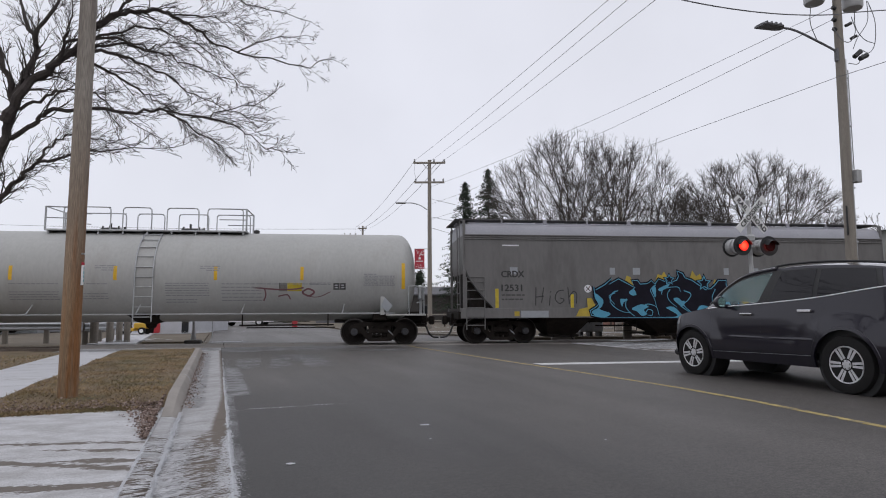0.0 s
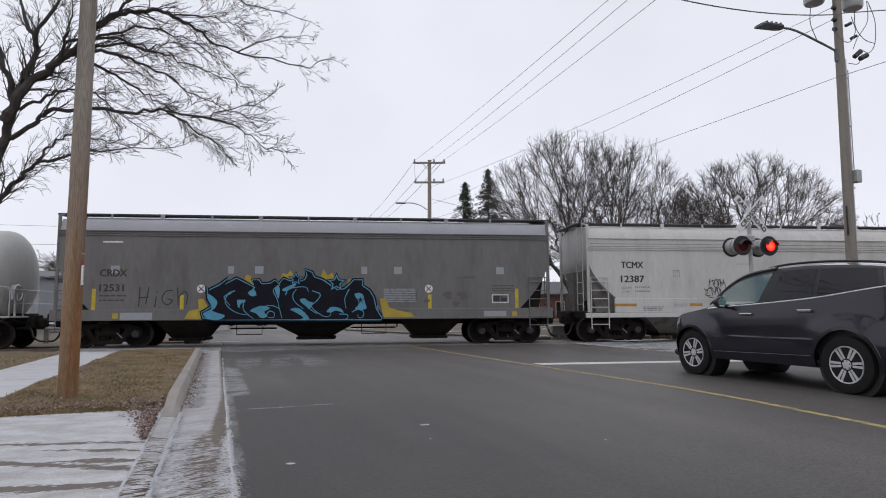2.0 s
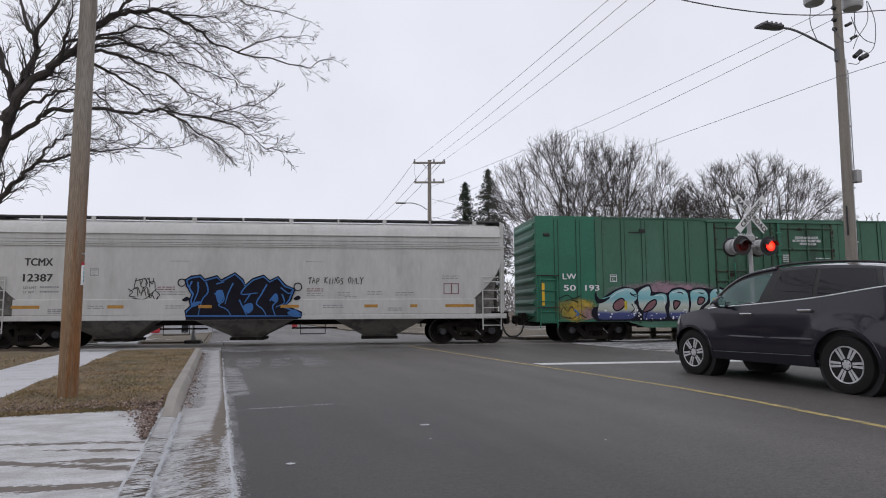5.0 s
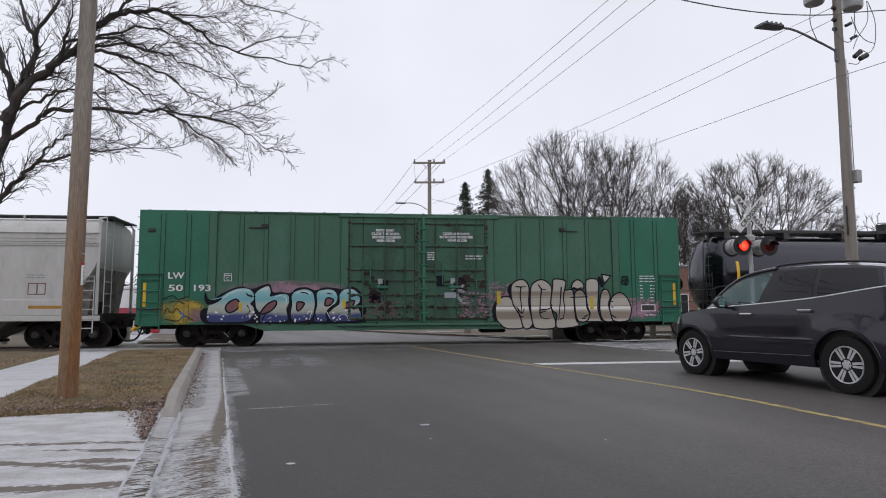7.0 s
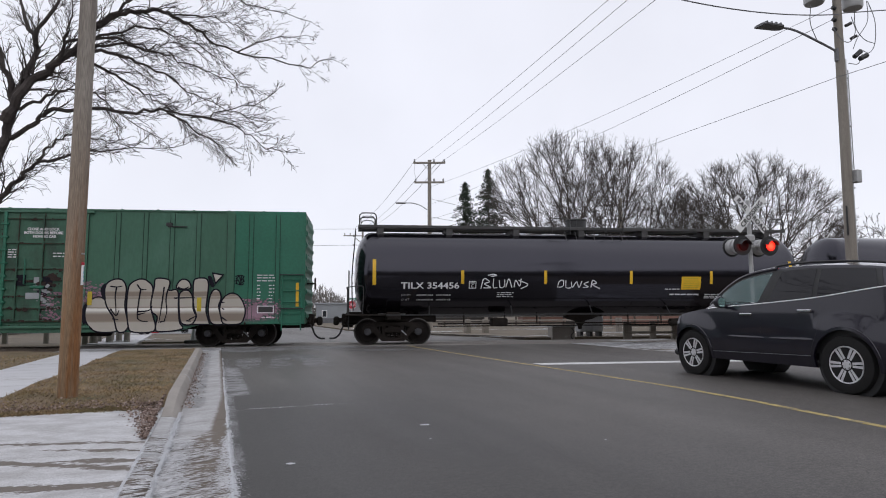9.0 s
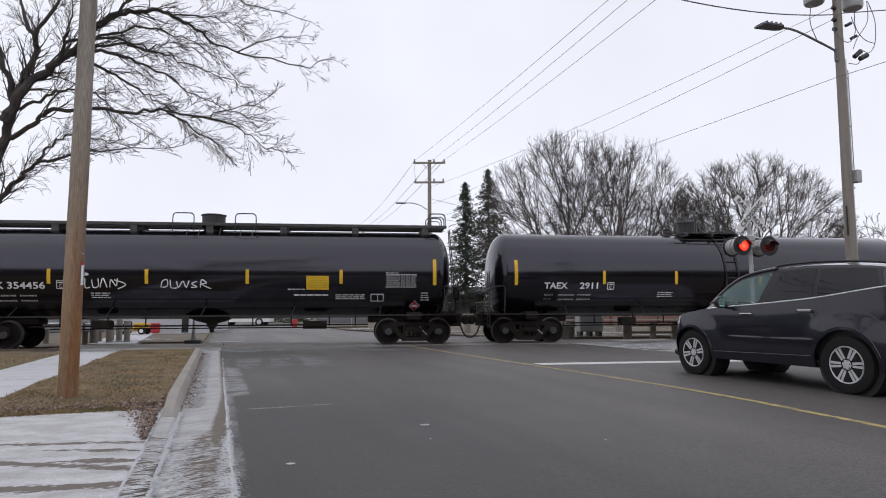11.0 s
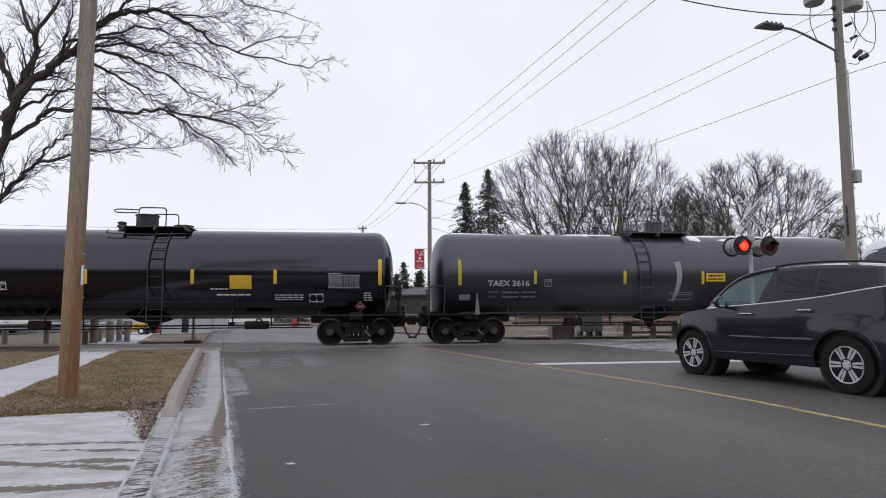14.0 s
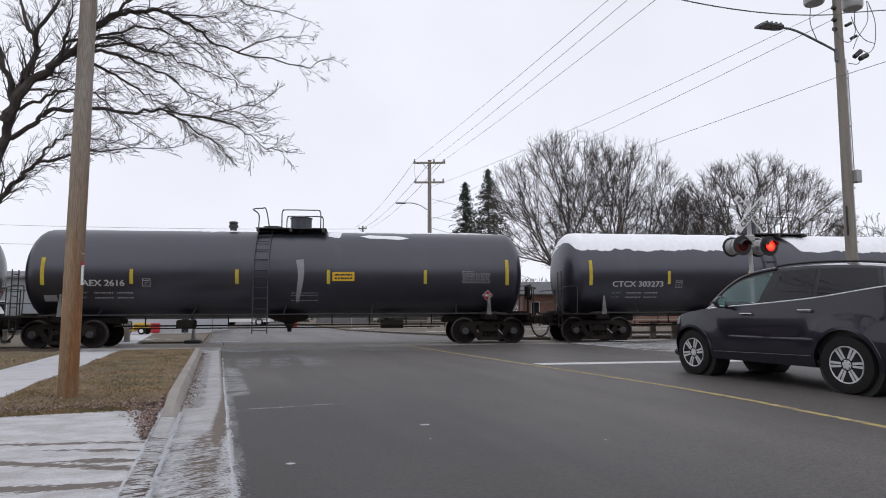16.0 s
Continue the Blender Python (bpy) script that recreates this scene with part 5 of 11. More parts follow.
def coupling(car, x, sign):
    """Coupler, striker and air hose at the car's end x; sign: which way is out."""
    g = Geo()
    g.rbox(min(x - sign * 1.2, x + sign * 0.05), max(x - sign * 1.2, x + sign * 0.05), -0.24, 0.24, 0.70, 1.05, 0.03)
    g.rbox(min(x, x + sign * 0.34), max(x, x + sign * 0.34), -0.10, 0.10, 0.78, 0.94, 0.03)
    g.rbox(min(x + sign * 0.26, x + sign * 0.46), max(x + sign * 0.26, x + sign * 0.46), -0.19, 0.15, 0.68, 1.0, 0.05)
    part("coupler", g, M_UNDER, car)
    line = smooth_line([(x - sign * 0.05, -0.36, 0.78), (x + sign * 0.12, -0.40, 0.62), (x + sign * 0.22, -0.40, 0.38), (x + sign * 0.38, -0.36, 0.24), (x + sign * 0.58, -0.34, 0.22)], 5)
    part("air_hose", Geo().tube(line, 0.034, 7), M_BLACK, car)
    g = Geo()
    g.rbox(min(x - sign * 0.25, x + sign * 0.10), max(x - sign * 0.25, x + sign * 0.10), -0.62, 0.62, 0.62, 0.72, 0.02)
    g.rbox(min(x - sign * 0.10, x + sign * 0.16), max(x - sign * 0.10, x + sign * 0.16), -0.34, 0.34, 0.66, 1.10, 0.03)
    g.cyl((x + sign * 0.02, -0.46, 0.80), (x + sign * 0.02, -0.30, 0.80), 0.06, n=8)
    part("draft_carrier", g, M_UNDER, car)
    g = Geo()
    g.tube([(x - sign * 0.02, -1.35, 0.98), (x + sign * 0.02, -0.5, 0.80), (x + sign * 0.06, -0.2, 1.02)], 0.02, 6)
    part("uncoupling_lever", g, M_UNDER, car)


def ladder(car, x0, x1, z0, z1, y, rungs, mat, name="ladder", r=0.018):
    g = Geo()
    for x in (x0, x1):
        g.tube([(x, y, z0), (x, y, z1)], r, 6)
    for k in range(rungs):
        z = z0 + (z1 - z0) * (k + 0.5) / rungs
        g.tube([(x0, y, z), (x1, y, z)], r * 0.8, 6)
    return part(name, g, mat, car)


class Side:
    """Writes and paints on the near side of a car: surface(x, z) gives the side's y."""

    def __init__(self, car, surface):
        self.car, self.surface = car, surface

    def put(self, name, v, f, mat, lift=0.005, label=""):
        g = Geo()
        g.add([(x, self.surface(x, z) - lift, z) for x, z in v], f)
        me = bpy.data.meshes.new(name)
        me.from_pydata(g.v, [], g.f)
        return part(name, me, mat, self.car, label)

    def rect(self, name, x0, x1, z0, z1, mat, lift=0.005, label="", rows=6):
        zs = np.linspace(z0, z1, rows + 1)
        v = [(x, z) for z in zs for x in (x0, x1)]
        f = [(2 * k, 2 * k + 1, 2 * k + 3, 2 * k + 2) for k in range(rows)]
        return self.put(name, v, f, mat, lift, label)

    def text(self, body, x, z, size, width, mat, bold=0.004, lift=0.006, spacing=1.0):
        v, f = lettering(body, size, width, 0.0, spacing)
        if not bold:
            return self.put("lettering", [(x + p[0], z + p[1]) for p in v], f, mat, lift)
        g = Geo()
        for k, (a, b) in enumerate(((-1, 0), (1, 0), (0, 0.6), (0, -0.6))):
            g.add([(x + p[0] + a * bold, self.surface(x + p[0], z + p[1]) - lift - 0.0005 * k, z + p[1] + b * bold) for p in v], f)
        return part("lettering", raw_mesh(g, "lettering"), mat, self.car)

    def lines(self, x0, x1, zs, h, mat, seed=1, word=0.16, gap=0.035, lift=0.006, name="stencil"):
        """Small writing that cannot be read: bars."""
        rnd = random.Random(seed)
        v, f = [], []
        for z in zs:
            x = x0
            while x < x1 - 0.03:
                w = min(word * rnd.uniform(0.5, 1.5), x1 - x)
                n = len(v)
                v += [(x, z), (x + w, z), (x + w, z + h), (x, z + h)]
                f.append((n, n + 1, n + 2, n + 3))
                x += w + gap
        return self.put(name, v, f, mat, lift)

    def ring(self, name, x0, x1, z0, z1, t, mat, lift=0.006):
        v, f = [], []
        for a, b, c, d in ((x0, x1, z0, z0 + t), (x0, x1, z1 - t, z1), (x0, x0 + t, z0 + t, z1 - t), (x1 - t, x1, z0 + t, z1 - t)):
            n = len(v)
            v += [(a, c), (b, c), (b, d), (a, d)]
            f.append((n, n + 1, n + 2, n + 3))
        return self.put(name, v, f, mat, lift)

    def table(self, x0, x1, z0, z1, mat, seed=3):
        """A stencilled data panel: frame, rows and columns."""
        self.ring("data_panel", x0, x1, z0, z1, 0.010, mat)
        mat = {M_LETTERW: M_LETTERP}.get(mat, mat)
        h = (z1 - z0) / 7
        for k in range(1, 7):
            self.rect("panel_rule", x0, x1, z0 + h * k, z0 + h * k + 0.005, mat, 0.0062, rows=1)
        self.lines(x0 + 0.03, x0 + (x1 - x0) * 0.45, [z0 + h * (k + 0.34) for k in range(7)], h * 0.36, mat, seed, 0.10, 0.03)
        for c in (0.5, 0.67, 0.84):
            self.lines(x0 + (x1 - x0) * c, x0 + (x1 - x0) * (c + 0.13), [z0 + h * (k + 0.34) for k in range(7)], h * 0.36, mat, seed + 5, 0.07, 0.03)
        self.lines(x0, x0 + (x1 - x0) * 0.4, [z1 + 0.03], 0.035, mat, seed)

    def stroke(self, name, pts, w, mat, lift=0.006, taper=1.0, steps=6):
        """A painted line of width w."""
        line = smooth_line([(p[0], p[1], 0) for p in pts], steps) if steps > 1 else [Vector((p[0], p[1], 0)) for p in pts]
        v = []
        for i, p in enumerate(line):
            d = (line[min(i + 1, len(line) - 1)] - line[max(i - 1, 0)]).normalized()
            q = Vector((-d.y, d.x, 0)) * w / 2 * (1 + (taper - 1) * i / (len(line) - 1))
            v += [(p.x - q.x, p.y - q.y), (p.x + q.x, p.y + q.y)]
        f = [(2 * k, 2 * k + 2, 2 * k + 3, 2 * k + 1) for k in range(len(line) - 1)]
        return self.put(name, v, f, mat, lift)

    def blob(self, name, pts, mat, lift=0.006, steps=5, grow=0.0):
        """A filled shape with a rounded outline, grown outwards by so many metres."""
        p = [Vector((a, b, 0)) for a, b in pts]
        n = len(p)
        out = []
        for i in range(n):
            a, b, c, d = p[i - 1], p[i], p[(i + 1) % n], p[(i + 2) % n]
            for k in range(steps):
                t = k / steps
                out.append(0.5 * ((2 * b) + (c - a) * t + (2 * a - 5 * b + 4 * c - d) * t * t + (3 * b - a - 3 * c + d) * t ** 3) if steps > 1 else b)
        area = sum(out[i - 1].x * out[i].y - out[i].x * out[i - 1].y for i in range(len(out)))
        v = []
        for i, q in enumerate(out):
            d = (out[(i + 1) % len(out)] - out[i - 1]).normalized()
            nrm = Vector((d.y, -d.x, 0)) * (1 if area > 0 else -1)
            v.append((q.x + nrm.x * grow, q.y + nrm.y * grow))
        return self.put(name, v, [tuple(range(len(v)))], mat, lift)

    def diamond(self, x, z, r, mat, mark):
        self.put("placard", [(x - r, z), (x, z - r), (x + r, z), (x, z + r)], [(0, 1, 2, 3)], M_WHITE, 0.02)
        q = r * 0.9
        self.put("placard_face", [(x - q, z), (x, z - q), (x + q, z), (x, z + q)], [(0, 1, 2, 3)], mat, 0.024)
        self.rect("placard_band", x - r * 0.5, x + r * 0.5, z - r * 0.2, z + r * 0.2, mark, 0.028, rows=1)


def cone_mark(side, x, z, mat):
    side.ring("stencil_box", x - 0.13, x + 0.13, z - 0.13, z + 0.13, 0.022, mat)
    side.text("C", x - 0.05, z - 0.09, 0.10, 0.09, mat, 0.002)
    side.lines(x - 0.09, x + 0.09, [z + 0.05], 0.03, mat, 2, 0.2)


def tank_car(s, length, top, radius, label, paint, trucks, group="freight cars"):
    car = thing("tank_car", label, "tank car", group=group)
    CARS.append((car, s))
    zc, h = top - radius, length / 2
    g = Geo()
    prof = []
    dish, knuckle = 0.62, 10
    for k in range(knuckle + 1):
        a = math.pi / 2 * k / knuckle
        prof.append((-h + dish * (1 - math.sin(a) ** 0.9) if k else -h + dish * (1 - 0), max(radius * math.cos(a) ** 0.75, 0.02)))
    prof = sorted(prof, key=lambda p: p[1])
    prof = [(-h, 0.01)] + [(-h + dish * (1 - math.sqrt(max(0.0, 1 - (r / radius) ** 2.6))), r) for r in [radius * q for q in (0.2, 0.4, 0.55, 0.7, 0.8, 0.88, 0.94, 0.98, 1.0)]]
    rings = np.linspace(-h + dish, h - dish, 9)[1:-1]
    prof += [(x, radius) for x in rings] + [(-a, r) for a, r in prof[::-1]]
    g.lathe(prof, "X", 96, (0, 0, zc))
    part("tank", g, paint, car)
    dark = M_UNDER if paint is not M_TANKWHITE else M_HOPSLOPE
    # stub sills, bolsters, end platforms
    e = h + 0.28
    for sg in (-1, 1):
        g = Geo()
        x0, x1 = sorted((sg * (trucks - 1.6), sg * e))
        g.rbox(x0, x1, -0.38, 0.38, 0.78, 1.16, 0.03)
        g.rbox(sg * trucks - 0.25, sg * trucks + 0.25, -1.35, 1.35, 0.86, 1.15, 0.04)
        part("stub_sill", g, M_UNDER, car)
        g = Geo()
        x0, x1 = sorted((sg * (h - 1.1), sg * e))
        g.rbox(x0, x1, -1.55, -1.05, 1.02, 1.08, 0.01)
        x0, x1 = sorted((sg * (h - 0.25), sg * e))
        g.rbox(x0, x1, -1.05, 1.55, 1.02, 1.08, 0.01)
        part("end_platform", g, M_UNDER if paint is not M_TANKWHITE else M_TANKWHITE, car)
        g = Geo()
        ex = sg * (e - 0.06)
        g.tube(smooth_line([(sg * (h - 0.30), -1.5, 1.08), (sg * (h - 0.33), -1.5, 1.9), (sg * (h - 0.25), -1.5, 2.05), (ex, -1.5, 2.0), (ex, -1.4, 1.95), (ex, 1.4, 1.95)], 4), 0.018, 6)
        g.tube([(ex, -1.45, 1.05), (ex, -1.45, 1.98)], 0.02, 6)
        g.tube([(ex, -0.6, 1.05), (ex, -0.6, 1.96)], 0.02, 6)
        g.tube([(ex, -1.45, 1.5), (ex, 1.4, 1.5)], 0.015, 6)
        part("end_handrail", g, M_STEEL if paint is M_TANKWHITE else M_BLACK, car)
        if sg > 0:
            g = Geo()
            g.tube([(ex, -0.95 + 0.27 * math.cos(a), 1.85 + 0.27 * math.sin(a)) for a in np.linspace(0, 2 * math.pi, 21)], 0.022, 6, False)
            for a in (0.3, 2.4, 4.5):
                g.tube([(ex, -0.95, 1.85), (ex, -0.95 + 0.27 * math.cos(a), 1.85 + 0.27 * math.sin(a))], 0.014, 5)
            g.rbox(ex - 0.16, ex - 0.03, -1.12, -0.78, 1.60, 2.10, 0.03)
            g.tube([(ex - 0.08, -0.95, 1.05), (ex - 0.08, -0.95, 1.65)], 0.035, 6)
            part("handbrake", g, M_UNDER if paint is not M_TANKWHITE else M_STEEL, car)
        else:
            g = Geo()
            for yy in (-1.25, -0.85):
                g.tube([(ex + 0.04, yy, 0.55), (ex + 0.04, yy, 2.6)], 0.02, 6)
            for z in np.arange(0.65, 2.6, 0.36):
                g.tube([(ex + 0.04, -1.25, z), (ex + 0.04, -0.85, z)], 0.016, 6)
            part("end_ladder", g, M_STEEL if paint is M_TANKWHITE else M_BLACK, car)
        coupling(car, sg * e, sg)
        truck(car, sg * trucks)
    # side rails and pipework under the tank
    rail = {M_TANKWHITE: 1.11, M_TANKBLACK: 1.04}.get(paint, 1.09)
    g = Geo()
    for yy in (-1.5, 1.5):
        g.rbox(-h + 0.8, h - 0.8, yy - 0.02, yy + 0.02, rail - 0.02, rail + 0.025, 0.006)
        for x in np.linspace(-h + 2.6, h - 2.6, 5):
            g.tube([(x, yy, rail), (x + 0.06, math.copysign(math.sqrt(max(0.1, radius ** 2 - (zc - rail - 0.32) ** 2)), yy), rail + 0.32)], 0.022, 5)
    part("side_rail", g, M_STEEL if paint is M_TANKWHITE else M_BLACK, car)
    g = Geo()
    pale = paint is M_TANKWHITE
    g.tube([(3.2 if pale else -trucks + 1.6, -0.9, 0.72), (trucks - 1.6, -0.9, 0.72)], 0.028, 6)
    g.tube([(3.2 if pale else -trucks + 1.6, 0.5, 0.60), (trucks - 1.6, 0.5, 0.60)], 0.022, 6)
    for x in (3.3, 6.2) if pale else (-4.6, -3.1, -1.9, 1.6, 2.9, 4.2, 5.1):
        g.tube([(x, -0.9, 0.68), (x, -0.9, 1.12)], 0.025, 5)
    if not pale:
        g.rbox(-3.6, -3.0, -1.0, -0.6, 0.62, 0.92, 0.05)
        g.cyl((3.3, -0.8, 0.72), (4.1, -0.8, 0.72), 0.14, n=14)
    part("brake_rigging", g, M_UNDER, car)
    g = Geo()
    g.lathe([(1.05, 1.0), (0.95, 0.8), (0.82, 0.5), (0.74, 0.20), (0.62, 0.16), (0.58, 0.09), (0.42, 0.07)], "Z", 24, (0.05, 0, 0.04))
    part("bottom_outlet", g, M_UNDER, car)

    def surface(x, z):
        inside = radius ** 2 - (z - zc) ** 2
        y = -math.sqrt(max(inside, 0.0001))
        over = abs(x) - (h - dish)
        return y if over <= 0 else y * max(0.2, 1 - 0.35 * (over / dish) ** 2)
    return car, Side(car, surface), zc


def hoop(g, x0, x1, y, z0, z1, r=0.02):
    c = 0.12
    g.tube(smooth_line([(x0, y, z0), (x0, y, z1 - c), (x0 + c * 0.4, y, z1 - c * 0.3), (x0 + c, y, z1), (x1 - c, y, z1), (x1 - c * 0.4, y, z1 - c * 0.3), (x1, y, z1 - c), (x1, y, z0)], 3), r, 6)


def valve_dome(car, x, z, r, h, mat):
    g = Geo()
    g.lathe([(z - 0.15, r * 0.8), (z + 0.02, r * 0.85), (z + 0.04, r), (z + h - 0.07, r), (z + h - 0.05, r * 1.1), (z + h - 0.02, r * 1.1), (z + h, r * 0.9)], "Z", 24, (x, 0, 0))
    for k in range(10):
        t = 2 * math.pi * k / 10
        g.cyl((x + r * 0.98 * math.cos(t), r * 0.98 * math.sin(t), z + 0.05), (x + r * 0.98 * math.cos(t), r * 0.98 * math.sin(t), z + h - 0.06), 0.018, n=5)
    part("valve_housing", g, mat, car)


def yellow_marks(side, places, z, mat, tall=()):
    for x in places:
        side.rect("reflective_strip", x - 0.055, x + 0.055, z - 0.24, z + 0.24, mat)
    for x in tall:
        side.rect("reflective_strip", x - 0.06, x + 0.06, z - 0.28, z + 0.62, mat, rows=10)


def snow_cap(car, x0, x1, radius, zc, low, seed, rough=0.25, half=99.0, taper=6):
    """A crust of snow along the tank's top; low: mean angle from the top to its lower edge, degrees."""
    rnd = random.Random(seed)
    off = rnd.uniform(0, 50)
    g = Geo()
    nx, na = max(24, int((x1 - x0) * 14)), 12
    rows = []
    for i in range(nx + 1):
        x = x0 + (x1 - x0) * i / nx
        end = min(1.0, taper * min(i, nx - i) / nx + 0.02)
        d = min(1.0, max(0.0, half - abs(x)) / 0.62)
        here = radius * (1 - (1 - d) ** 2) ** (1 / 2.6)
        edge = low * (1 + rough * 2 * (noise.noise((x * 1.1 + off, 0, 0)) + 0.6 * noise.noise((x * 4 + off, 3, 0)) + 0.35 * noise.noise((x * 11 + off, 5, 0)))) * (end if end < 1 else 1)
        ring = []
        for k in range(na + 1):
            a = radians(-edge + (edge + low * 0.8) * k / na)
            rim = math.sin(math.pi * k / na) ** 0.4
            r = here + 0.004 + 0.035 * rim * end * (1 + 0.5 * noise.noise((x * 6, k * 0.9, off)))
            ring.append((x, r * math.sin(a), zc + r * math.cos(a)))
        rows.append(ring)
    g.loft(rows, closed=False, caps=False)
    part("snow_crust", g, M_CRUST, car, "white snow crust", smooth=60)


# 1: the long pale tank car
car, side, zc = tank_car(-6.6, 18.6, 4.0, 1.575, "long pale grey tank car with railed top platform and ladder", M_TANKWHITE, 8.0)
for x in (-3.84, -0.66, 2.51, 5.34):
    side.rect("reflective_strip", x - 0.055, x + 0.055, 2.24, 2.70, M_YELLOWTAPE)
side.rect("reflective_strip", 8.73, 8.85, 1.94, 2.84, M_YELLOWTAPE, rows=10)
ladder(car, -0.04, 0.53, 0.86, 2.5, -1.615, 5, M_STEEL, r=0.022)
g = Geo()
for x in (-0.04, 0.53):
    g.tube([(x, -1.615 * math.cos(a), zc + 1.615 * math.sin(a)) for a in np.linspace(0, 1.35, 10)], 0.022, 6)
for a in np.linspace(0.15, 1.3, 6):
    g.tube([(-0.04, -1.615 * math.cos(a), zc + 1.615 * math.sin(a)), (0.53, -1.615 * math.cos(a), zc + 1.615 * math.sin(a))], 0.018, 6)
part("upper_ladder", g, M_STEEL, car)
g = Geo()
g.rbox(-3.3, 3.35, -0.75, 0.75, 3.96, 4.02, 0.01)
for x in np.linspace(-3.2, 3.2, 9):
    g.rbox(x - 0.03, x + 0.03, -0.7, 0.7, 3.86, 3.97, 0.008)
part("platform", g, M_STEEL, car)
g = Geo()
for y in (-0.72, 0.72):
    for x0, x1 in ((-2.7, -1.2), (-0.8, 0.14), (0.65, 1.7), (2.0, 3.2)):
        hoop(g, x0, x1, y, 4.0, 4.78, 0.022)
    for x in (-3.28, 3.32):
        g.tube([(x, y, 4.0), (x, y, 4.78)], 0.035, 6)
    g.tube([(-3.28, y, 4.78), (-2.4, y, 4.76)], 0.022, 6)
    g.tube([(-3.28, y, 4.40), (-2.4, y, 4.38)], 0.018, 6)
    g.tube([(2.4, y, 4.78), (3.32, y, 4.78)], 0.022, 6)
    g.tube([(2.4, y, 4.40), (3.32, y, 4.40)], 0.018, 6)
for x in (-3.28, 3.32):
    g.tube([(x, -0.72, 4.78), (x, 0.72, 4.78)], 0.022, 6)
part("platform_railing", g, M_STEEL, car)
for x in (-1.35, 1.35):
    g = Geo()
    g.lathe([(3.9, 0.36), (4.05, 0.36), (4.07, 0.42), (4.11, 0.42), (4.13, 0.3), (4.15, 0.06)], "Z", 20, (x, 0, 0))
    for k in range(8):
        t = 2 * math.pi * k / 8
        g.cyl((x + 0.37 * math.cos(t), 0.37 * math.sin(t), 4.05), (x + 0.37 * math.cos(t), 0.37 * math.sin(t), 4.19), 0.03, n=6)
    g.cyl((x - 0.1, 0, 4.1), (x - 0.1, 0, 4.32), 0.04, n=8)
    part("manway_cover", g, M_GRATING, car)
g = Geo()
g.lathe([(3.95, 0.06), (4.02, 0.1), (4.1, 0.11), (4.14, 0.06)], "Z", 12, (3.56, 0, 0))
part("vent_cap", g, M_GRATING, car)
side.rect("yellow_plate", 4.86, 5.34, 1.87, 2.15, M_YELLOWOLD)
side.rect("dark_plate", 4.58, 4.85, 1.87, 2.15, M_HOPSLOPE)
for x in (6.40, 6.62):
    side.rect("consolidated_stencil", x, x + 0.19, 1.92, 2.14, M_LETTER)
    side.lines(x + 0.04, x + 0.15, [1.97, 2.05], 0.04, M_LETTERW, 4)
side.table(7.43, 8.5, 2.05, 2.40, M_LETTERG)
for x0, x1, zs in ((0.9, 2.3, [1.72, 1.8, 1.88, 1.96, 2.04, 2.12]), (2.7, 4.0, [1.55, 1.66, 1.77, 1.88, 1.99, 2.1]), (-2.0, -0.9, [1.62, 1.7, 1.78, 2.1]), (-3.9, -2.4, [1.6, 1.68, 1.76, 1.84, 2.1]), (4.0, 5.9, [2.10]), (0.9, 1.9, [1.5, 1.58]), (5.6, 6.3, [2.08, 2.13])):
    side.lines(x0, x1, zs, 0.028, M_LETTERG, 7, 0.2, 0.03)
for x in (-1.3, 2.0):
    side.lines(x, x + 0.65, [2.62, 2.69], 0.028, M_LETTERG, 9, 0.2)
    side.lines(x + 0.2, x + 0.65, [2.55], 0.028, M_LETTERG, 9, 0.2)
side.stroke("spray_tag", [(3.7, 2.0), (4.5, 1.93), (5.1, 1.94), (5.4, 1.99)], 0.05, M_SPRAYRED)
side.stroke("spray_tag", [(4.1, 1.97), (4.14, 1.75), (4.06, 1.55)], 0.045, M_SPRAYRED)
side.stroke("spray_tag", [(4.55, 1.7), (4.85, 1.75), (4.95, 1.6)], 0.045, M_SPRAYRED)
side.stroke("spray_tag", [(5.35, 1.85), (5.55, 1.95), (5.75, 1.85), (5.6, 1.72), (5.4, 1.78), (5.36, 1.88)], 0.06, M_SPRAYRED)
side.stroke("spray_tag", [(5.5, 1.7), (5.9, 1.68), (6.3, 1.85)], 0.025, M_SPRAYRED)
g = Geo()
g.rbox(8.0, 8.14, -1.56, -1.50, 1.05, 1.68, 0.01)
part("placard_post", g, M_TANKWHITE, car)
g = Geo()
g.add([(8.02, -1.62, 1.35), (8.24, -1.62, 1.14), (8.42, -1.62, 1.37), (8.15, -1.62, 1.66)], [(0, 1, 2, 3)])
part("blank_placard", g, M_PATCH, car)


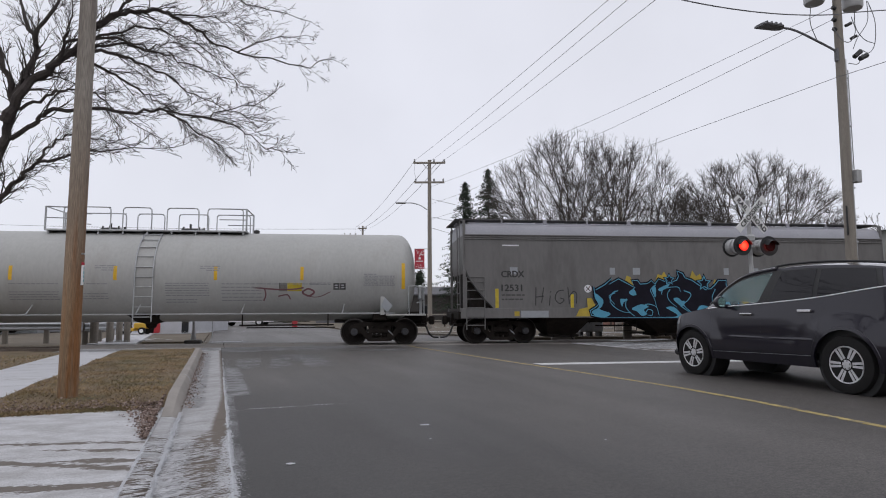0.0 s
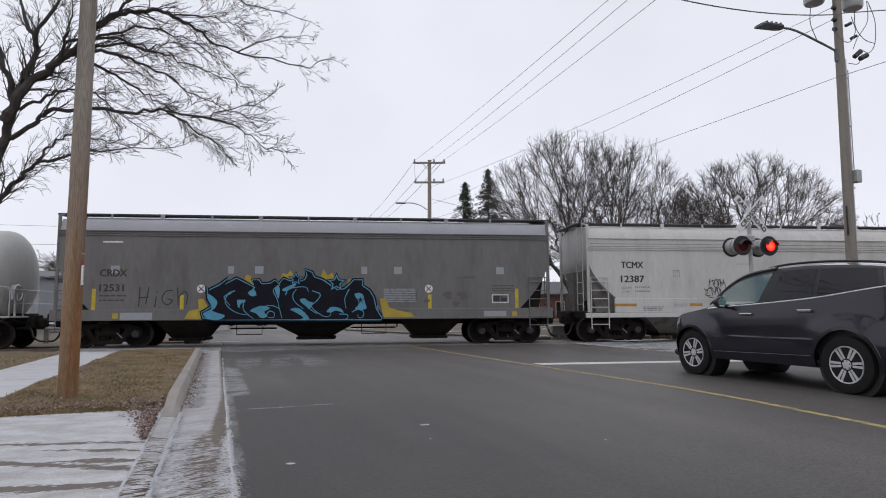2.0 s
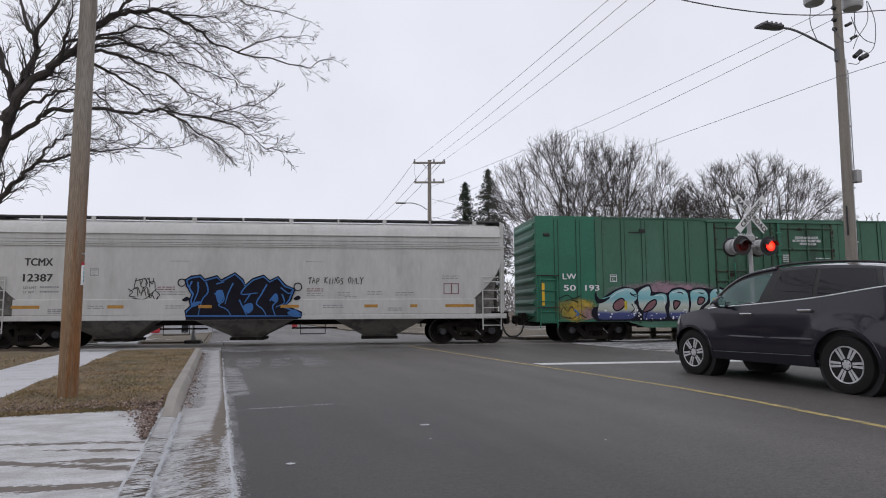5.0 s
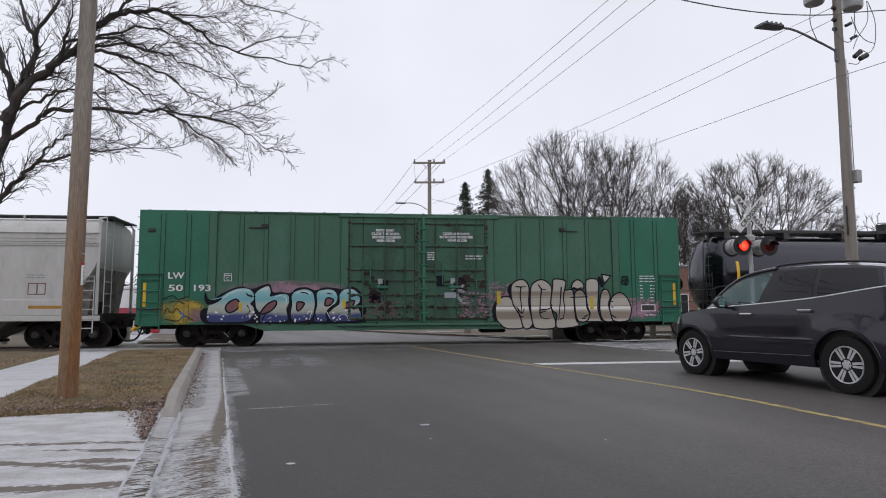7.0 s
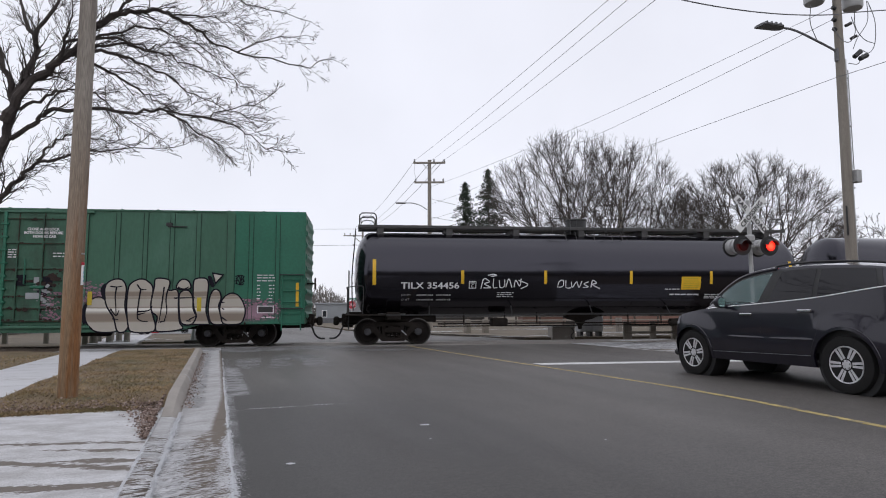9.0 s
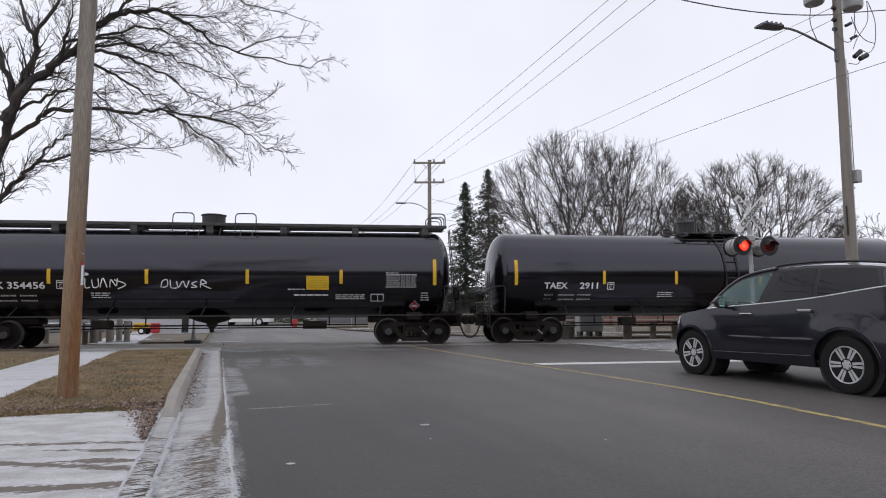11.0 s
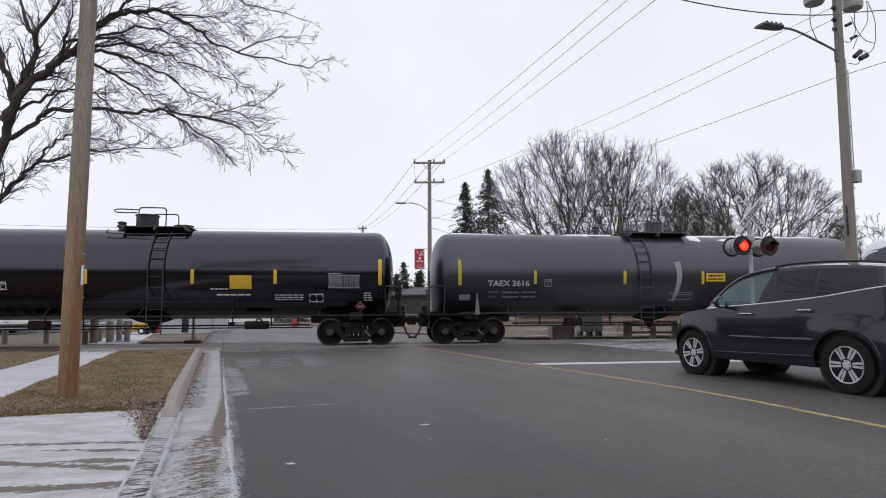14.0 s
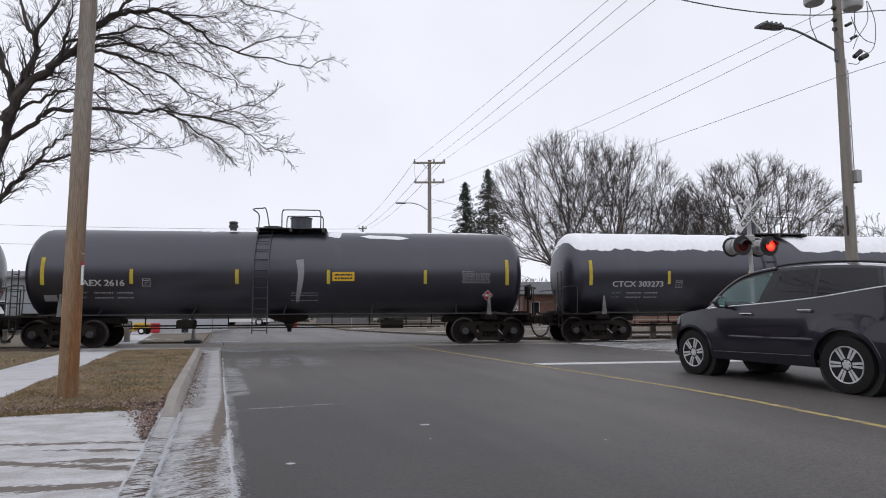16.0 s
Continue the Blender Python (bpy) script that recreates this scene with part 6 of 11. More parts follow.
# 2 and 3: covered hoppers
def hopper_car(s, half, top, label, paint, roof, trucks, slope, outlets, under, chord):
    car = thing("covered_hopper", label, "hopper car", group="freight cars")
    CARS.append((car, s))
    (ex, ez), (bx, bz) = slope
    eave = chord[1]
    w = 1.56
    g = Geo()
    outline = [(-ex, eave), (-ex, ez)]
    arc = [(-ex + (ex - bx) * t ** 1.6 * 1.0, ez + (bz - ez) * t) for t in np.linspace(0, 1, 8)[1:]]
    outline += arc + [(-x, z) for x, z in arc[::-1]] + [(ex, ez), (ex, eave)]
    g.prism(outline, -w, w)
    part("body", g, paint, car)
    g = Geo()
    sect = [(-w, eave), (-w + 0.04, eave + 0.16), (-w + 0.22, top - 0.24), (-0.85, top - 0.13), (-0.35, top - 0.1), (0.35, top - 0.1), (0.85, top - 0.13), (w - 0.22, top - 0.24), (w - 0.04, eave + 0.16), (w, eave)]
    g.loft([[(x, y, z) for y, z in sect] for x in (-ex, -ex / 2, 0, ex / 2, ex)], closed=True)
    part("roof", g, roof, car)
    for y in (-w, w):
        for z0, z1, d in ((chord[0], chord[0] + 0.03, 0.035), (chord[0] + 0.07, chord[0] + 0.10, 0.03), (eave - 0.035, eave, 0.045)):
            g = Geo().rbox(-ex, ex, min(y, y + math.copysign(d, y)), max(y, y + math.copysign(d, y)), z0, z1, 0.006)
            part("top_chord", g, paint, car)
    # hatches and roof walk
    g = Geo()
    g.rbox(-ex - 0.1, ex + 0.1, -0.32, 0.32, top - 0.12, top - 0.02, 0.02)
    part("hatch_cover", g, roof, car)
    g = Geo()
    for y0, y1 in ((-1.12, -0.62), (0.62, 1.12)):
        g.rbox(-ex - 0.28, ex + 0.28, y0, y1, top - 0.055, top, 0.01)
    for x in (-ex - 0.28, ex - 0.32):
        g.rbox(x, x + 0.6, -1.12, 1.12, top - 0.05, top - 0.01, 0.01)
    part("roof_walk", g, M_GRATING, car)
    k = 0
    x = -ex + 1.45
    while x < ex - 0.5:
        wd = 0.03 if k % 2 == 0 else 0.07
        for y in (-1, 1):
            g = Geo()
            g.rbox(x - wd, x + wd, min(y * 1.0, y * (w - 0.08)), max(y * 1.0, y * (w - 0.08)), eave + 0.12 if k % 2 else eave + 0.2, eave + 0.15 if k % 2 else eave + 0.23, 0.005)
            g.rbox(x - wd, x + wd, min(y * 1.13, y * 1.17), max(y * 1.13, y * 1.17), eave + 0.14, top - 0.02, 0.005)
            part("roof_walk_bracket", g, roof, car)
        x += 1.62
        k += 1
    # sills, slope sheets, bulkheads
    L = half
    for y0, y1 in ((-w - 0.05, -w + 0.06), (w - 0.06, w + 0.05)):
        part("side_sill", Geo().rbox(-L, L, y0, y1, 0.91, 1.27 if paint is M_HOPGREY else 1.08, 0.012), paint, car)
    if paint is not M_HOPGREY:
        part("sill_band", Geo().rbox(-L + 1.1, L - 1.1, -w - 0.03, -w + 0.06, 1.085, 1.60, 0.012), paint, car)
    g = Geo()
    g.rbox(-L + 0.1, L - 0.1, -0.3, 0.3, 0.72, 1.15, 0.03)
    for sg in (-1, 1):
        g.rbox(sg * L - 0.08, sg * L + 0.08, -w, w, 0.88, 1.15, 0.02)
        g.rbox(sg * trucks - 0.2, sg * trucks + 0.2, -1.4, 1.4, 0.80, 1.12, 0.03)
    part("centre_sill", g, M_UNDER, car)
    for sg in (-1, 1):
        g = Geo()
        # slope sheets coloured darker than the body, for the shade beneath them
        pts = [(sg * (ex - 0.04), ez - 0.02), (sg * (bx + 0.02), bz + 0.1), (sg * (bx + 0.02), 1.1), (sg * (bx + 0.75), 1.1)]
        g.prism(pts, -w + 0.25, w - 0.25)
        part("slope_bulkhead", g, M_HOPSLOPE if paint is not M_HOPGREY else M_UNDER, car)
        if paint is not M_HOPGREY:
            # added plate that fills the end opening with the dark of its shade
            g = Geo()
            g.prism([(sg * (ex - 0.06), ez - 0.05), (sg * (bx + 0.04), 1.5), (sg * (bx + 0.75), 1.1), (sg * (L - 0.25), 1.1), (sg * (L - 0.25), 2.2)], 0.30, 0.36)
            part("end_web", g, M_HOPSLOPE, car)
        for y in (-w + 0.03, w - 0.03):
            g = Geo()
            g.rbox(sg * (L - 0.14) - 0.05, sg * (L - 0.14) + 0.05, y - 0.03, y + 0.03, 1.1, top - 0.12, 0.01)
            g.tube([(sg * (L - 0.14), y, top - 0.14), (sg * (L - 0.1), y * 0.75, top - 0.06)], 0.03, 6)
            part("end_post", g, paint, car)
        a, b = sorted((sg * (L - 0.2), sg * (L - 0.85)))
        ladder(car, a, b, 0.52, 2.35, -w - 0.06, 6, paint, r=0.02)
        ladder(car, a, b, 2.35, 2.36, -w - 0.06, 1, paint, name="grab_iron")
        g = Geo()
        xx = sg * (L - 0.02)
        for y in (-1.3, -0.7):
            g.tube([(xx, y, 1.1), (xx, y, top - 0.1)], 0.018, 6)
        for z in np.arange(1.4, top - 0.2, 0.4):
            g.tube([(xx, -1.3, z), (xx, -0.7, z)], 0.015, 6)
        part("end_ladder", g, paint, car)
        g = Geo()
        g.rbox(min(sg * (L - 0.9), sg * (L - 0.25)), max(sg * (L - 0.9), sg * (L - 0.25)), -1.0, 0.9, 1.1, 1.16, 0.01)
        g.rbox(sg * (L - 0.55) - 0.2, sg * (L - 0.55) + 0.2, -0.9, -0.4, 1.15, 1.55, 0.04)
        part("end_platform", g, M_UNDER, car)
        coupling(car, sg * L, sg)
        truck(car, sg * trucks)
    # discharge hoppers
    for x, tw, bw in outlets:
        g = Geo()
        rings = []
        for z, hw, hy in ((1.12, tw / 2 + 0.12, 1.45), (0.92, tw / 2, 1.35), (0.36, bw / 2 + 0.08, 0.55), (0.28, bw / 2, 0.5)):
            rings.append([(x - hw, -hy, z), (x + hw, -hy, z), (x + hw, hy, z), (x - hw, hy, z)])
        g.loft(rings)
        part("discharge_hopper", g, under, car)
        g = Geo()
        g.rbox(x - bw / 2 - 0.1, x + bw / 2 + 0.1, -0.62, 0.62, 0.20, 0.30, 0.02)
        for e in (-0.35, 0.35):
            g.cyl((x + e, -0.78, 0.25), (x + e, -0.55, 0.25), 0.05, n=8)
        part("outlet_gate", g, M_UNDER, car)
    for a, b in zip(outlets[:-1], outlets[1:]):
        x = (a[0] + b[0]) / 2
        g = Geo()
        g.tube([(x - 0.42, -1.2, 0.92), (x - 0.42, -1.2, 0.42), (x + 0.42, -1.2, 0.42), (x + 0.42, -1.2, 0.92)], 0.018, 6)
        g.tube([(x - 0.8, -0.3, 0.6), (x + 0.8, -0.3, 0.6)], 0.03, 6)
        part("crossover_step", g, M_UNDER, car)
    return car, Side(car, lambda x, z: -w)


car, side = hopper_car(12.55, 8.35, 4.5, "dirty grey covered hopper with large black and blue graffiti", M_HOPGREY, M_HOPROOF, 6.78,
                       ((8.2, 2.85), (7.15, 1.25)), [(-4.35, 1.75, 1.0), (0.0, 3.3, 1.15), (4.05, 2.2, 1.1)], M_UNDER, (3.70, 3.88))
O = 12.55
side.text("CRDX", 5.67 - O, 2.36, 0.225, 0.82, M_LETTER, 0.011)
side.text("12531", 5.67 - O, 1.87, 0.225, 0.74, M_LETTER, 0.010)
side.lines(5.67 - O, 6.5 - O, [1.70, 1.55], 0.05, M_LETTERD, 3)
for x in (6.12, 9.79, 10.71, 14.23, 15.39, 19.01):
    wd = 0.10 if x in (9.79, 14.23) else 0.14
    side.rect("paint_patch", x - O - wd, x - O + wd, 2.46, 2.71, M_PATCH, rows=1)
side.rect("paint_patch", 5.71 - O, 6.33 - O, 3.47, 3.52, M_LETTERW, rows=1)
for x in (8.85, 16.46):
    v = [(x - O, 1.95)] + [(x - O + 0.14 * math.cos(t), 1.95 + 0.14 * math.sin(t)) for t in np.linspace(0, 2 * math.pi, 25)[:-1]]
    side.put("round_decal", v, [(0, k, k % 24 + 1) for k in range(1, 25)], M_LETTERW)
    side.stroke("decal_cross", [(x - O - 0.08, 1.87), (x - O + 0.08, 2.03)], 0.03, M_SPRAYRED, 0.008, steps=1)
    side.stroke("decal_cross", [(x - O - 0.08, 2.03), (x - O + 0.08, 1.87)], 0.03, M_LETTER, 0.009, steps=1)
for x, z0, z1 in ((5.50, 1.25, 1.95), (8.25, 1.25, 1.75), (16.5, 1.25, 1.75), (19.6, 1.25, 1.95)):
    side.rect("faded_yellow_strip", x - O - 0.06, x - O + 0.06, z0, z1, M_YELLOWOLD, rows=1)
side.lines(14.9 - O, 16.0 - O, [1.5, 1.56, 1.62, 1.68, 1.74, 1.8, 1.86, 1.92], 0.03, M_PATCH, 5, 0.3)
side.ring("capacity_stencil", 18.7 - O, 19.3 - O, 1.45, 1.75, 0.03, M_LETTERW)
side.rect("capacity_panel", 18.76 - O, 18.98 - O, 1.52, 1.72, M_LETTER, rows=1)
side.rect("capacity_panel", 19.02 - O, 19.24 - O, 1.52, 1.72, M_LETTER, rows=1)
side.lines(18.7 - O, 19.5 - O, [1.86, 1.95, 2.04], 0.03, M_LETTERD, 6)
sill = Side(car, lambda x, z: -1.615)
sill.rect("paint_patch", 6.35 - O, 7.35 - O, 0.93, 1.17, M_PATCH, rows=1)
sill.rect("paint_patch", 18.4 - O, 19.2 - O, 0.98, 1.17, M_PATCH, rows=1)
for x in (6.2, 19.5):
    sill.rect("yellow_square", x - O - 0.09, x - O + 0.09, 0.98, 1.15, M_SPRAYYELLOW, rows=1)


def strokes(side, name, w, mat, lift, lines, ox, oz=0.0, steps=6, taper=1.0):
    for pts in lines:
        side.stroke(name, [(x + ox, z + oz) for x, z in pts], w, mat, lift, taper, steps)


GLYPHS = {"T": "0,9 10,10;5,9 4,0", "A": "0,0 4,10 8,0;2,4 7,5", "P": "1,0 2,10 8,9 7,5 2,5", "K": "1,0 2,10;9,10 2,5 9,0", "I": "4,0 5,10", "N": "0,0 1,10 8,0 9,10", "G": "9,8 4,10 0,5 4,0 9,2 8,5 5,5", "S": "9,9 3,9 1,7 8,4 7,1 0,0", "O": "5,10 0,6 3,0 8,3 8,9 5,10", "L": "2,10 1,0 8,0", "Y": "0,10 5,5 10,10;5,5 3,-2"}


def spray_word(side, word, x, z, size, step, w, mat, lift=0.007):
    """Quick hand-sprayed capitals."""
    for k, c in enumerate(word):
        for line in GLYPHS.get(c, "").split(";"):
            if line:
                pts = [tuple(float(q) for q in p.split(",")) for p in line.split()]
                side.stroke("spray_tag", [(x + k * step + a * 0.1 * step * 0.85, z + b * 0.1 * size + 0.02 * math.sin(k * 2.1)) for a, b in pts], w, mat, lift, 1.0, 1)


# hand-sprayed word
strokes(side, "spray_letters", 0.035, M_LETTER, 0.007, [[(6.9, 1.35), (6.92, 2.0)], [(7.12, 1.45), (7.2, 2.0)], [(6.9, 1.65), (7.2, 1.68)], [(7.4, 1.35), (7.44, 1.7)], [(7.45, 1.82), (7.47, 1.86)],
        [(7.95, 1.9), (7.72, 1.85), (7.62, 1.6), (7.78, 1.42), (7.95, 1.55), (7.8, 1.62)], [(8.1, 2.0), (8.14, 1.4)], [(8.13, 1.65), (8.3, 1.85), (8.42, 1.75), (8.4, 1.42)]], -O)
# the big piece: angular black letters with blue edges
def haze(side, x0, x1, z0, z1, mat, lift=0.002, name="overspray"):
    side.rect(name, x0, x1, z0, z1, mat, lift, rows=3)


def spray_patch(*pts):
    side.blob("yellow_overspray", [(x - O, z) for x, z in pts], M_SPRAYYELLOW, 0.056, 1)


spray_patch((8.35, 0.96), (9.1, 0.96), (9.12, 1.3), (8.95, 1.62), (8.78, 1.6), (8.8, 1.28), (8.5, 1.22))
spray_patch((14.75, 1.6), (14.95, 1.62), (15.1, 1.3), (15.4, 1.2), (15.85, 1.12), (15.95, 0.97), (14.9, 0.97))
spray_patch((10.15, 2.0), (10.3, 2.42), (10.45, 2.38), (10.6, 2.0))
spray_patch((11.35, 2.1), (11.5, 2.48), (11.65, 2.44), (11.75, 2.58), (11.95, 2.2))
spray_patch((12.7, 2.2), (12.85, 2.62), (13.0, 2.4), (13.15, 2.5), (13.3, 2.1))
spray_patch((13.6, 2.0), (13.72, 2.3), (13.95, 2.1))
rnd = random.Random(31)
for x, z, w, h in ((15.85, 1.66, 0.34, 0.22), (17.1, 1.68, 0.28, 0.22), (17.7, 1.66, 0.28, 0.24), (17.45, 1.42, 0.16, 0.12), (17.85, 2.35, 0.5, 0.05), (16.4, 1.52, 0.14, 0.10), (19.2, 1.7, 0.2, 0.12)):
    for k in range(7):
        cx, cz = x - O + rnd.uniform(-0.5, 0.5) * w, z + rnd.uniform(-0.5, 0.5) * h
        side.put("overpaint_patch", [(cx + w * 0.5 * rnd.uniform(0.5, 1.1) * math.cos(t), cz + h * 0.45 * rnd.uniform(0.5, 1.1) * math.sin(t)) for t in np.linspace(0.4, 6.6, 8)[:-1]], [tuple(range(7))], M_OVERPAINT, 0.004 + 0.0003 * k)
PIECE = [(9.03, 2.03), (9.12, 1.93), (9.46, 2.11), (9.74, 2.34), (9.63, 2.13), (9.99, 2.32), (10.25, 2.19), (10.58, 2.01), (10.48, 2.26), (10.73, 2.26), (10.81, 2.13), (11.08, 2.15), (11.25, 2.26), (11.37, 2.13), (11.52, 2.32), (11.76, 2.23), (11.93, 2.44), (12.05, 2.21), (12.21, 2.27), (12.28, 2.40), (12.24, 2.62), (12.48, 2.52), (12.56, 2.36), (12.83, 2.27), (13.07, 2.11), (13.33, 1.93), (13.56, 1.97), (13.72, 2.11), (13.86, 2.27), (14.18, 2.27), (14.18, 2.07), (14.42, 1.91), (14.58, 1.66), (14.66, 1.28), (14.85, 0.97), (14.83, 0.87), (9.29, 0.91), (8.93, 0.98), (8.87, 1.17), (9.11, 1.31), (9.20, 1.40), (9.07, 1.63)]
PIECE = [(x - O, z) for x, z in PIECE]
side.blob("graffiti_halo", PIECE, M_SPRAYBLACK, 0.0585, 1, 0.05)
side.blob("graffiti_outline", PIECE, M_CYAN, 0.061, 1, 0.0)
side.blob("graffiti_fill", PIECE, M_SPRAYBLACK, 0.063, 1, -0.034)
side.rect("graffiti_foot", min(p[0] for p in PIECE) + 0.45, max(p[0] for p in PIECE) - 0.10, 0.92, 1.0, M_SPRAYBLACK, 0.0645, rows=1)
for pts in (
    [(9.07, 1.76), (9.20, 1.72), (9.39, 1.53), (9.32, 1.30), (9.23, 1.23), (9.40, 1.15), (9.64, 1.07), (9.55, 0.96), (9.29, 0.91), (9.02, 1.02), (8.95, 1.14), (9.21, 1.29), (9.15, 1.50)],
    [(10.45, 1.22), (10.80, 1.38), (11.10, 1.30), (10.91, 1.18), (11.03, 1.03), (10.82, 0.97), (10.65, 1.13)],
    [(10.03, 1.57), (10.32, 1.55), (10.15, 1.45), (10.09, 1.30)],
    [(12.07, 1.58), (12.24, 1.62), (12.38, 1.51), (12.50, 1.49), (12.42, 1.29), (12.19, 1.43)],
    [(11.76, 1.26), (12.05, 1.29), (12.32, 1.06), (12.38, 0.90), (12.05, 0.91), (12.21, 0.98), (11.93, 1.16)],
    [(12.97, 1.17), (13.13, 1.33), (13.42, 1.29), (13.54, 1.13), (13.30, 1.21), (13.13, 1.15)],
    [(13.90, 1.76), (14.16, 1.78), (14.26, 1.48), (14.30, 1.26), (13.92, 1.25), (14.06, 1.46)],
    [(11.49, 1.93), (11.76, 2.07), (11.95, 2.15), (11.87, 2.01), (11.60, 1.86)],
    [(11.25, 1.91), (11.33, 2.07), (11.41, 1.93), (11.37, 1.62)],
    [(10.37, 1.82), (10.56, 1.93), (10.64, 1.74), (10.49, 1.70)]):
    side.blob("graffiti_patch", [(x - O, z) for x, z in pts], M_CYAN, 0.066, 3)
strokes(side, "graffiti_line", 0.036, M_CYAN, 0.068, [
    [(9.95, 1.88), (9.73, 1.78), (9.65, 1.49), (9.85, 1.25), (10.15, 1.11), (10.42, 1.09)],
    [(10.60, 2.01), (10.45, 1.80), (10.66, 1.74)],
    [(10.26, 1.59), (10.23, 1.30), (10.38, 1.09), (10.57, 0.95)],
    [(10.80, 1.28), (11.08, 1.39), (11.39, 1.28), (11.49, 0.97)],
    [(10.99, 1.09), (11.09, 1.20), (11.24, 1.14), (11.22, 0.99), (11.05, 0.99)],
    [(11.41, 2.09), (11.20, 1.90), (11.33, 1.59), (11.41, 1.26)],
    [(11.60, 1.74), (11.72, 1.95), (12.24, 2.01), (12.36, 1.84)],
    [(12.48, 1.88), (12.75, 1.76), (12.64, 1.54), (12.46, 1.37), (12.66, 1.15), (12.93, 1.00), (13.11, 1.07), (13.07, 1.27)],
    [(12.34, 1.31), (12.66, 1.10)],
    [(13.40, 1.09), (13.66, 1.07), (13.66, 0.94), (13.44, 0.90)],
    [(13.82, 1.15), (14.02, 1.25), (14.21, 1.17), (14.19, 0.99), (14.05, 0.97), (14.02, 1.07)],
    [(14.68, 1.38), (14.73, 1.12), (14.87, 0.97)],
    [(9.84, 1.80), (9.61, 1.67), (9.81, 1.38)],
    [(11.95, 1.93), (11.84, 1.74), (11.91, 1.51), (12.19, 1.27)],
    [(13.72, 1.93), (13.58, 1.62), (13.62, 1.27)]], -O, 0, 5, 0.55)
for x, z, r in ((13.29, 2.15, 0.30), (14.10, 1.56, 0.12), (11.93, 2.28, 0.22)):
    for rr, mat, lift in ((r * 1.22, M_SPRAYBLACK, 0.069), (r, M_CYAN, 0.071), (r * 0.70, M_SPRAYBLACK, 0.073)):
        v = [(x - O + rr * (1 if k % 2 == 0 else 0.48) * math.sin(math.pi * k / 5), z + rr * (1 if k % 2 == 0 else 0.48) * math.cos(math.pi * k / 5)) for k in range(10)]
        side.put("graffiti_star", v, [tuple(range(10))], mat, lift)

O = 30.75
car, side = hopper_car(O, 8.62, 4.42, "pale grey covered hopper with black and blue graffiti", M_HOPWHITE, M_HOPWHITE, 7.32,
                       ((8.45, 2.9), (7.38, 1.55)), [(-4.76, 3.0, 1.1), (-0.4, 3.25, 0.95), (4.2, 3.2, 1.1)], M_HOPSLOPE, (3.36, 3.80))
side.text("TCMX", 23.52 - O, 2.70, 0.235, 0.84, M_LETTER, 0.012)
side.text("12387", 23.5 - O, 2.19, 0.235, 0.88, M_LETTER, 0.012)
for word, z in (("LD LMT", 1.95), ("LT WT", 1.80)):
    side.text(word, 23.52 - O, z, 0.075, 0.065 * len(word), M_LETTERG, 0.004)
side.lines(24.02 - O, 24.58 - O, [1.98, 1.83], 0.055, M_LETTERG, 3, 0.06, 0.02)
cone_mark(side, 25.64 - O, 2.5, M_LETTERG)
for z in (3.48, 3.58):
    side.rect("body_seam", -8.4, 8.4, z, z + 0.015, M_HOPSLOPE, 0.01, rows=1)
sill = Side(car, lambda x, z: -1.59)
for x0, x1 in ((23.2, 24.05), (26.10, 26.60), (34.40, 34.85), (31.7, 32.2), (35.97, 36.22), (37.2, 38.2)):
    sill.rect("reflective_strip", x0 - O, x1 - O, 1.31, 1.41, M_ORANGETAPE, rows=1)
for x0, x1, z in ((24.3, 25.0, 1.15), (25.5, 26.0, 1.3), (27.9, 28.5, 1.3), (33, 33.7, 1.3), (35.2, 35.7, 1.2), (24.3, 25.1, 1.2)):
    sill.lines(x0 - O, x1 - O, [z, z + 0.07], 0.03, M_LETTERG, 8)
for x0, x1, z in ((33.5, 33.93, 1.72), (33.72, 34.19, 1.58), (34.5, 35.0, 1.75), (35.46, 36.1, 1.72), (37.08, 37.68, 2.30), (28.0, 28.5, 1.75)):
    side.lines(x0 - O, x1 - O, [z, z + 0.08], 0.03, M_LETTERG, 4)
for x0, x1 in ((28.0, 28.6), (32.4, 33.0)):
    side.rect("reporting_line", x0 - O, x1 - O, 2.86, 2.88, M_LETTERG, rows=1)
side.ring("capacity_stencil", 37.14 - O, 37.68 - O, 1.76, 2.14, 0.03, M_SPRAYRED)
side.rect("capacity_bar", 37.40 - O, 37.44 - O, 1.79, 2.11, M_SPRAYRED, rows=1)
for x0, z in ((32.45, 1.86), (27.62, 1.92)):
    side.lines(x0 - O, x0 + 0.55 - O, [z, z + 0.07], 0.03, M_SPRAYRED, 6)
    side.lines(x0 - O, x0 + 0.55 - O, [z - 0.08, z - 0.16], 0.025, M_LETTERG, 7)
PIECE = [(28.53, 2.24), (28.70, 2.34), (28.98, 2.38), (29.12, 2.24), (29.51, 2.36), (29.66, 2.22), (30.09, 2.46), (30.34, 2.24), (30.44, 2.05), (30.67, 2.26), (31.02, 2.38), (31.23, 2.20), (31.49, 2.34), (31.74, 2.05), (32.04, 1.93), (31.90, 1.56), (31.71, 1.34), (32.01, 1.25), (32.29, 1.13), (32.29, 1.00), (28.56, 1.03), (28.55, 1.21), (28.72, 1.37), (28.68, 1.57), (28.75, 1.77), (28.57, 2.05)]
PIECE = [(x - O, z) for x, z in PIECE]
side.blob("graffiti_halo", PIECE, M_SPRAYBLACK, 0.0535, 1, 0.05)
side.blob("graffiti_outline", PIECE, M_BLUE, 0.0555, 1, 0.0)
side.blob("graffiti_fill", PIECE, M_SPRAYBLACK, 0.0575, 1, -0.05)
side.rect("graffiti_foot", min(p[0] for p in PIECE) + 0.03, max(p[0] for p in PIECE) - 0.10, 0.92, 1.02, M_SPRAYBLACK, 0.0585, rows=1)
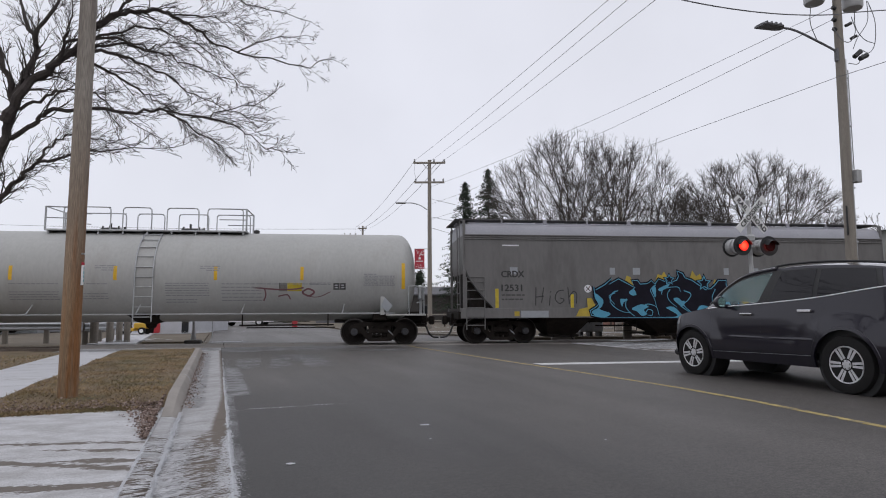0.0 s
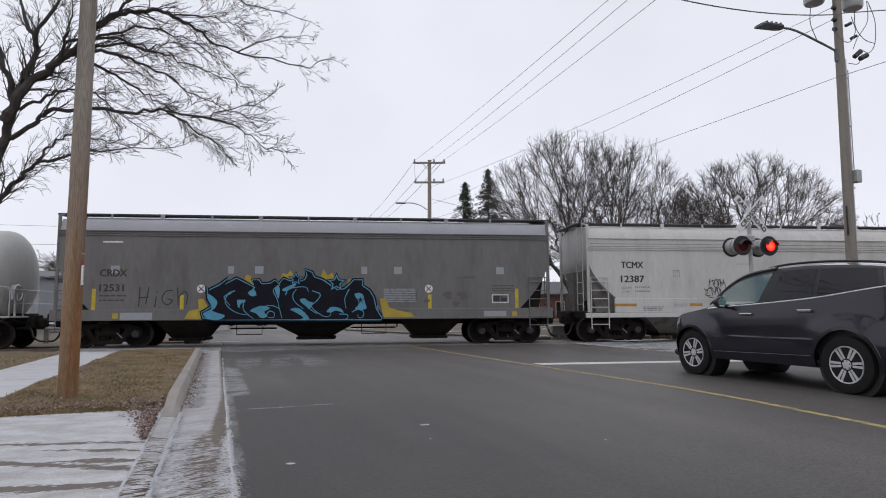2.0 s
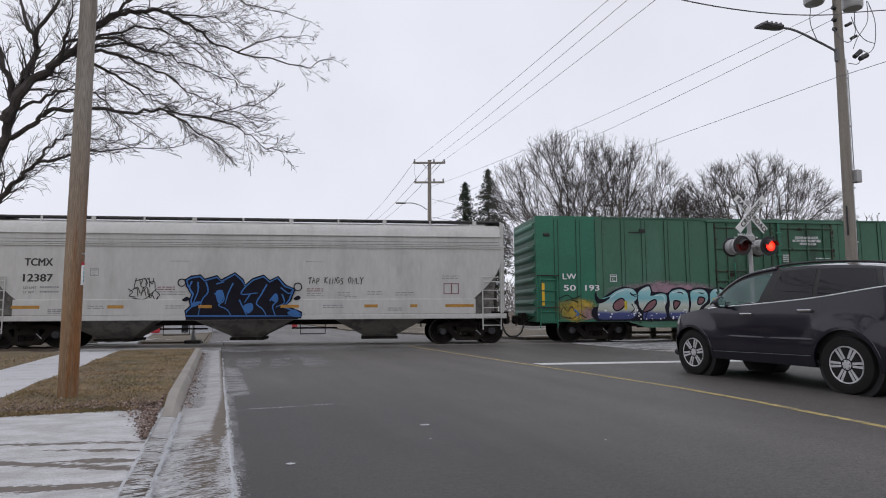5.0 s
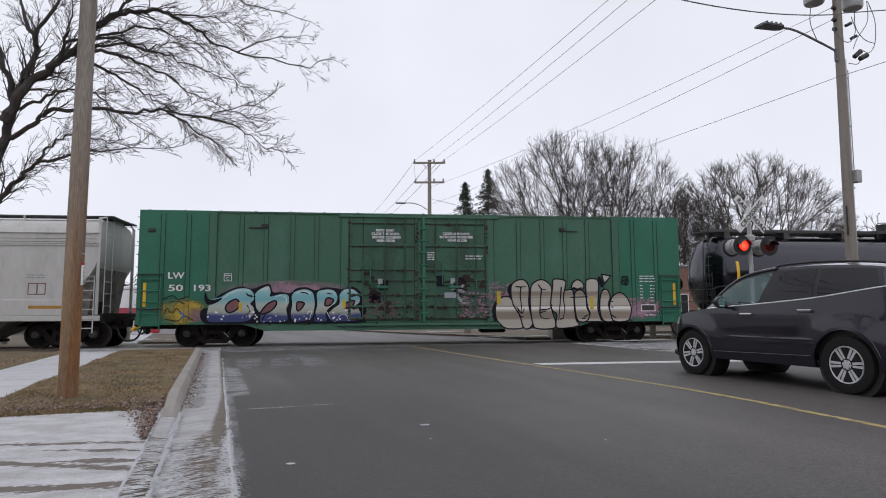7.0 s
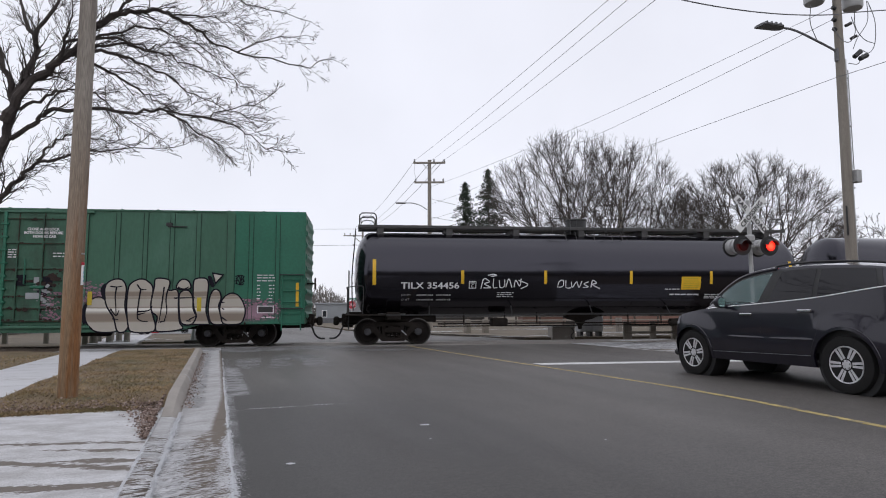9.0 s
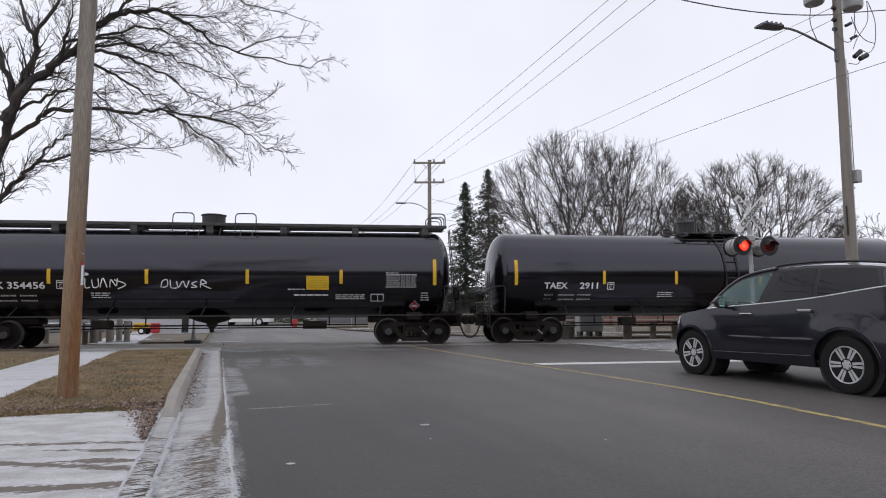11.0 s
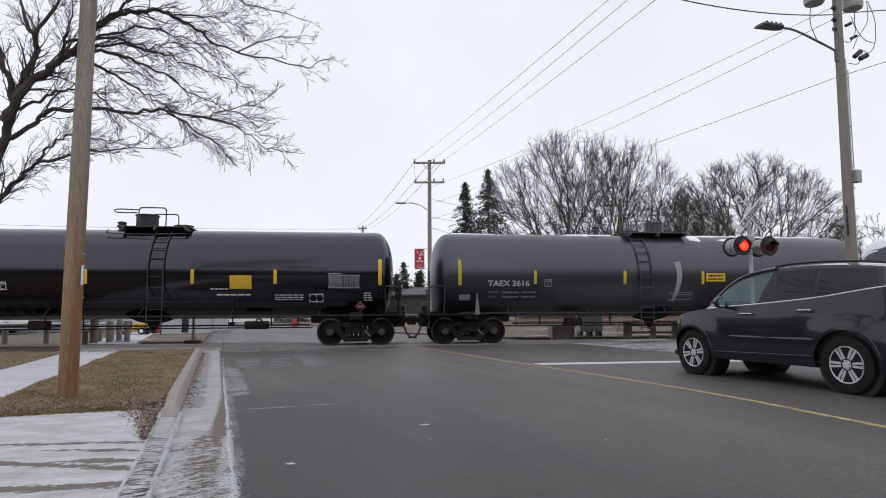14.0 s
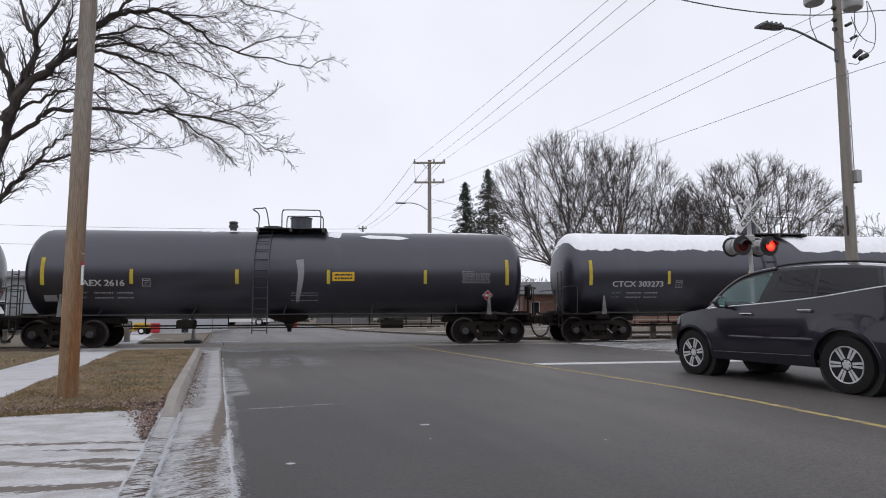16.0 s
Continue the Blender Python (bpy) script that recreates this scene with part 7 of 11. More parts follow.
for pts in (
    [(31.83, 1.15), (32.10, 1.25), (32.24, 1.03), (32.00, 1.01)],
    [(29.49, 1.85), (29.71, 1.89), (29.72, 1.57), (29.57, 1.48)],
    [(28.76, 1.49), (29.02, 1.53), (28.93, 1.41), (28.76, 1.35)],
    [(30.37, 1.36), (30.64, 1.48), (30.71, 1.28), (30.54, 1.12)],
    [(31.27, 1.60), (31.47, 1.79), (31.48, 1.50)]):
    side.blob("graffiti_patch", [(x - O, z) for x, z in pts], M_BLUE, 0.060, 3)
strokes(side, "graffiti_line", 0.052, M_BLUE, 0.062, [
    [(28.91, 2.18), (28.92, 1.87), (28.76, 1.41)],
    [(29.45, 1.77), (29.67, 1.87), (29.76, 1.57), (29.59, 1.40), (29.86, 1.26), (30.02, 1.02)],
    [(30.04, 2.14), (29.88, 1.77), (29.80, 1.44)],
    [(30.46, 2.05), (30.32, 1.77), (30.84, 1.81)],
    [(30.25, 1.58), (30.41, 1.26), (30.53, 1.01)],
    [(31.14, 2.10), (30.97, 1.77), (30.81, 1.46), (31.02, 1.26), (31.16, 1.01)],
    [(31.24, 1.54), (31.43, 1.77), (31.50, 1.56), (31.34, 1.36), (31.44, 1.03)],
    [(31.59, 1.99), (31.86, 1.79), (32.00, 1.91)],
    [(29.17, 2.18), (29.24, 1.85), (29.06, 1.57), (28.94, 1.04)],
    [(29.50, 2.11), (29.76, 2.18)],
    [(30.60, 1.77), (30.42, 1.48)],
    [(28.72, 2.20), (28.65, 1.97), (28.77, 1.73)],
    [(31.64, 1.77), (31.72, 1.48), (31.45, 1.34)]], -O, 0, 5, 0.6)
for x, z in ((28.54, 1.61), (32.14, 1.64)):
    side.blob("graffiti_drop", [(x - O - 0.12, z - 0.03), (x - O, z - 0.08), (x - O + 0.12, z), (x - O + 0.03, z + 0.08)], M_SPRAYBLACK, 0.058, 4)
for x0, x1 in ((28.95, 29.38), (31.6, 32.02)):
    side.rect("reflective_strip", x0 - O, x1 - O, 1.31, 1.41, M_ORANGETAPE, 0.070, rows=1)
for x, z, r in ((32.16, 2.01, 0.13), (28.40, 2.15, 0.12)):
    side.stroke("graffiti_ring", [(x - O + r * math.cos(t), z + r * math.sin(t)) for t in np.linspace(0, 6.3, 9)], 0.035, M_SPRAYBLACK, 0.066)
strokes(side, "spray_tag", 0.03, M_LETTER, 0.007, [[(26.9, 2.2), (27.25, 2.3)], [(27.05, 2.28), (27.1, 2.05)], [(27.25, 2.08), (27.3, 2.3), (27.45, 2.1), (27.5, 2.3)], [(26.75, 1.85), (27.0, 2.0), (27.1, 1.8), (27.3, 2.0), (27.35, 1.75), (27.6, 1.95)],
        [(26.85, 1.65), (27.2, 1.6), (27.45, 1.75), (27.6, 1.5), (27.65, 1.7)], [(26.95, 2.3), (26.9, 2.0), (27.0, 1.95)], [(27.15, 2.25), (27.1, 2.05), (27.22, 2.0), (27.3, 2.15), (27.2, 2.28)], [(27.35, 2.32), (27.38, 2.0)], [(27.35, 2.15), (27.52, 2.18), (27.55, 1.95)], [(26.7, 1.95), (26.85, 1.85), (26.75, 1.72), (26.95, 1.68)], [(27.0, 1.95), (27.02, 1.7)], [(27.12, 1.72), (27.18, 1.98), (27.28, 1.7)], [(27.35, 1.95), (27.4, 1.65), (27.5, 1.85)], [(27.55, 1.9), (27.7, 1.75), (27.6, 1.6), (27.75, 1.45)]], -O, 0, 4)
spray_word(side, "TAP KINGS ONLY", 32.50 - O, 2.12, 0.21, 0.134, 0.034, M_LETTER)
# 4: green boxcar
O = 49.94
HALF = 9.47
car = thing("boxcar", "faded green boxcar with plug doors and painted graffiti", "boxcar", group="freight cars")
CARS.append((car, O))
g = Geo()
g.rbox(-HALF, HALF, -1.56, 1.56, 0.76, 4.56, 0.02)
part("body", g, M_BOXGREEN, car)
# dark green for the shadow lines painted beside the posts
M_BOXSHADE = material("dark_green_post_shade", (0.012, 0.035, 0.022), 0.7, vary=0.2, scale=3, bump=0)
M_RUSTGREEN = material("rusted_green_joint", (0.016, 0.028, 0.018), 0.8, vary=0.3, scale=4, bump=0.1, stain=(0.05, 0.025, 0.016), stain_amount=0.55, stain_scale=2.5)
for a, b in ((-HALF, -7.17), (7.07, HALF)):
    part("end_side_panel", Geo().rbox(a, b, -1.585, -1.557, 0.77, 4.58, 0.006), M_BOXEND, car)
g = Geo()
g.loft([[(x, y, z) for y, z in ((-1.6, 4.52), (-1.6, 4.57), (-0.8, 4.66), (0, 4.69), (0.8, 4.66), (1.6, 4.57), (1.6, 4.52))] for x in (-7.2, 0, 7.1)])
for x in np.arange(-9.2, 9.3, 1.15):
    g.rbox(x - 0.03, x + 0.03, -1.5, 1.5, 4.55, 4.61, 0.01)
part("roof", g, M_BOXGREEN, car)
for sg in (-1, 1):
    for k in range(9):
        z = 1.05 + k * 0.4
        g = Geo().loft([[(sg * HALF, y, z - 0.12), (sg * (HALF + 0.05), y, z - 0.03), (sg * (HALF + 0.05), y, z + 0.05), (sg * HALF, y, z + 0.13)] for y in (-1.4, 1.4)])
        part("end_rib", g, M_BOXEND, car)
for x in (41.23, 42.05, 43.76, 44.56, 45.44, 46.25, 53.34, 54.21, 55.05, 55.89, 57.61, 58.49):
    g = Geo()
    proud = 1.592 if abs(x - O) > 7.1 else 1.574
    g.prism([(x - O - 0.07, 0.80), (x - O + 0.07, 0.80), (x - O + 0.07, 4.5), (x - O - 0.07, 4.5)], -proud, -1.55)
    part("side_post", g, M_BOXEND if abs(x - O) > 7.1 else M_BOXGREEN, car)
for x in (42.83, 56.95, 47.2, 52.3):
    g = Geo()
    g.prism([(x - O - 0.13, 0.80), (x - O + 0.13, 0.80), (x - O + 0.13, 4.52), (x - O - 0.13, 4.52)], -1.60, -1.55)
    part("corner_post", g, M_BOXGREEN, car)
g = Geo()
for y in (-1.57, 1.50):
    g = Geo().prism([(-6.1, 0.77), (-5.35, 0.54), (5.35, 0.54), (6.1, 0.77)], y, y + 0.07)
    part("side_skirt", g, M_BOXGREEN, car)
for x0, x1 in ((47.33, 49.72), (49.84, 52.22)):
    a, b = x0 - O, x1 - O
    g = Geo()
    g.rbox(a, b, -1.60, -1.555, 0.86, 4.44, 0.012)
    door = part("plug_door", g, M_DOORGREEN, car)
    for z in (0.95, 1.35, 1.75, 2.25, 2.62, 3.45, 4.25):
        part("door_bar", Geo().rbox(a + 0.03, b - 0.03, -1.63, -1.598, z - 0.03, z + 0.03, 0.008), M_DOORGREEN, door)
    for x in (a + 0.04, b - 0.1):
        part("door_stile", Geo().rbox(x, x + 0.06, -1.629, -1.598, 0.88, 4.42, 0.006), M_DOORGREEN, door)
    for x in (a + 0.5, a + 1.25, b - 0.45):
        g = Geo().tube([(x, -1.655, 0.92), (x, -1.655, 4.35 if x > a + 0.6 else 3.0)], 0.02, 6)
        for z in (1.35, 2.25, 3.45):
            g.rbox(x - 0.05, x + 0.05, -1.67, -1.63, z - 0.04, z + 0.04, 0.008)
        part("lock_rod", g, M_DOORGREEN, door)
    g = Geo()
    g.tube([(a + 0.75, -1.67, 2.9), (a + 0.75, -1.67, 2.1), (a + 1.1, -1.67, 2.1)], 0.025, 6)
    g.rbox(a + 0.95, a + 1.35, -1.70, -1.63, 1.95, 2.05, 0.02)
    part("door_handle", g, M_BOXEND, door)
g = Geo()
g.rbox(-0.06, 0.04, -1.66, -1.56, 0.78, 4.45, 0.01)
for z in np.arange(1.1, 4.3, 0.42):
    g.rbox(-0.12, 0.10, -1.68, -1.60, z - 0.03, z + 0.03, 0.01)
part("door_post", g, M_BOXEND, car)
part("door_track", Geo().rbox(47.0 - O, 52.6 - O, -1.66, -1.56, 0.68, 0.76, 0.01), M_BOXGREEN, car)
part("door_track", Geo().rbox(47.0 - O, 52.6 - O, -1.65, -1.56, 4.42, 4.50, 0.01), M_BOXGREEN, car)
for x in (44.3, 55.2):
    g = Geo()
    g.rbox(x - O - 0.30, x - O + 0.32, -1.61, -1.57, 4.00, 4.04, 0.006)
    g.rbox(x - O + (0.1 if x < O else -0.35), x - O + (0.32 if x < O else -0.15), -1.63, -1.57, 4.04, 4.15, 0.01)
    part("latch_bracket", g, M_BLACK, car)
g = Geo()
g.rbox(40.75 - O, 41.0 - O, -1.64, -1.57, 3.83, 3.96, 0.03)
part("lamp_bracket", g, M_BLACK, car)
for sg in (-1, 1):
    a = sg * (HALF - 0.75)
    b = sg * (HALF - 0.12)
    lad = ladder(car, min(a, b), max(a, b), 0.55, 2.45, -1.64, 5, M_BOXEND, r=0.022)
    for z in (2.42, 1.28):
        g = Geo().tube([(min(a, b) - 0.1, -1.65, z), (max(a, b) + 0.08, -1.65, z)], 0.022, 6)
        for x in (min(a, b) - 0.08, max(a, b) + 0.06):
            g.tube([(x, -1.65, z), (x, -1.57, z)], 0.02, 6)
        part("grab_iron", g, M_BLACK, car)
    g = Geo()
    g.rbox(sg * (HALF - 0.25) - 0.05, sg * (HALF - 0.25) + 0.05, -1.60, -1.586, 1.35, 2.15, 0.003)
    part("reflective_strip", g, M_YELLOWTAPE, car)
    g = Geo()
    for z in np.arange(1.0, 4.5, 0.42):
        g.tube([(sg * (HALF + 0.09), -1.45, z), (sg * (HALF + 0.09), -0.95, z)], 0.015, 6)
    part("end_ladder", g, M_BOXEND, car)
    coupling(car, sg * (HALF + 0.05), sg)
    truck(car, sg * 7.1)
g = Geo()
g.rbox(-HALF + 0.1, HALF - 0.1, -0.35, 0.35, 0.60, 0.80, 0.03)
for x in (-5.2, -2.5, 2.5, 5.2):
    g.rbox(x - 0.1, x + 0.1, -1.45, 1.45, 0.66, 0.78, 0.02)
g.rbox(2.1, 3.0, -1.1, -0.5, 0.40, 0.66, 0.05)
g.tube([(-5.4, -0.8, 0.55), (5.4, -0.8, 0.55)], 0.025, 6)
part("underframe", g, M_UNDER, car)
g = Geo()
g.lathe([(-0.05, 0.05), (-0.04, 0.2), (0.0, 0.2), (0.01, 0.05)], "X", 16, (HALF + 0.32, -1.0, 2.15))
g.tube([(HALF, -1.0, 2.15), (HALF + 0.32, -1.0, 2.15)], 0.03, 6)
part("handbrake_wheel", g, M_UNDER, car)
side = Side(car, lambda x, z: -1.60)
side.text("LW", 41.45 - O, 2.29, 0.20, 0.50, M_LETTERW, 0.010)
side.text("50", 41.48 - O, 1.88, 0.20, 0.44, M_LETTERW, 0.010)
side.text("193", 42.28 - O, 1.88, 0.20, 0.52, M_LETTERW, 0.010)
cone_mark(side, 43.35 - O, 2.33, M_LETTERW)
door_side = Side(car, lambda x, z: -1.632)
for n, (line, x, z) in enumerate((("IMPORTANT", 48.27, 3.93), ("CLOSE THE DOOR", 48.12, 3.81), ("BEFORE CLOSING", 48.15, 3.69), ("MAIN DOOR", 48.3, 3.57))):
    door_side.text(line, x - O, z, 0.085, 0.055 * len(line) * 1.25, M_LETTERW, 0.006)
for line, x, z in (("CLOSE AND LOCK", 50.6, 3.84), ("BOTH DOORS BEFORE", 50.5, 3.72), ("MOVING CAR", 50.78, 3.60)):
    door_side.text(line, x - O, z, 0.085, 0.055 * len(line) * 1.25, M_LETTERW, 0.006)
door_side.lines(50.05 - O, 50.3 - O, [2.95, 3.03, 3.11, 3.19], 0.035, M_LETTERW, 3)
door_side.lines(51.4 - O, 52.0 - O, [2.98, 3.08], 0.035, M_LETTERW, 4)
for x, z, w, h in ((48.42, 1.95, 0.16, 0.34), (50.95, 1.9, 0.16, 0.42), (50.85, 1.62, 0.4, 0.2)):
    door_side.rect("torn_notice", x - O - w / 2, x - O + w / 2, z, z + h, M_PATCH, 0.004, rows=1)
for x in (48.2, 48.55, 50.5, 51.15, 48.3, 51.3):
    door_side.rect("black_patch", x - O - 0.16, x - O + 0.14, 1.75 + 0.3 * math.sin(x * 7), 2.1 + 0.3 * math.sin(x * 7), M_SPRAYBLACK, 0.003, rows=1)
side.lines(57.83 - O, 58.42 - O, [2.20, 2.30, 2.39], 0.03, M_LETTERW, 5, 0.12)
side.lines(57.83 - O, 57.96 - O, [1.60, 1.71, 1.82, 1.93, 2.05], 0.03, M_LETTERW, 2, 0.08)
side.lines(58.22 - O, 58.40 - O, [1.49, 1.60, 1.71, 1.82, 1.93, 2.05], 0.03, M_LETTERW, 2, 0.08)
side.ring("consolidated_stencil", 57.85 - O, 58.4 - O, 1.13, 1.38, 0.025, M_LETTERW)
side.rect("consolidated_panel", 57.9 - O, 58.35 - O, 1.17, 1.34, M_LETTER, rows=1)
side.lines(58.0 - O, 58.4 - O, [0.98], 0.03, M_LETTERW, 3)
rnd = random.Random(8)


haze(side, 52.0 - O, 54.0 - O, 0.75, 2.1, H_PINK)
haze(side, 56.3 - O, 59.0 - O, 0.70, 1.75, H_PINK)
haze(side, 41.8 - O, 43.0 - O, 0.75, 1.4, H_PINK, 0.003)
haze(side, 40.9 - O, 43.0 - O, 0.68, 1.75, H_YELLOW)
haze(side, 41.2 - O, 42.6 - O, 0.68, 1.55, H_YELLOW, 0.003)
haze(side, 42.6 - O, 48.2 - O, 1.3, 2.35, H_PINK, 0.003)

def flakes(side, x0, x1, z0, z1, n, size, mat, lift, name="rust_flakes"):
    """Ragged flakes where the paint has lifted along an edge."""
    v, f = [], []
    for k in range(n):
        x, z, w = rnd.uniform(x0, x1), rnd.uniform(z0, z1), size * rnd.uniform(0.3, 1.0) ** 1.6
        m = rnd.randint(5, 8)
        i = len(v)
        v += [(x - O + w * rnd.uniform(0.5, 1.6) * math.cos(6.283 * j / m), z + w * rnd.uniform(0.3, 1.0) * math.sin(6.283 * j / m)) for j in range(m)]
        f.append(tuple(range(i, i + m)))
    side.put(name, v, f, mat, lift)


M_FLAKE = material("bare_rusted_steel", (0.030, 0.017, 0.013), 0.85, vary=0.3, scale=5, fine=40, bump=0.1)
for a, b in ((47.33, 49.72), (49.84, 52.22)):
    for z, n in ((0.95, 26), (1.32, 34), (1.72, 22), (2.22, 12), (2.58, 14), (3.42, 5), (4.22, 3)):
        flakes(door_side, a, b, z - 0.05, z + 0.03, n, 0.075, M_FLAKE, 0.0036)
    for x, n in ((a + 0.05, 26), (b - 0.05, 30)):
        flakes(door_side, x - 0.03, x + 0.03, 0.9, 4.3, n, 0.06, M_FLAKE, 0.0039)
flakes(door_side, 49.65, 49.9, 0.8, 4.3, 34, 0.06, M_FLAKE, 0.0042)
flakes(door_side, 51.0, 52.0, 1.9, 2.55, 20, 0.15, M_FLAKE, 0.0041)
flakes(door_side, 47.9, 48.5, 1.5, 2.55, 18, 0.13, M_FLAKE, 0.0043)
flakes(door_side, 48.5, 49.7, 1.0, 1.5, 22, 0.12, M_FLAKE, 0.0044)
flakes(door_side, 50.9, 51.4, 1.4, 2.1, 14, 0.12, M_PATCH, 0.0046, "torn_notice")
flakes(door_side, 51.1, 52.25, 0.95, 1.85, 260, 0.055, M_SPRAYPINK, 0.0034, "faded_overspray")
flakes(door_side, 47.9, 49.2, 0.95, 1.6, 120, 0.05, M_SPRAYRED, 0.0034, "faded_overspray")
flakes(side, 52.25, 53.0, 1.0, 2.2, 170, 0.055, M_SPRAYPINK, 0.0034, "faded_overspray")
flakes(side, 57.2, 58.6, 0.9, 1.6, 150, 0.05, M_SPRAYPINK, 0.0034, "faded_overspray")
flakes(side, 41.0, 58.4, 0.72, 0.80, 50, 0.05, M_FLAKE, 0.0036)
flakes(side, 52.3, 57.6, 0.85, 1.0, 10, 0.06, M_FLAKE, 0.0036)
flakes(side, 43.0, 47.0, 2.4, 4.3, 6, 0.03, M_FLAKE, 0.0036)
# dark strips painted as the posts' shadow lines; rusty strips along the door bars
for x in (41.23, 42.05, 43.76, 44.56, 45.44, 46.25, 53.34, 54.21, 55.05, 55.89, 57.61, 58.49, 42.83, 56.95, 47.2, 52.3):
    wide = 0.13 if x in (42.83, 56.95, 47.2, 52.3) else 0.07
    for e in (-1, 1):
        g = Geo().box(x - O + e * wide - 0.007, x - O + e * wide + 0.007, -1.606 if abs(x - O) > 6.9 or wide > 0.1 else -1.585, -1.55, 0.85, 4.46)
        part("post_joint", g, M_BOXSHADE, car)
for a, b in ((47.33, 49.72), (49.84, 52.22)):
    for z in (0.95, 1.35, 1.75, 2.25, 2.62, 3.45, 4.25):
        g = Geo().box(a - O + 0.05, b - O - 0.05, -1.6345, -1.60, z - 0.052, z - 0.030)
        part("bar_joint", g, M_RUSTGREEN, car)
    for x in (a + 0.03, b - 0.11, a + 0.5, a + 1.27, b - 0.43):
        g = Geo().box(x - O - 0.012, x - O + 0.012, -1.6335, -1.60, 0.9, 4.4)
        part("door_joint", g, M_RUSTGREEN, car)
strokes(side, "spray_scribble", 0.03, M_SPRAYBLACK, 0.008, [[(41.35, 1.1), (41.45, 1.3), (41.6, 1.15), (41.75, 1.3), (41.9, 1.1)], [(41.4, 0.95), (41.8, 0.9), (42.0, 1.05), (42.3, 0.9)], [(41.3, 1.6), (41.6, 1.72), (41.8, 1.6), (42.1, 1.7)], [(41.5, 1.5), (41.75, 1.55), (42.0, 1.45)]], -O)
strokes(side, "spray_scribble", 0.06, M_BLUE, 0.009, [[(41.85, 1.2), (42.0, 1.05), (41.9, 0.98)]], -O)

# first piece: ice-blue rounded letters that fade to navy, on a black ground
side.blob("graffiti_ground", [(x - O, z) for x, z in ((42.55, 1.27), (42.78, 1.34), (42.95, 1.64), (43.43, 1.92), (43.78, 2.02), (44.14, 1.95), (44.47, 2.06), (44.72, 2.10), (44.84, 1.84), (45.13, 1.84), (45.39, 1.80), (45.6, 1.96), (45.93, 2.00), (46.23, 1.90), (46.55, 1.99), (46.86, 1.98), (47.13, 1.93), (47.46, 2.02), (47.77, 1.83), (47.84, 1.48), (47.95, 1.25), (47.90, 0.95), (47.66, 0.79), (44.6, 0.79), (42.9, 0.79), (42.66, 0.80), (42.50, 1.01))], M_SPRAYBLACK, 0.010, 4)
letters = []
letters.append([(42.87, 1.58), (43.15, 1.68), (43.43, 1.86), (43.75, 1.96), (44.04, 1.94), (44.20, 1.79), (44.21, 1.58), (44.10, 1.45), (44.22, 1.3), (44.20, 1.04), (43.96, 0.86), (43.25, 0.84), (42.75, 0.88), (42.74, 1.27)])
letters.append([(44.25, 1.77), (44.43, 1.95), (44.68, 2.03), (44.76, 1.86), (44.75, 1.69), (45.09, 1.77), (45.33, 1.73), (45.36, 1.48), (45.28, 1.26), (45.30, 0.87), (44.69, 0.84), (44.44, 0.84), (44.44, 1.11), (44.30, 1.3), (44.26, 1.54)])
letters.append([(45.45, 1.70), (45.57, 1.86), (45.9, 1.93), (46.14, 1.82), (46.21, 1.56), (46.20, 1.25), (46.08, 0.92), (45.54, 0.86), (45.43, 1.11), (45.47, 1.41)])
letters.append([(46.29, 1.81), (46.53, 1.92), (46.83, 1.90), (46.97, 1.71), (46.93, 1.48), (46.70, 1.30), (46.58, 1.1), (46.62, 0.86), (46.23, 0.86), (46.25, 1.18), (46.30, 1.41)])
letters.append([(47.05, 1.74), (47.2, 1.92), (47.47, 1.94), (47.69, 1.77), (47.73, 1.51), (47.60, 1.38), (47.70, 1.25), (47.78, 1.0), (47.60, 0.86), (47.04, 0.84), (46.76, 0.88), (46.70, 1.1), (46.85, 1.29), (47.04, 1.44)])
for n, pts in enumerate(letters):
    pts = [(x - O, z) for x, z in pts]
    side.blob("graffiti_fill", pts, M_SPRAYICE, 0.0125 + 0.0004 * n, 5, -0.004)
side.blob("graffiti_spike", [(x - O, z) for x, z in ((42.64, 1.83), (42.81, 1.57), (43.22, 1.66), (42.98, 1.47), (42.73, 1.42), (42.62, 1.6))], M_SPRAYBLACK, 0.016, 3)
for pts in (((43.3, 1.3), (43.4, 1.49), (43.65, 1.6), (43.76, 1.41), (43.63, 1.23), (43.41, 1.16)), ((45.62, 1.33), (45.65, 1.50), (45.87, 1.46), (45.77, 1.28), (45.66, 1.2)), ((46.56, 1.39), (46.62, 1.63), (46.84, 1.58), (46.74, 1.4)), ((47.21, 1.31), (47.25, 1.46), (47.55, 1.54), (47.44, 1.32)), ((44.44, 1.11), (44.63, 1.41), (44.90, 1.55), (44.94, 1.40), (44.75, 1.19))):
    pts = [(x - O, z) for x, z in pts]
    side.blob("graffiti_hole_edge", pts, M_SPRAYBLACK, 0.0155, 4, 0.028)
    side.blob("graffiti_hole", pts, M_SPRAYRED, 0.0165, 4, -0.025)
strokes(side, "graffiti_line", 0.045, M_SPRAYBLACK, 0.020, [[(43.95, 1.80), (44.12, 1.68), (44.28, 1.70)], [(43.98, 1.72), (44.2, 1.74)], [(44.0, 1.40), (44.1, 1.22), (43.95, 1.05)], [(45.75, 1.83), (45.95, 1.80), (46.0, 1.74)], [(46.62, 1.80), (46.8, 1.76)], [(47.3, 1.80), (47.5, 1.72)], [(46.28, 0.9), (46.22, 1.15)], [(44.5, 0.9), (44.62, 1.15)]], -O, 0, 5, 0.5)
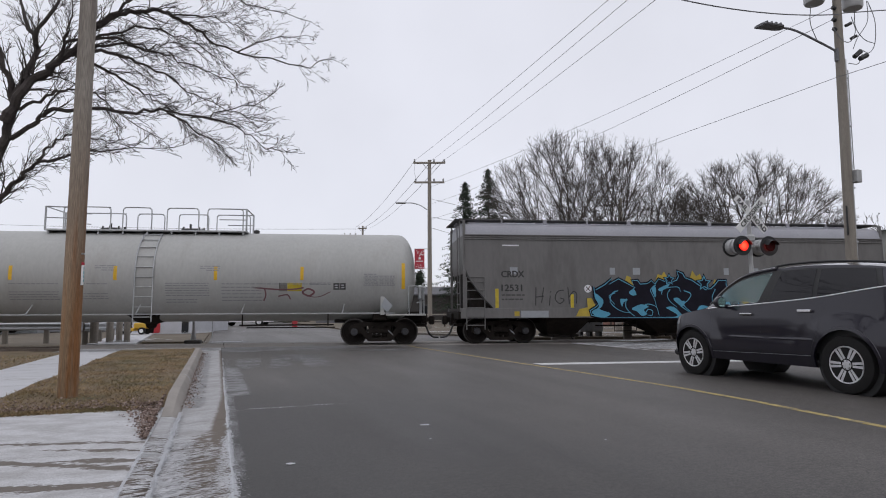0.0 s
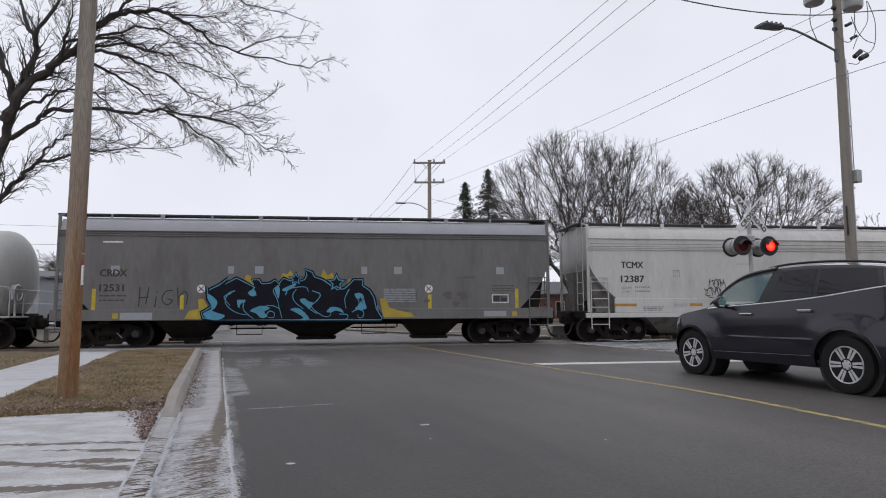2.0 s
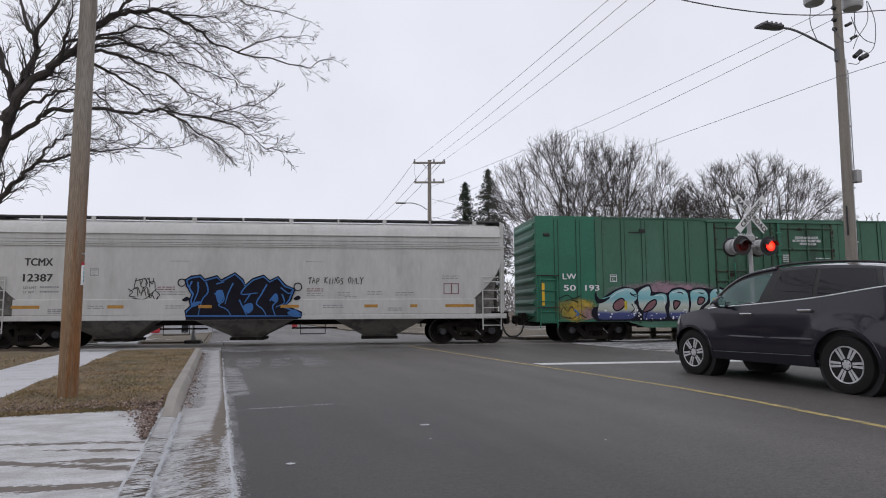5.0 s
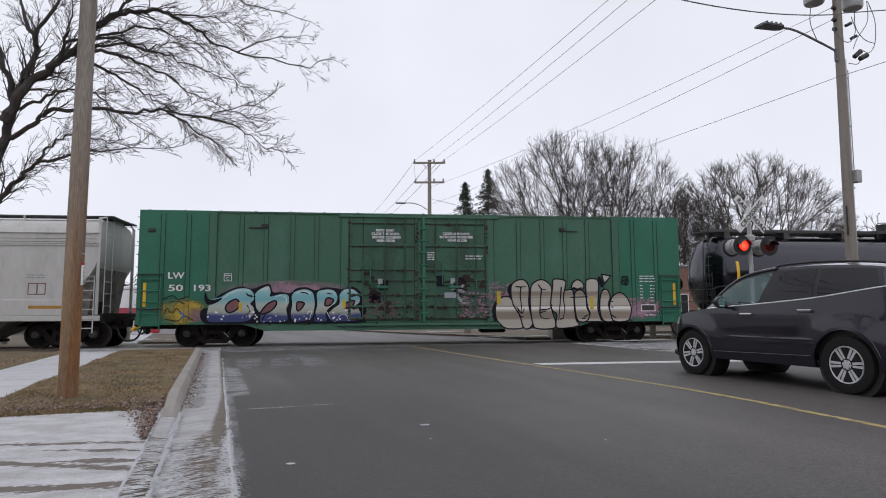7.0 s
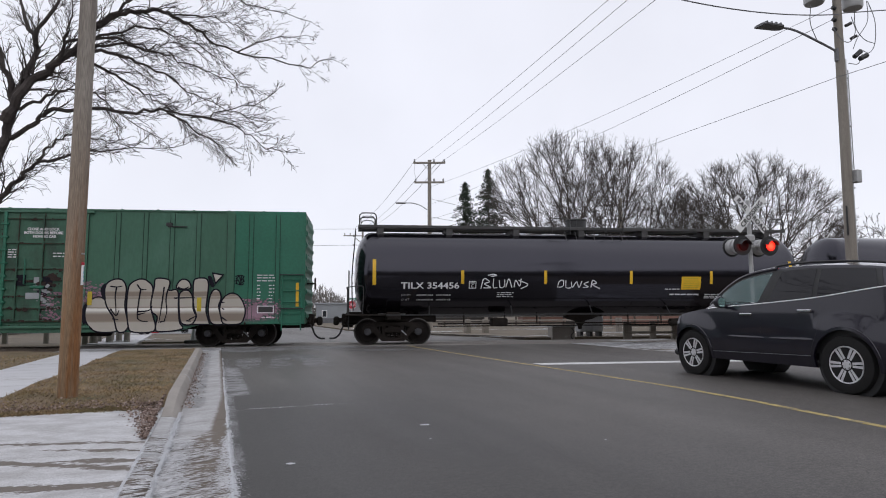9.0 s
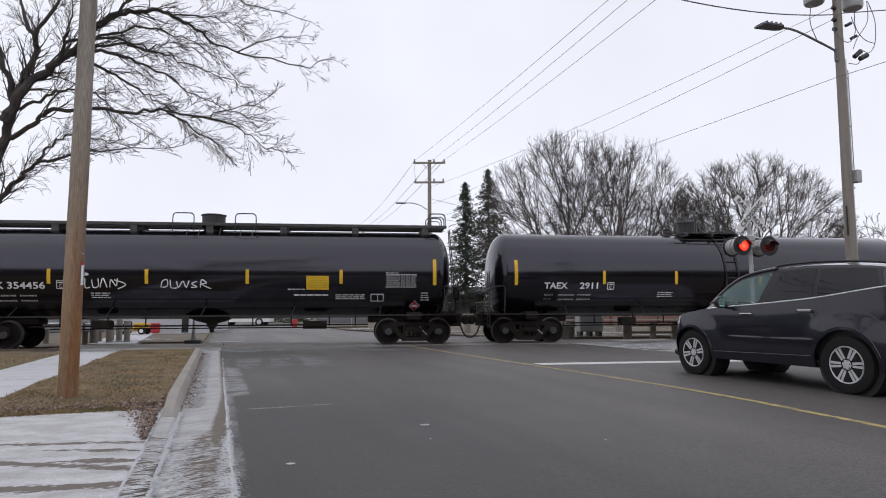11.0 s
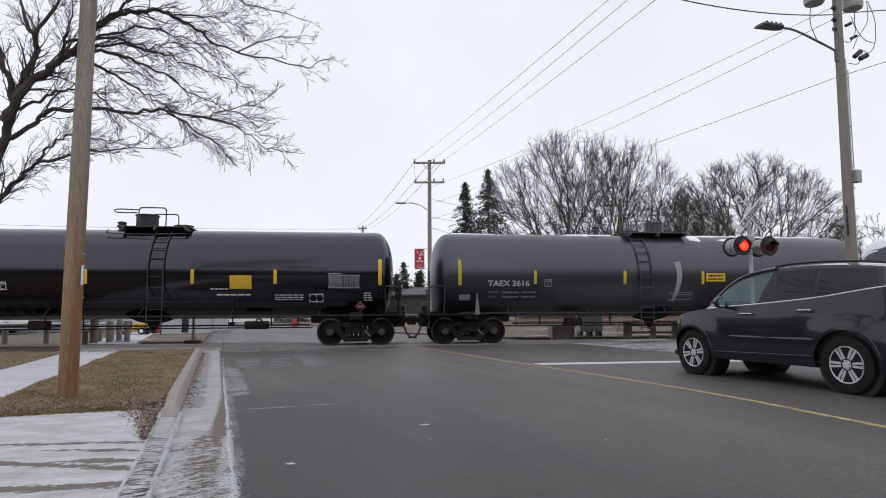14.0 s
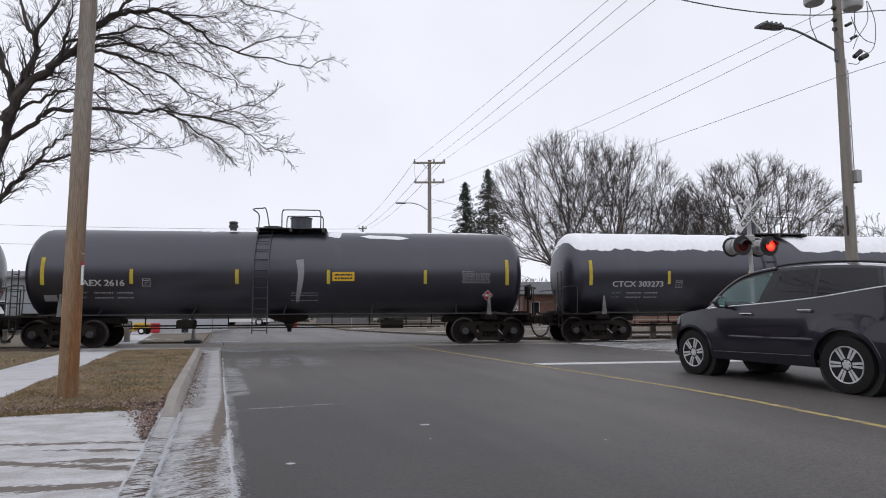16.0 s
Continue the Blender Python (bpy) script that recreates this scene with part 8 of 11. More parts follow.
strokes(side, "graffiti_glint", 0.018, M_LETTERW, 0.021, [[(43.2, 1.62), (43.5, 1.82), (43.8, 1.90), (44.05, 1.87)], [(44.42, 1.88), (44.66, 1.97)], [(44.9, 1.70), (45.15, 1.71), (45.28, 1.60), (45.26, 1.40)], [(45.58, 1.80), (45.9, 1.86), (46.08, 1.77)], [(46.4, 1.83), (46.8, 1.85), (46.9, 1.70)], [(47.2, 1.86), (47.46, 1.88), (47.63, 1.74)], [(44.05, 1.36), (44.14, 1.2), (44.12, 1.02)], [(45.95, 1.1), (46.12, 1.2), (46.05, 0.9)], [(46.62, 1.18), (46.75, 0.92)], [(47.0, 0.95), (47.12, 1.08), (47.28, 1.05), (47.32, 0.92)]], -O)
for k in range(44):
    x, z, r = rnd.uniform(42.7, 47.6) - O, rnd.uniform(0.82, 1.22), rnd.uniform(0.012, 0.04)
    side.put("paint_bubble", [(x + r * math.cos(t), z + r * math.sin(t)) for t in np.linspace(0, 6.283, 11)[:-1]], [tuple(range(10))], M_LETTERW, 0.023)
# second piece: banded cream block letters with black outlines
letters = []
letters.append([(52.47, 1.30), (52.60, 1.57), (52.84, 1.68), (53.04, 1.58), (53.16, 1.28), (53.31, 1.04), (53.46, 0.79), (53.41, 0.57), (52.87, 0.56), (52.62, 0.72), (52.48, 0.95)])
letters.append([(53.03, 1.90), (53.11, 2.14), (53.34, 2.26), (53.56, 2.22), (53.68, 1.96), (53.66, 1.41), (53.74, 1.0), (53.79, 0.72), (53.65, 0.55), (53.46, 0.60), (53.33, 1.04), (53.10, 1.41)])
letters.append([(53.74, 1.84), (53.82, 2.11), (54.09, 2.26), (54.33, 2.20), (54.51, 1.96), (54.46, 1.41), (54.55, 1.03), (54.63, 0.75), (54.54, 0.55), (53.94, 0.55), (53.80, 0.75), (53.73, 1.32)])
letters.append([(54.48, 1.50), (54.56, 2.01), (54.61, 2.28), (55.02, 2.22), (55.01, 1.90), (55.29, 1.88), (55.33, 1.31), (55.38, 0.86), (55.46, 0.63), (54.76, 0.55), (54.65, 0.71), (54.69, 1.03), (54.52, 1.20)])
letters.append([(55.28, 1.96), (55.32, 2.17), (55.48, 2.26), (55.65, 2.17), (55.68, 1.96)])
letters.append([(55.79, 2.11), (55.88, 2.28), (56.18, 2.28), (56.26, 2.07), (56.23, 1.59), (56.21, 1.21), (56.31, 0.85), (56.28, 0.79), (55.72, 0.79), (55.68, 0.89), (55.92, 1.02), (55.82, 1.40)])
letters.append([(55.35, 1.65), (55.43, 1.86), (55.64, 1.88), (55.77, 1.67), (55.80, 1.29), (55.90, 1.02), (55.77, 0.79), (55.51, 0.79), (55.40, 0.99)])
letters.append([(56.29, 1.31), (56.34, 1.73), (56.47, 1.92), (56.62, 1.86), (56.68, 1.63), (56.61, 1.38), (56.70, 1.02), (56.76, 0.79), (56.45, 0.79), (56.33, 0.98)])
letters.append([(56.66, 1.36), (56.79, 1.67), (57.05, 1.80), (57.30, 1.65), (57.46, 1.28), (57.43, 0.98), (57.29, 0.79), (56.82, 0.79), (56.70, 1.02)])
side.blob("graffiti_shadow", [(x - O, z) for x, z in ((52.98, 1.62), (52.90, 1.95), (53.08, 2.12), (53.12, 1.60))], M_SPRAYBLACK, 0.0095, 4)
side.blob("graffiti_shadow", [(x - O, z) for x, z in ((52.34, 1.20), (52.50, 1.50), (52.55, 1.0), (52.42, 0.80))], M_SPRAYBLACK, 0.0095, 4)
for lift, mat, tri in ((0.010, M_SPRAYBLACK, ((56.36, 2.50), (56.77, 2.43), (56.49, 2.08))), (0.0125, M_SPRAYSILVER, ((56.42, 2.44), (56.68, 2.39), (56.50, 2.18)))):
    side.put("graffiti_triangle", [(x - O, z) for x, z in tri], [(0, 1, 2)], mat, lift)
side.blob("graffiti_shadow", [(x - O, z) for x, z in ((56.24, 2.34), (56.34, 2.36), (56.46, 2.06), (56.36, 2.02))], M_SPRAYBLACK, 0.0095, 4)
for n, pts in enumerate(letters):
    pts = [(x - O, z) for x, z in pts]
    side.blob("graffiti_halo", pts, M_SPRAYBLACK, 0.010 + 0.0008 * n, 5, 0.030)
    side.blob("graffiti_fill", pts, M_SPRAYSILVER, 0.0104 + 0.0008 * n, 5, -0.018)
strokes(side, "graffiti_line", 0.05, M_SPRAYBLACK, 0.022, [[(53.19, 2.03), (53.39, 2.01), (53.57, 2.03)], [(53.39, 2.01), (53.36, 1.7), (53.39, 1.41), (53.41, 1.08)], [(53.22, 1.30), (53.41, 1.08), (53.50, 1.26)], [(53.30, 0.98), (53.48, 0.95)],
        [(54.02, 2.09), (54.14, 1.94), (54.32, 1.92)], [(54.14, 1.94), (54.09, 1.5), (54.07, 1.03), (54.2, 0.90), (54.4, 0.88)], [(54.08, 1.20), (54.41, 1.24), (54.52, 1.39)], [(54.05, 1.1), (54.3, 1.16)],
        [(54.87, 2.01), (54.83, 1.6), (54.78, 1.12), (54.74, 0.82)], [(54.99, 1.94), (54.94, 1.6), (54.98, 1.22), (54.9, 0.86)], [(54.78, 0.86), (54.95, 0.9)], [(55.30, 2.0), (55.48, 1.94), (55.66, 2.02)],
        [(55.20, 1.64), (55.85, 1.66)], [(55.68, 0.93), (55.93, 1.06)], [(55.60, 0.90), (55.75, 0.88)], [(56.70, 1.50), (56.80, 1.48)], [(56.72, 1.30), (56.80, 1.26)], [(56.70, 1.02), (56.84, 0.92), (56.9, 0.9)]], -O, 0, 5, 0.5)
strokes(side, "spray_tag", 0.034, M_SPRAYBLACK, 0.008, [[(57.12, 2.36), (57.28, 2.40), (57.42, 2.36)], [(57.14, 2.28), (57.25, 2.36), (57.30, 2.22), (57.40, 2.34)], [(57.10, 2.20), (57.22, 2.24), (57.28, 2.12), (57.42, 2.22)], [(57.18, 2.30), (57.16, 2.10)], [(57.32, 2.38), (57.30, 2.08)], [(57.12, 2.14), (57.3, 2.08), (57.4, 2.12)], [(57.36, 2.30), (57.42, 2.18)]], -O)
for x, z0, z1 in ((52.58, 1.42, 1.86), (55.99, 1.20, 1.66)):
    side.rect("reflective_strip", x - O - 0.07, x - O + 0.07, z0, z1, M_YELLOWOLD, 0.026, rows=1)
for x, z0, z1 in ((43.78, 1.2, 1.5), (47.2, 1.3, 1.6)):
    side.rect("reflective_strip", x - O - 0.05, x - O + 0.05, z0, z1, M_YELLOWOLD, 0.024, rows=1)


# 5: glossy black tank car with a full-length roof walk
def black_tank_writing(side, O, name, number_x, name_x, name_w, zt, panel, plate, strips, tall, mat_y, mark):
    side.text(name, name_x - O, zt - 0.11, 0.21 if mark else 0.19, name_w, M_LETTERW if mark else M_LETTERP, 0.010)
    small = M_LETTERP if mark else M_LETTERG
    for word, z in (("LD LMT", zt - 0.36), ("LT WT", zt - 0.52)):
        side.text(word, name_x + 0.02 - O, z, 0.062, 0.055 * len(word), small, 0.0)
    side.lines(name_x + 0.55 - O, name_x + 1.15 - O, [zt - 0.36, zt - 0.52], 0.05, small, 3, 0.05, 0.022)
    side.lines(name_x + 1.25 - O, name_x + 1.75 - O, [zt - 0.36, zt - 0.52], 0.05, small, 4, 0.05, 0.022)
    yellow_marks(side, [x - O for x in strips], 2.36, mat_y, [x - O for x in tall])


def walkway_top(car, top, h):
    g = Geo()
    for y in (-0.55, 0.05):
        g.rbox(-h + 0.1, h - 0.1, y, y + 0.45, top + 0.20, top + 0.24, 0.008)
    g.rbox(-h + 0.1, h - 0.1, -0.62, -0.55, top + 0.16, top + 0.27, 0.008)
    g.rbox(-h + 0.1, h - 0.1, 0.52, 0.59, top + 0.16, top + 0.27, 0.008)
    part("roof_walk", g, M_GRATING, car)
    for x in np.linspace(-h + 0.9, h - 0.9, 7):
        part("roof_walk_saddle", Geo().rbox(x - 0.12, x + 0.12, -0.6, 0.6, top - 0.12, top + 0.2, 0.01), M_GRATING, car)


O = 69.58
car, side, zc = tank_car(O, 17.05, 4.08, 1.57, "glossy black tank car with full-length roof walk", M_TANKBLACK, 7.15)
walkway_top(car, 4.04, 8.5)
valve_dome(car, 0.0, 4.12, 0.40, 0.56, M_BLACK)
g = Geo()
for x in (-8.35, 7.75):
    for y in (-0.58, 0.55):
        hoop(g, x, x + 0.6, y, 4.25, 4.74, 0.022)
        hoop(g, x + 0.05, x + 0.55, y, 4.25, 4.62, 0.016)
part("walk_end_rail", g, M_BLACK, car)
g = Geo()
for x in (-1.2, 0.9):
    hoop(g, x, x + 0.7, -0.75, 4.0, 4.62, 0.02)
g.tube(smooth_line([(-1.3, -0.9, 3.78), (-1.25, -0.95, 3.7), (0.0, -0.98, 3.68), (1.6, -0.95, 3.7), (1.65, -0.85, 3.85)], 4), 0.02, 6)
for x in (-0.7, -0.3, 0.4, 1.1, 1.5):
    g.tube([(x, -0.95, 3.70), (x, -0.7, 4.12)], 0.016, 5)
part("dome_guard_rail", g, M_BLACK, car)
g = Geo()
for sg in (-1, 1):
    g = Geo()
    for k in range(2):
        y = -1.0 + 0.45 * k
        g.tube([(sg * (8.55 + 0.06 * math.sin(a * 3)), y * (1 - 0.3 * a / 1.5), 1.2 + 2.95 * a / 1.5) for a in np.linspace(0, 1.5, 6)], 0.018, 6)
    for z in np.arange(1.5, 4.1, 0.34):
        g.tube([(sg * 8.57, -1.0, z), (sg * 8.57, -0.5, z)], 0.014, 5)
    part("end_ladder", g, M_BLACK, car)
black_tank_writing(side, O, "TILX 354456", 0, 62.68, 2.04, 2.07, None, None, (64.84, 67.85, 71.07, 74.19), (61.75, 77.42), M_YELLOWTAPE, True)
cone_mark(side, 65.2 - O, 2.09, M_LETTERW)
side.rect("yellow_plate", 73.02 - O, 73.78 - O, 1.92, 2.39, M_YELLOWTAPE)
side.lines(73.1 - O, 73.7 - O, [1.98, 2.06, 2.14, 2.22, 2.30], 0.03, M_YELLOWOLD, 4, 0.3, 0.02, 0.009)
side.lines(72.4 - O, 73.0 - O, [1.92], 0.035, M_LETTERW, 4)
side.lines(72.6 - O, 73.75 - O, [1.72], 0.05, M_LETTERW, 5, 0.16)
side.lines(74.0 - O, 75.0 - O, [1.60, 1.66, 1.73], 0.03, M_LETTERW, 6)
side.ring("capacity_stencil", 75.2 - O, 75.65 - O, 1.52, 1.78, 0.025, M_LETTERW)
side.rect("capacity_bar", 75.44 - O, 75.46 - O, 1.55, 1.75, M_LETTERW, rows=1)
side.table(75.72 - O, 76.78 - O, 2.0, 2.45, M_LETTERW)
side.lines(76.95 - O, 77.25 - O, [1.55, 1.63, 1.71, 1.79], 0.03, M_LETTERW, 8)
side.diamond(76.75 - O, 1.36, 0.19, M_SIGNRED, M_WHITE)
strokes(side, "spray_tag", 0.035, M_LETTERW, 0.008, [[(65.5, 1.95), (65.6, 2.3), (65.8, 2.2), (65.62, 2.12), (65.85, 2.0), (65.6, 1.98)], [(65.95, 2.3), (65.95, 2.0), (66.1, 2.0)], [(66.15, 2.25), (66.2, 2.0), (66.35, 2.05), (66.35, 2.28)], [(66.4, 2.0), (66.5, 2.3), (66.62, 2.0)], [(66.7, 2.0), (66.75, 2.25), (66.9, 2.05), (66.95, 2.3)], [(66.85, 2.25), (67.2, 2.1), (66.95, 1.95)], [(65.75, 2.42), (65.95, 2.46), (66.05, 2.42), (65.85, 2.38)],
        [(68.3, 2.0), (68.35, 2.2), (68.5, 2.25), (68.5, 2.05), (68.35, 2.0)], [(68.6, 2.25), (68.62, 2.0), (68.8, 1.98)], [(68.8, 2.2), (68.85, 2.0), (69.0, 2.2), (69.1, 2.0), (69.2, 2.22)], [(69.45, 2.2), (69.28, 2.12), (69.45, 2.02), (69.25, 2.0)], [(69.55, 2.0), (69.6, 2.25), (69.75, 2.15), (69.6, 2.1), (69.9, 1.95)]], -O)
side.lines(66.1 - O, 66.7 - O, [1.66, 1.73, 1.80], 0.03, M_LETTERW, 9)
strokes(side, "ladder_shadow_bar", 0.03, M_LETTERW, 0.007, [[(61.9, 1.2), (62.9, 1.2)]], -O, -0.12)


def deck_and_ladder(car, x0, x1, lx, zc, radius, top, mat):
    g = Geo()
    g.rbox(x0, x1, -0.80, 0.80, top - 0.04, top, 0.01)
    for x in (x0 + 0.1, (x0 + x1) / 2, x1 - 0.1):
        g.rbox(x - 0.04, x + 0.04, -0.95, 0.95, top - 0.16, top - 0.04, 0.01)
    part("platform", g, M_GRATING, car)
    g = Geo()
    for x in (lx, lx + 0.48):
        g.tube([(x, -(radius + 0.06) * math.cos(a), zc + (radius + 0.06) * math.sin(a)) for a in np.linspace(-0.2, 1.25, 14)] , 0.022, 6)
        g.tube([(x, -(radius + 0.05), zc - 0.3), (x, -(radius + 0.05), 0.45)], 0.022, 6)
    for a in np.arange(0.05, 1.25, 0.23):
        g.tube([(lx, -(radius + 0.06) * math.cos(a), zc + (radius + 0.06) * math.sin(a)), (lx + 0.48, -(radius + 0.06) * math.cos(a), zc + (radius + 0.06) * math.sin(a))], 0.016, 6)
    for z in np.arange(0.55, zc, 0.36):
        g.tube([(lx, -(radius + 0.05), z), (lx + 0.48, -(radius + 0.05), z)], 0.016, 6)
    part("side_ladder", g, mat, car)


# 6: glossy black tank car with a side ladder
O = 88.04
car, side, zc = tank_car(O, 16.85, 4.08, 1.57, "glossy black tank car with side ladder and valve housing", M_TANKBLACK, 7.1)
deck_and_ladder(car, -0.9, 1.35, 0.3, zc, 1.57, 4.14, M_BLACK)
valve_dome(car, -0.3, 4.16, 0.37, 0.48, M_BLACK)
g = Geo()
hoop(g, -0.35, 0.55, -0.75, 4.1, 4.78, 0.022)
g.tube(smooth_line([(-0.35, -0.75, 4.7), (-1.0, -0.75, 4.72), (-1.15, -0.75, 4.66), (-1.0, -0.75, 4.6), (-0.4, -0.75, 4.6)], 4), 0.02, 6)
hoop(g, -0.35, 0.55, 0.75, 4.1, 4.78, 0.022)
g.tube(smooth_line([(-1.25, -0.92, 3.98), (-1.2, -1.0, 3.86), (0.0, -1.05, 3.82), (1.35, -1.0, 3.86)], 4), 0.018, 6)
part("platform_railing", g, M_BLACK, car)
g = Geo()
g.lathe([(4.05, 0.10), (4.16, 0.10), (4.18, 0.16), (4.26, 0.16), (4.28, 0.11), (4.34, 0.16), (4.38, 0.12)], "Z", 16, (-1.15, 0, 0))
part("relief_valve", g, M_GRATING, car)
g = Geo()
g.lathe([(4.05, 0.30), (4.2, 0.30), (4.22, 0.34), (4.26, 0.34), (4.28, 0.1)], "Z", 18, (0.95, 0, 0))
part("manway_cover", g, M_GRATING, car)
black_tank_writing(side, O, "TAEX", 0, 81.39, 0.85, 2.07, None, None, (83.62, 86.39, 89.73, 92.42), (80.35, 95.95), M_YELLOWTAPE, True)
side.text("2911", 82.72 - O, 1.96, 0.21, 0.66, M_LETTERW, 0.010)
cone_mark(side, 83.87 - O, 2.05, M_LETTERW)
side.rect("yellow_plate", 90.93 - O, 91.64 - O, 1.95, 2.40, M_YELLOWTAPE)
side.lines(91.0 - O, 91.57 - O, [2.0, 2.08, 2.16, 2.24, 2.32], 0.03, M_YELLOWOLD, 4, 0.3, 0.02, 0.009)
side.lines(90.3 - O, 90.88 - O, [1.93], 0.035, M_LETTERW, 4)
side.lines(90.5 - O, 91.6 - O, [1.73], 0.05, M_LETTERW, 5, 0.16)
side.lines(92.4 - O, 93.35 - O, [1.58, 1.65, 1.73], 0.03, M_LETTERW, 6)
side.lines(85.7 - O, 86.3 - O, [1.66, 1.73, 1.80], 0.03, M_LETTERW, 9)
side.ring("capacity_stencil", 93.55 - O, 94.02 - O, 1.50, 1.78, 0.025, M_LETTERW)
side.rect("capacity_bar", 93.78 - O, 93.80 - O, 1.53, 1.75, M_LETTERW, rows=1)
side.table(94.19 - O, 95.25 - O, 1.98, 2.42, M_LETTERW)
side.lines(95.4 - O, 95.7 - O, [1.55, 1.63, 1.71, 1.79], 0.03, M_LETTERW, 8)
side.diamond(95.28 - O, 1.34, 0.19, M_SIGNRED, M_WHITE)

# 7: dull black tank car, a little snow left
O = 106.38
car, side, zc = tank_car(O, 17.0, 4.06, 1.56, "dull black tank car with snow remnants on top", M_TANKDULL, 7.2)
deck_and_ladder(car, -1.1, 1.35, -1.0, zc, 1.56, 4.14, M_TANKDULL)
valve_dome(car, 0.4, 4.16, 0.37, 0.46, M_TANKDULL)
g = Geo()
g.tube(smooth_line([(-1.0, -0.75, 4.1), (-1.0, -0.75, 4.6), (-1.2, -0.75, 4.78), (-0.9, -0.75, 4.82), (-0.75, -0.75, 4.78), (-0.62, -0.75, 4.1)], 4), 0.022, 6)
hoop(g, -0.2, 1.15, -0.75, 4.1, 4.78, 0.022)
hoop(g, -0.2, 1.15, 0.75, 4.1, 4.78, 0.022)
part("platform_railing", g, M_BLACK, car)
g = Geo()
g.lathe([(4.0, 0.12), (4.2, 0.12), (4.22, 0.17), (4.30, 0.17), (4.32, 0.12), (4.40, 0.17), (4.44, 0.12)], "Z", 16, (-2.0, 0, 0))
part("relief_valve", g, M_GRATING, car)
g = Geo()
g.lathe([(4.05, 0.30), (4.2, 0.30), (4.22, 0.34), (4.26, 0.34), (4.28, 0.1)], "Z", 18, (-0.6, 0, 0))
part("manway_cover", g, M_GRATING, car)
black_tank_writing(side, O, "TAEX 2616", 0, 99.76, 1.5, 2.16, None, None, (101.48, 104.84, 107.87, 111.2), (98.75, 114.12), M_YELLOWOLD, False)
cone_mark(side, 101.95 - O, 2.16, M_LETTERG)
side.rect("yellow_plate", 108.0 - O, 108.75 - O, 2.22, 2.52, M_YELLOWTAPE)
side.lines(108.08 - O, 108.68 - O, [2.28, 2.40], 0.06, M_LETTER, 4, 0.12, 0.02, 0.009)
side.rect("pale_plate", 98.75 - O, 99.15 - O, 1.55, 1.75, M_LETTERG)
side.stroke("pale_streak", [(106.9 - O, 2.95), (106.95 - O, 2.4), (106.85 - O, 1.75), (106.8 - O, 1.5)], 0.26, M_LETTERG, 0.004, 0.3)
side.lines(106.6 - O, 107.5 - O, [1.55, 1.72, 1.8], 0.025, M_LETTERG, 3)
side.table(112.5 - O, 113.5 - O, 2.15, 2.5, M_LETTERG)
side.diamond(113.44 - O, 1.72, 0.19, M_SIGNRED, M_WHITE)
for x in (99.35, 113.45):
    g = Geo()
    g.prism([(x - O - 0.09, 1.05), (x - O + 0.09, 1.05), (x - O + 0.02, 1.78), (x - O - 0.02, 1.78)], -1.60, -1.54)
    part("placard_post", g, M_HOPSLOPE, car)
snow_cap(car, -7.9, -5.9, 1.56, zc, 7, 1)
snow_cap(car, -3.6, -1.2, 1.56, zc, 14, 2, 0.5)
snow_cap(car, 1.2, 7.9, 1.56, zc, 11, 3, 0.5)
snow_cap(car, 1.35, 1.95, 1.56, zc, 36, 4, 0.5)
g = Geo()
rows = []
for i in range(31):
    x = 2.55 + 1.75 * i / 30
    end = min(1.0, 5 * min(i, 30 - i) / 30 + 0.03)
    mid = 30 + 1.6 * i / 10
    rows.append([(x, -(1.565 + 0.03 * end * math.sin(math.pi * k / 5)) * math.sin(radians(mid + end * (5 + 1.5 * noise.noise((x * 4, 0, 1))) * (k / 2.5 - 1))), zc + (1.565 + 0.03 * end * math.sin(math.pi * k / 5)) * math.cos(radians(mid + end * (5 + 1.5 * noise.noise((x * 4, 0, 1))) * (k / 2.5 - 1)))) for k in range(6)])
g.loft(rows, closed=False, caps=False)
part("snow_crust", g, M_CRUST, car, "white snow crust", smooth=60)

# 8: dull black tank car under a crust of snow
O = 125.05
car, side, zc = tank_car(O, 17.33, 4.10, 1.58, "dull black tank car topped with a thick crust of snow", M_TANKDULL, 7.35)
deck_and_ladder(car, -1.1, 1.35, -1.0, zc, 1.58, 4.16, M_TANKDULL)
valve_dome(car, -0.6, 4.18, 0.37, 0.46, M_TANKDULL)
g = Geo()
hoop(g, -0.2, 1.15, -0.75, 4.1, 4.78, 0.022)
hoop(g, -0.2, 1.15, 0.75, 4.1, 4.78, 0.022)
part("platform_railing", g, M_BLACK, car)
black_tank_writing(side, O, "CTCX 303273", 0, 118.05, 1.93, 2.14, None, None, (120.21, 123.4, 126.8, 129.6), (117.22, 132.8), M_YELLOWOLD, False)
cone_mark(side, 120.6 - O, 2.12, M_LETTERG)
for x in (117.68, 132.2):
    g = Geo()
    g.prism([(x - O - 0.09, 1.05), (x - O + 0.09, 1.05), (x - O + 0.02, 1.70), (x - O - 0.02, 1.70)], -1.60, -1.54)
    part("placard_post", g, M_HOPSLOPE, car)
snow_cap(car, -8.56, -1.6, 1.58, zc, 57, 11, 0.045, 8.665, 22)
snow_cap(car, -1.7, 0.2, 1.58, zc, 42, 12, 0.45)
snow_cap(car, 0.2, 8.56, 1.58, zc, 57, 13, 0.05, 8.665, 18)
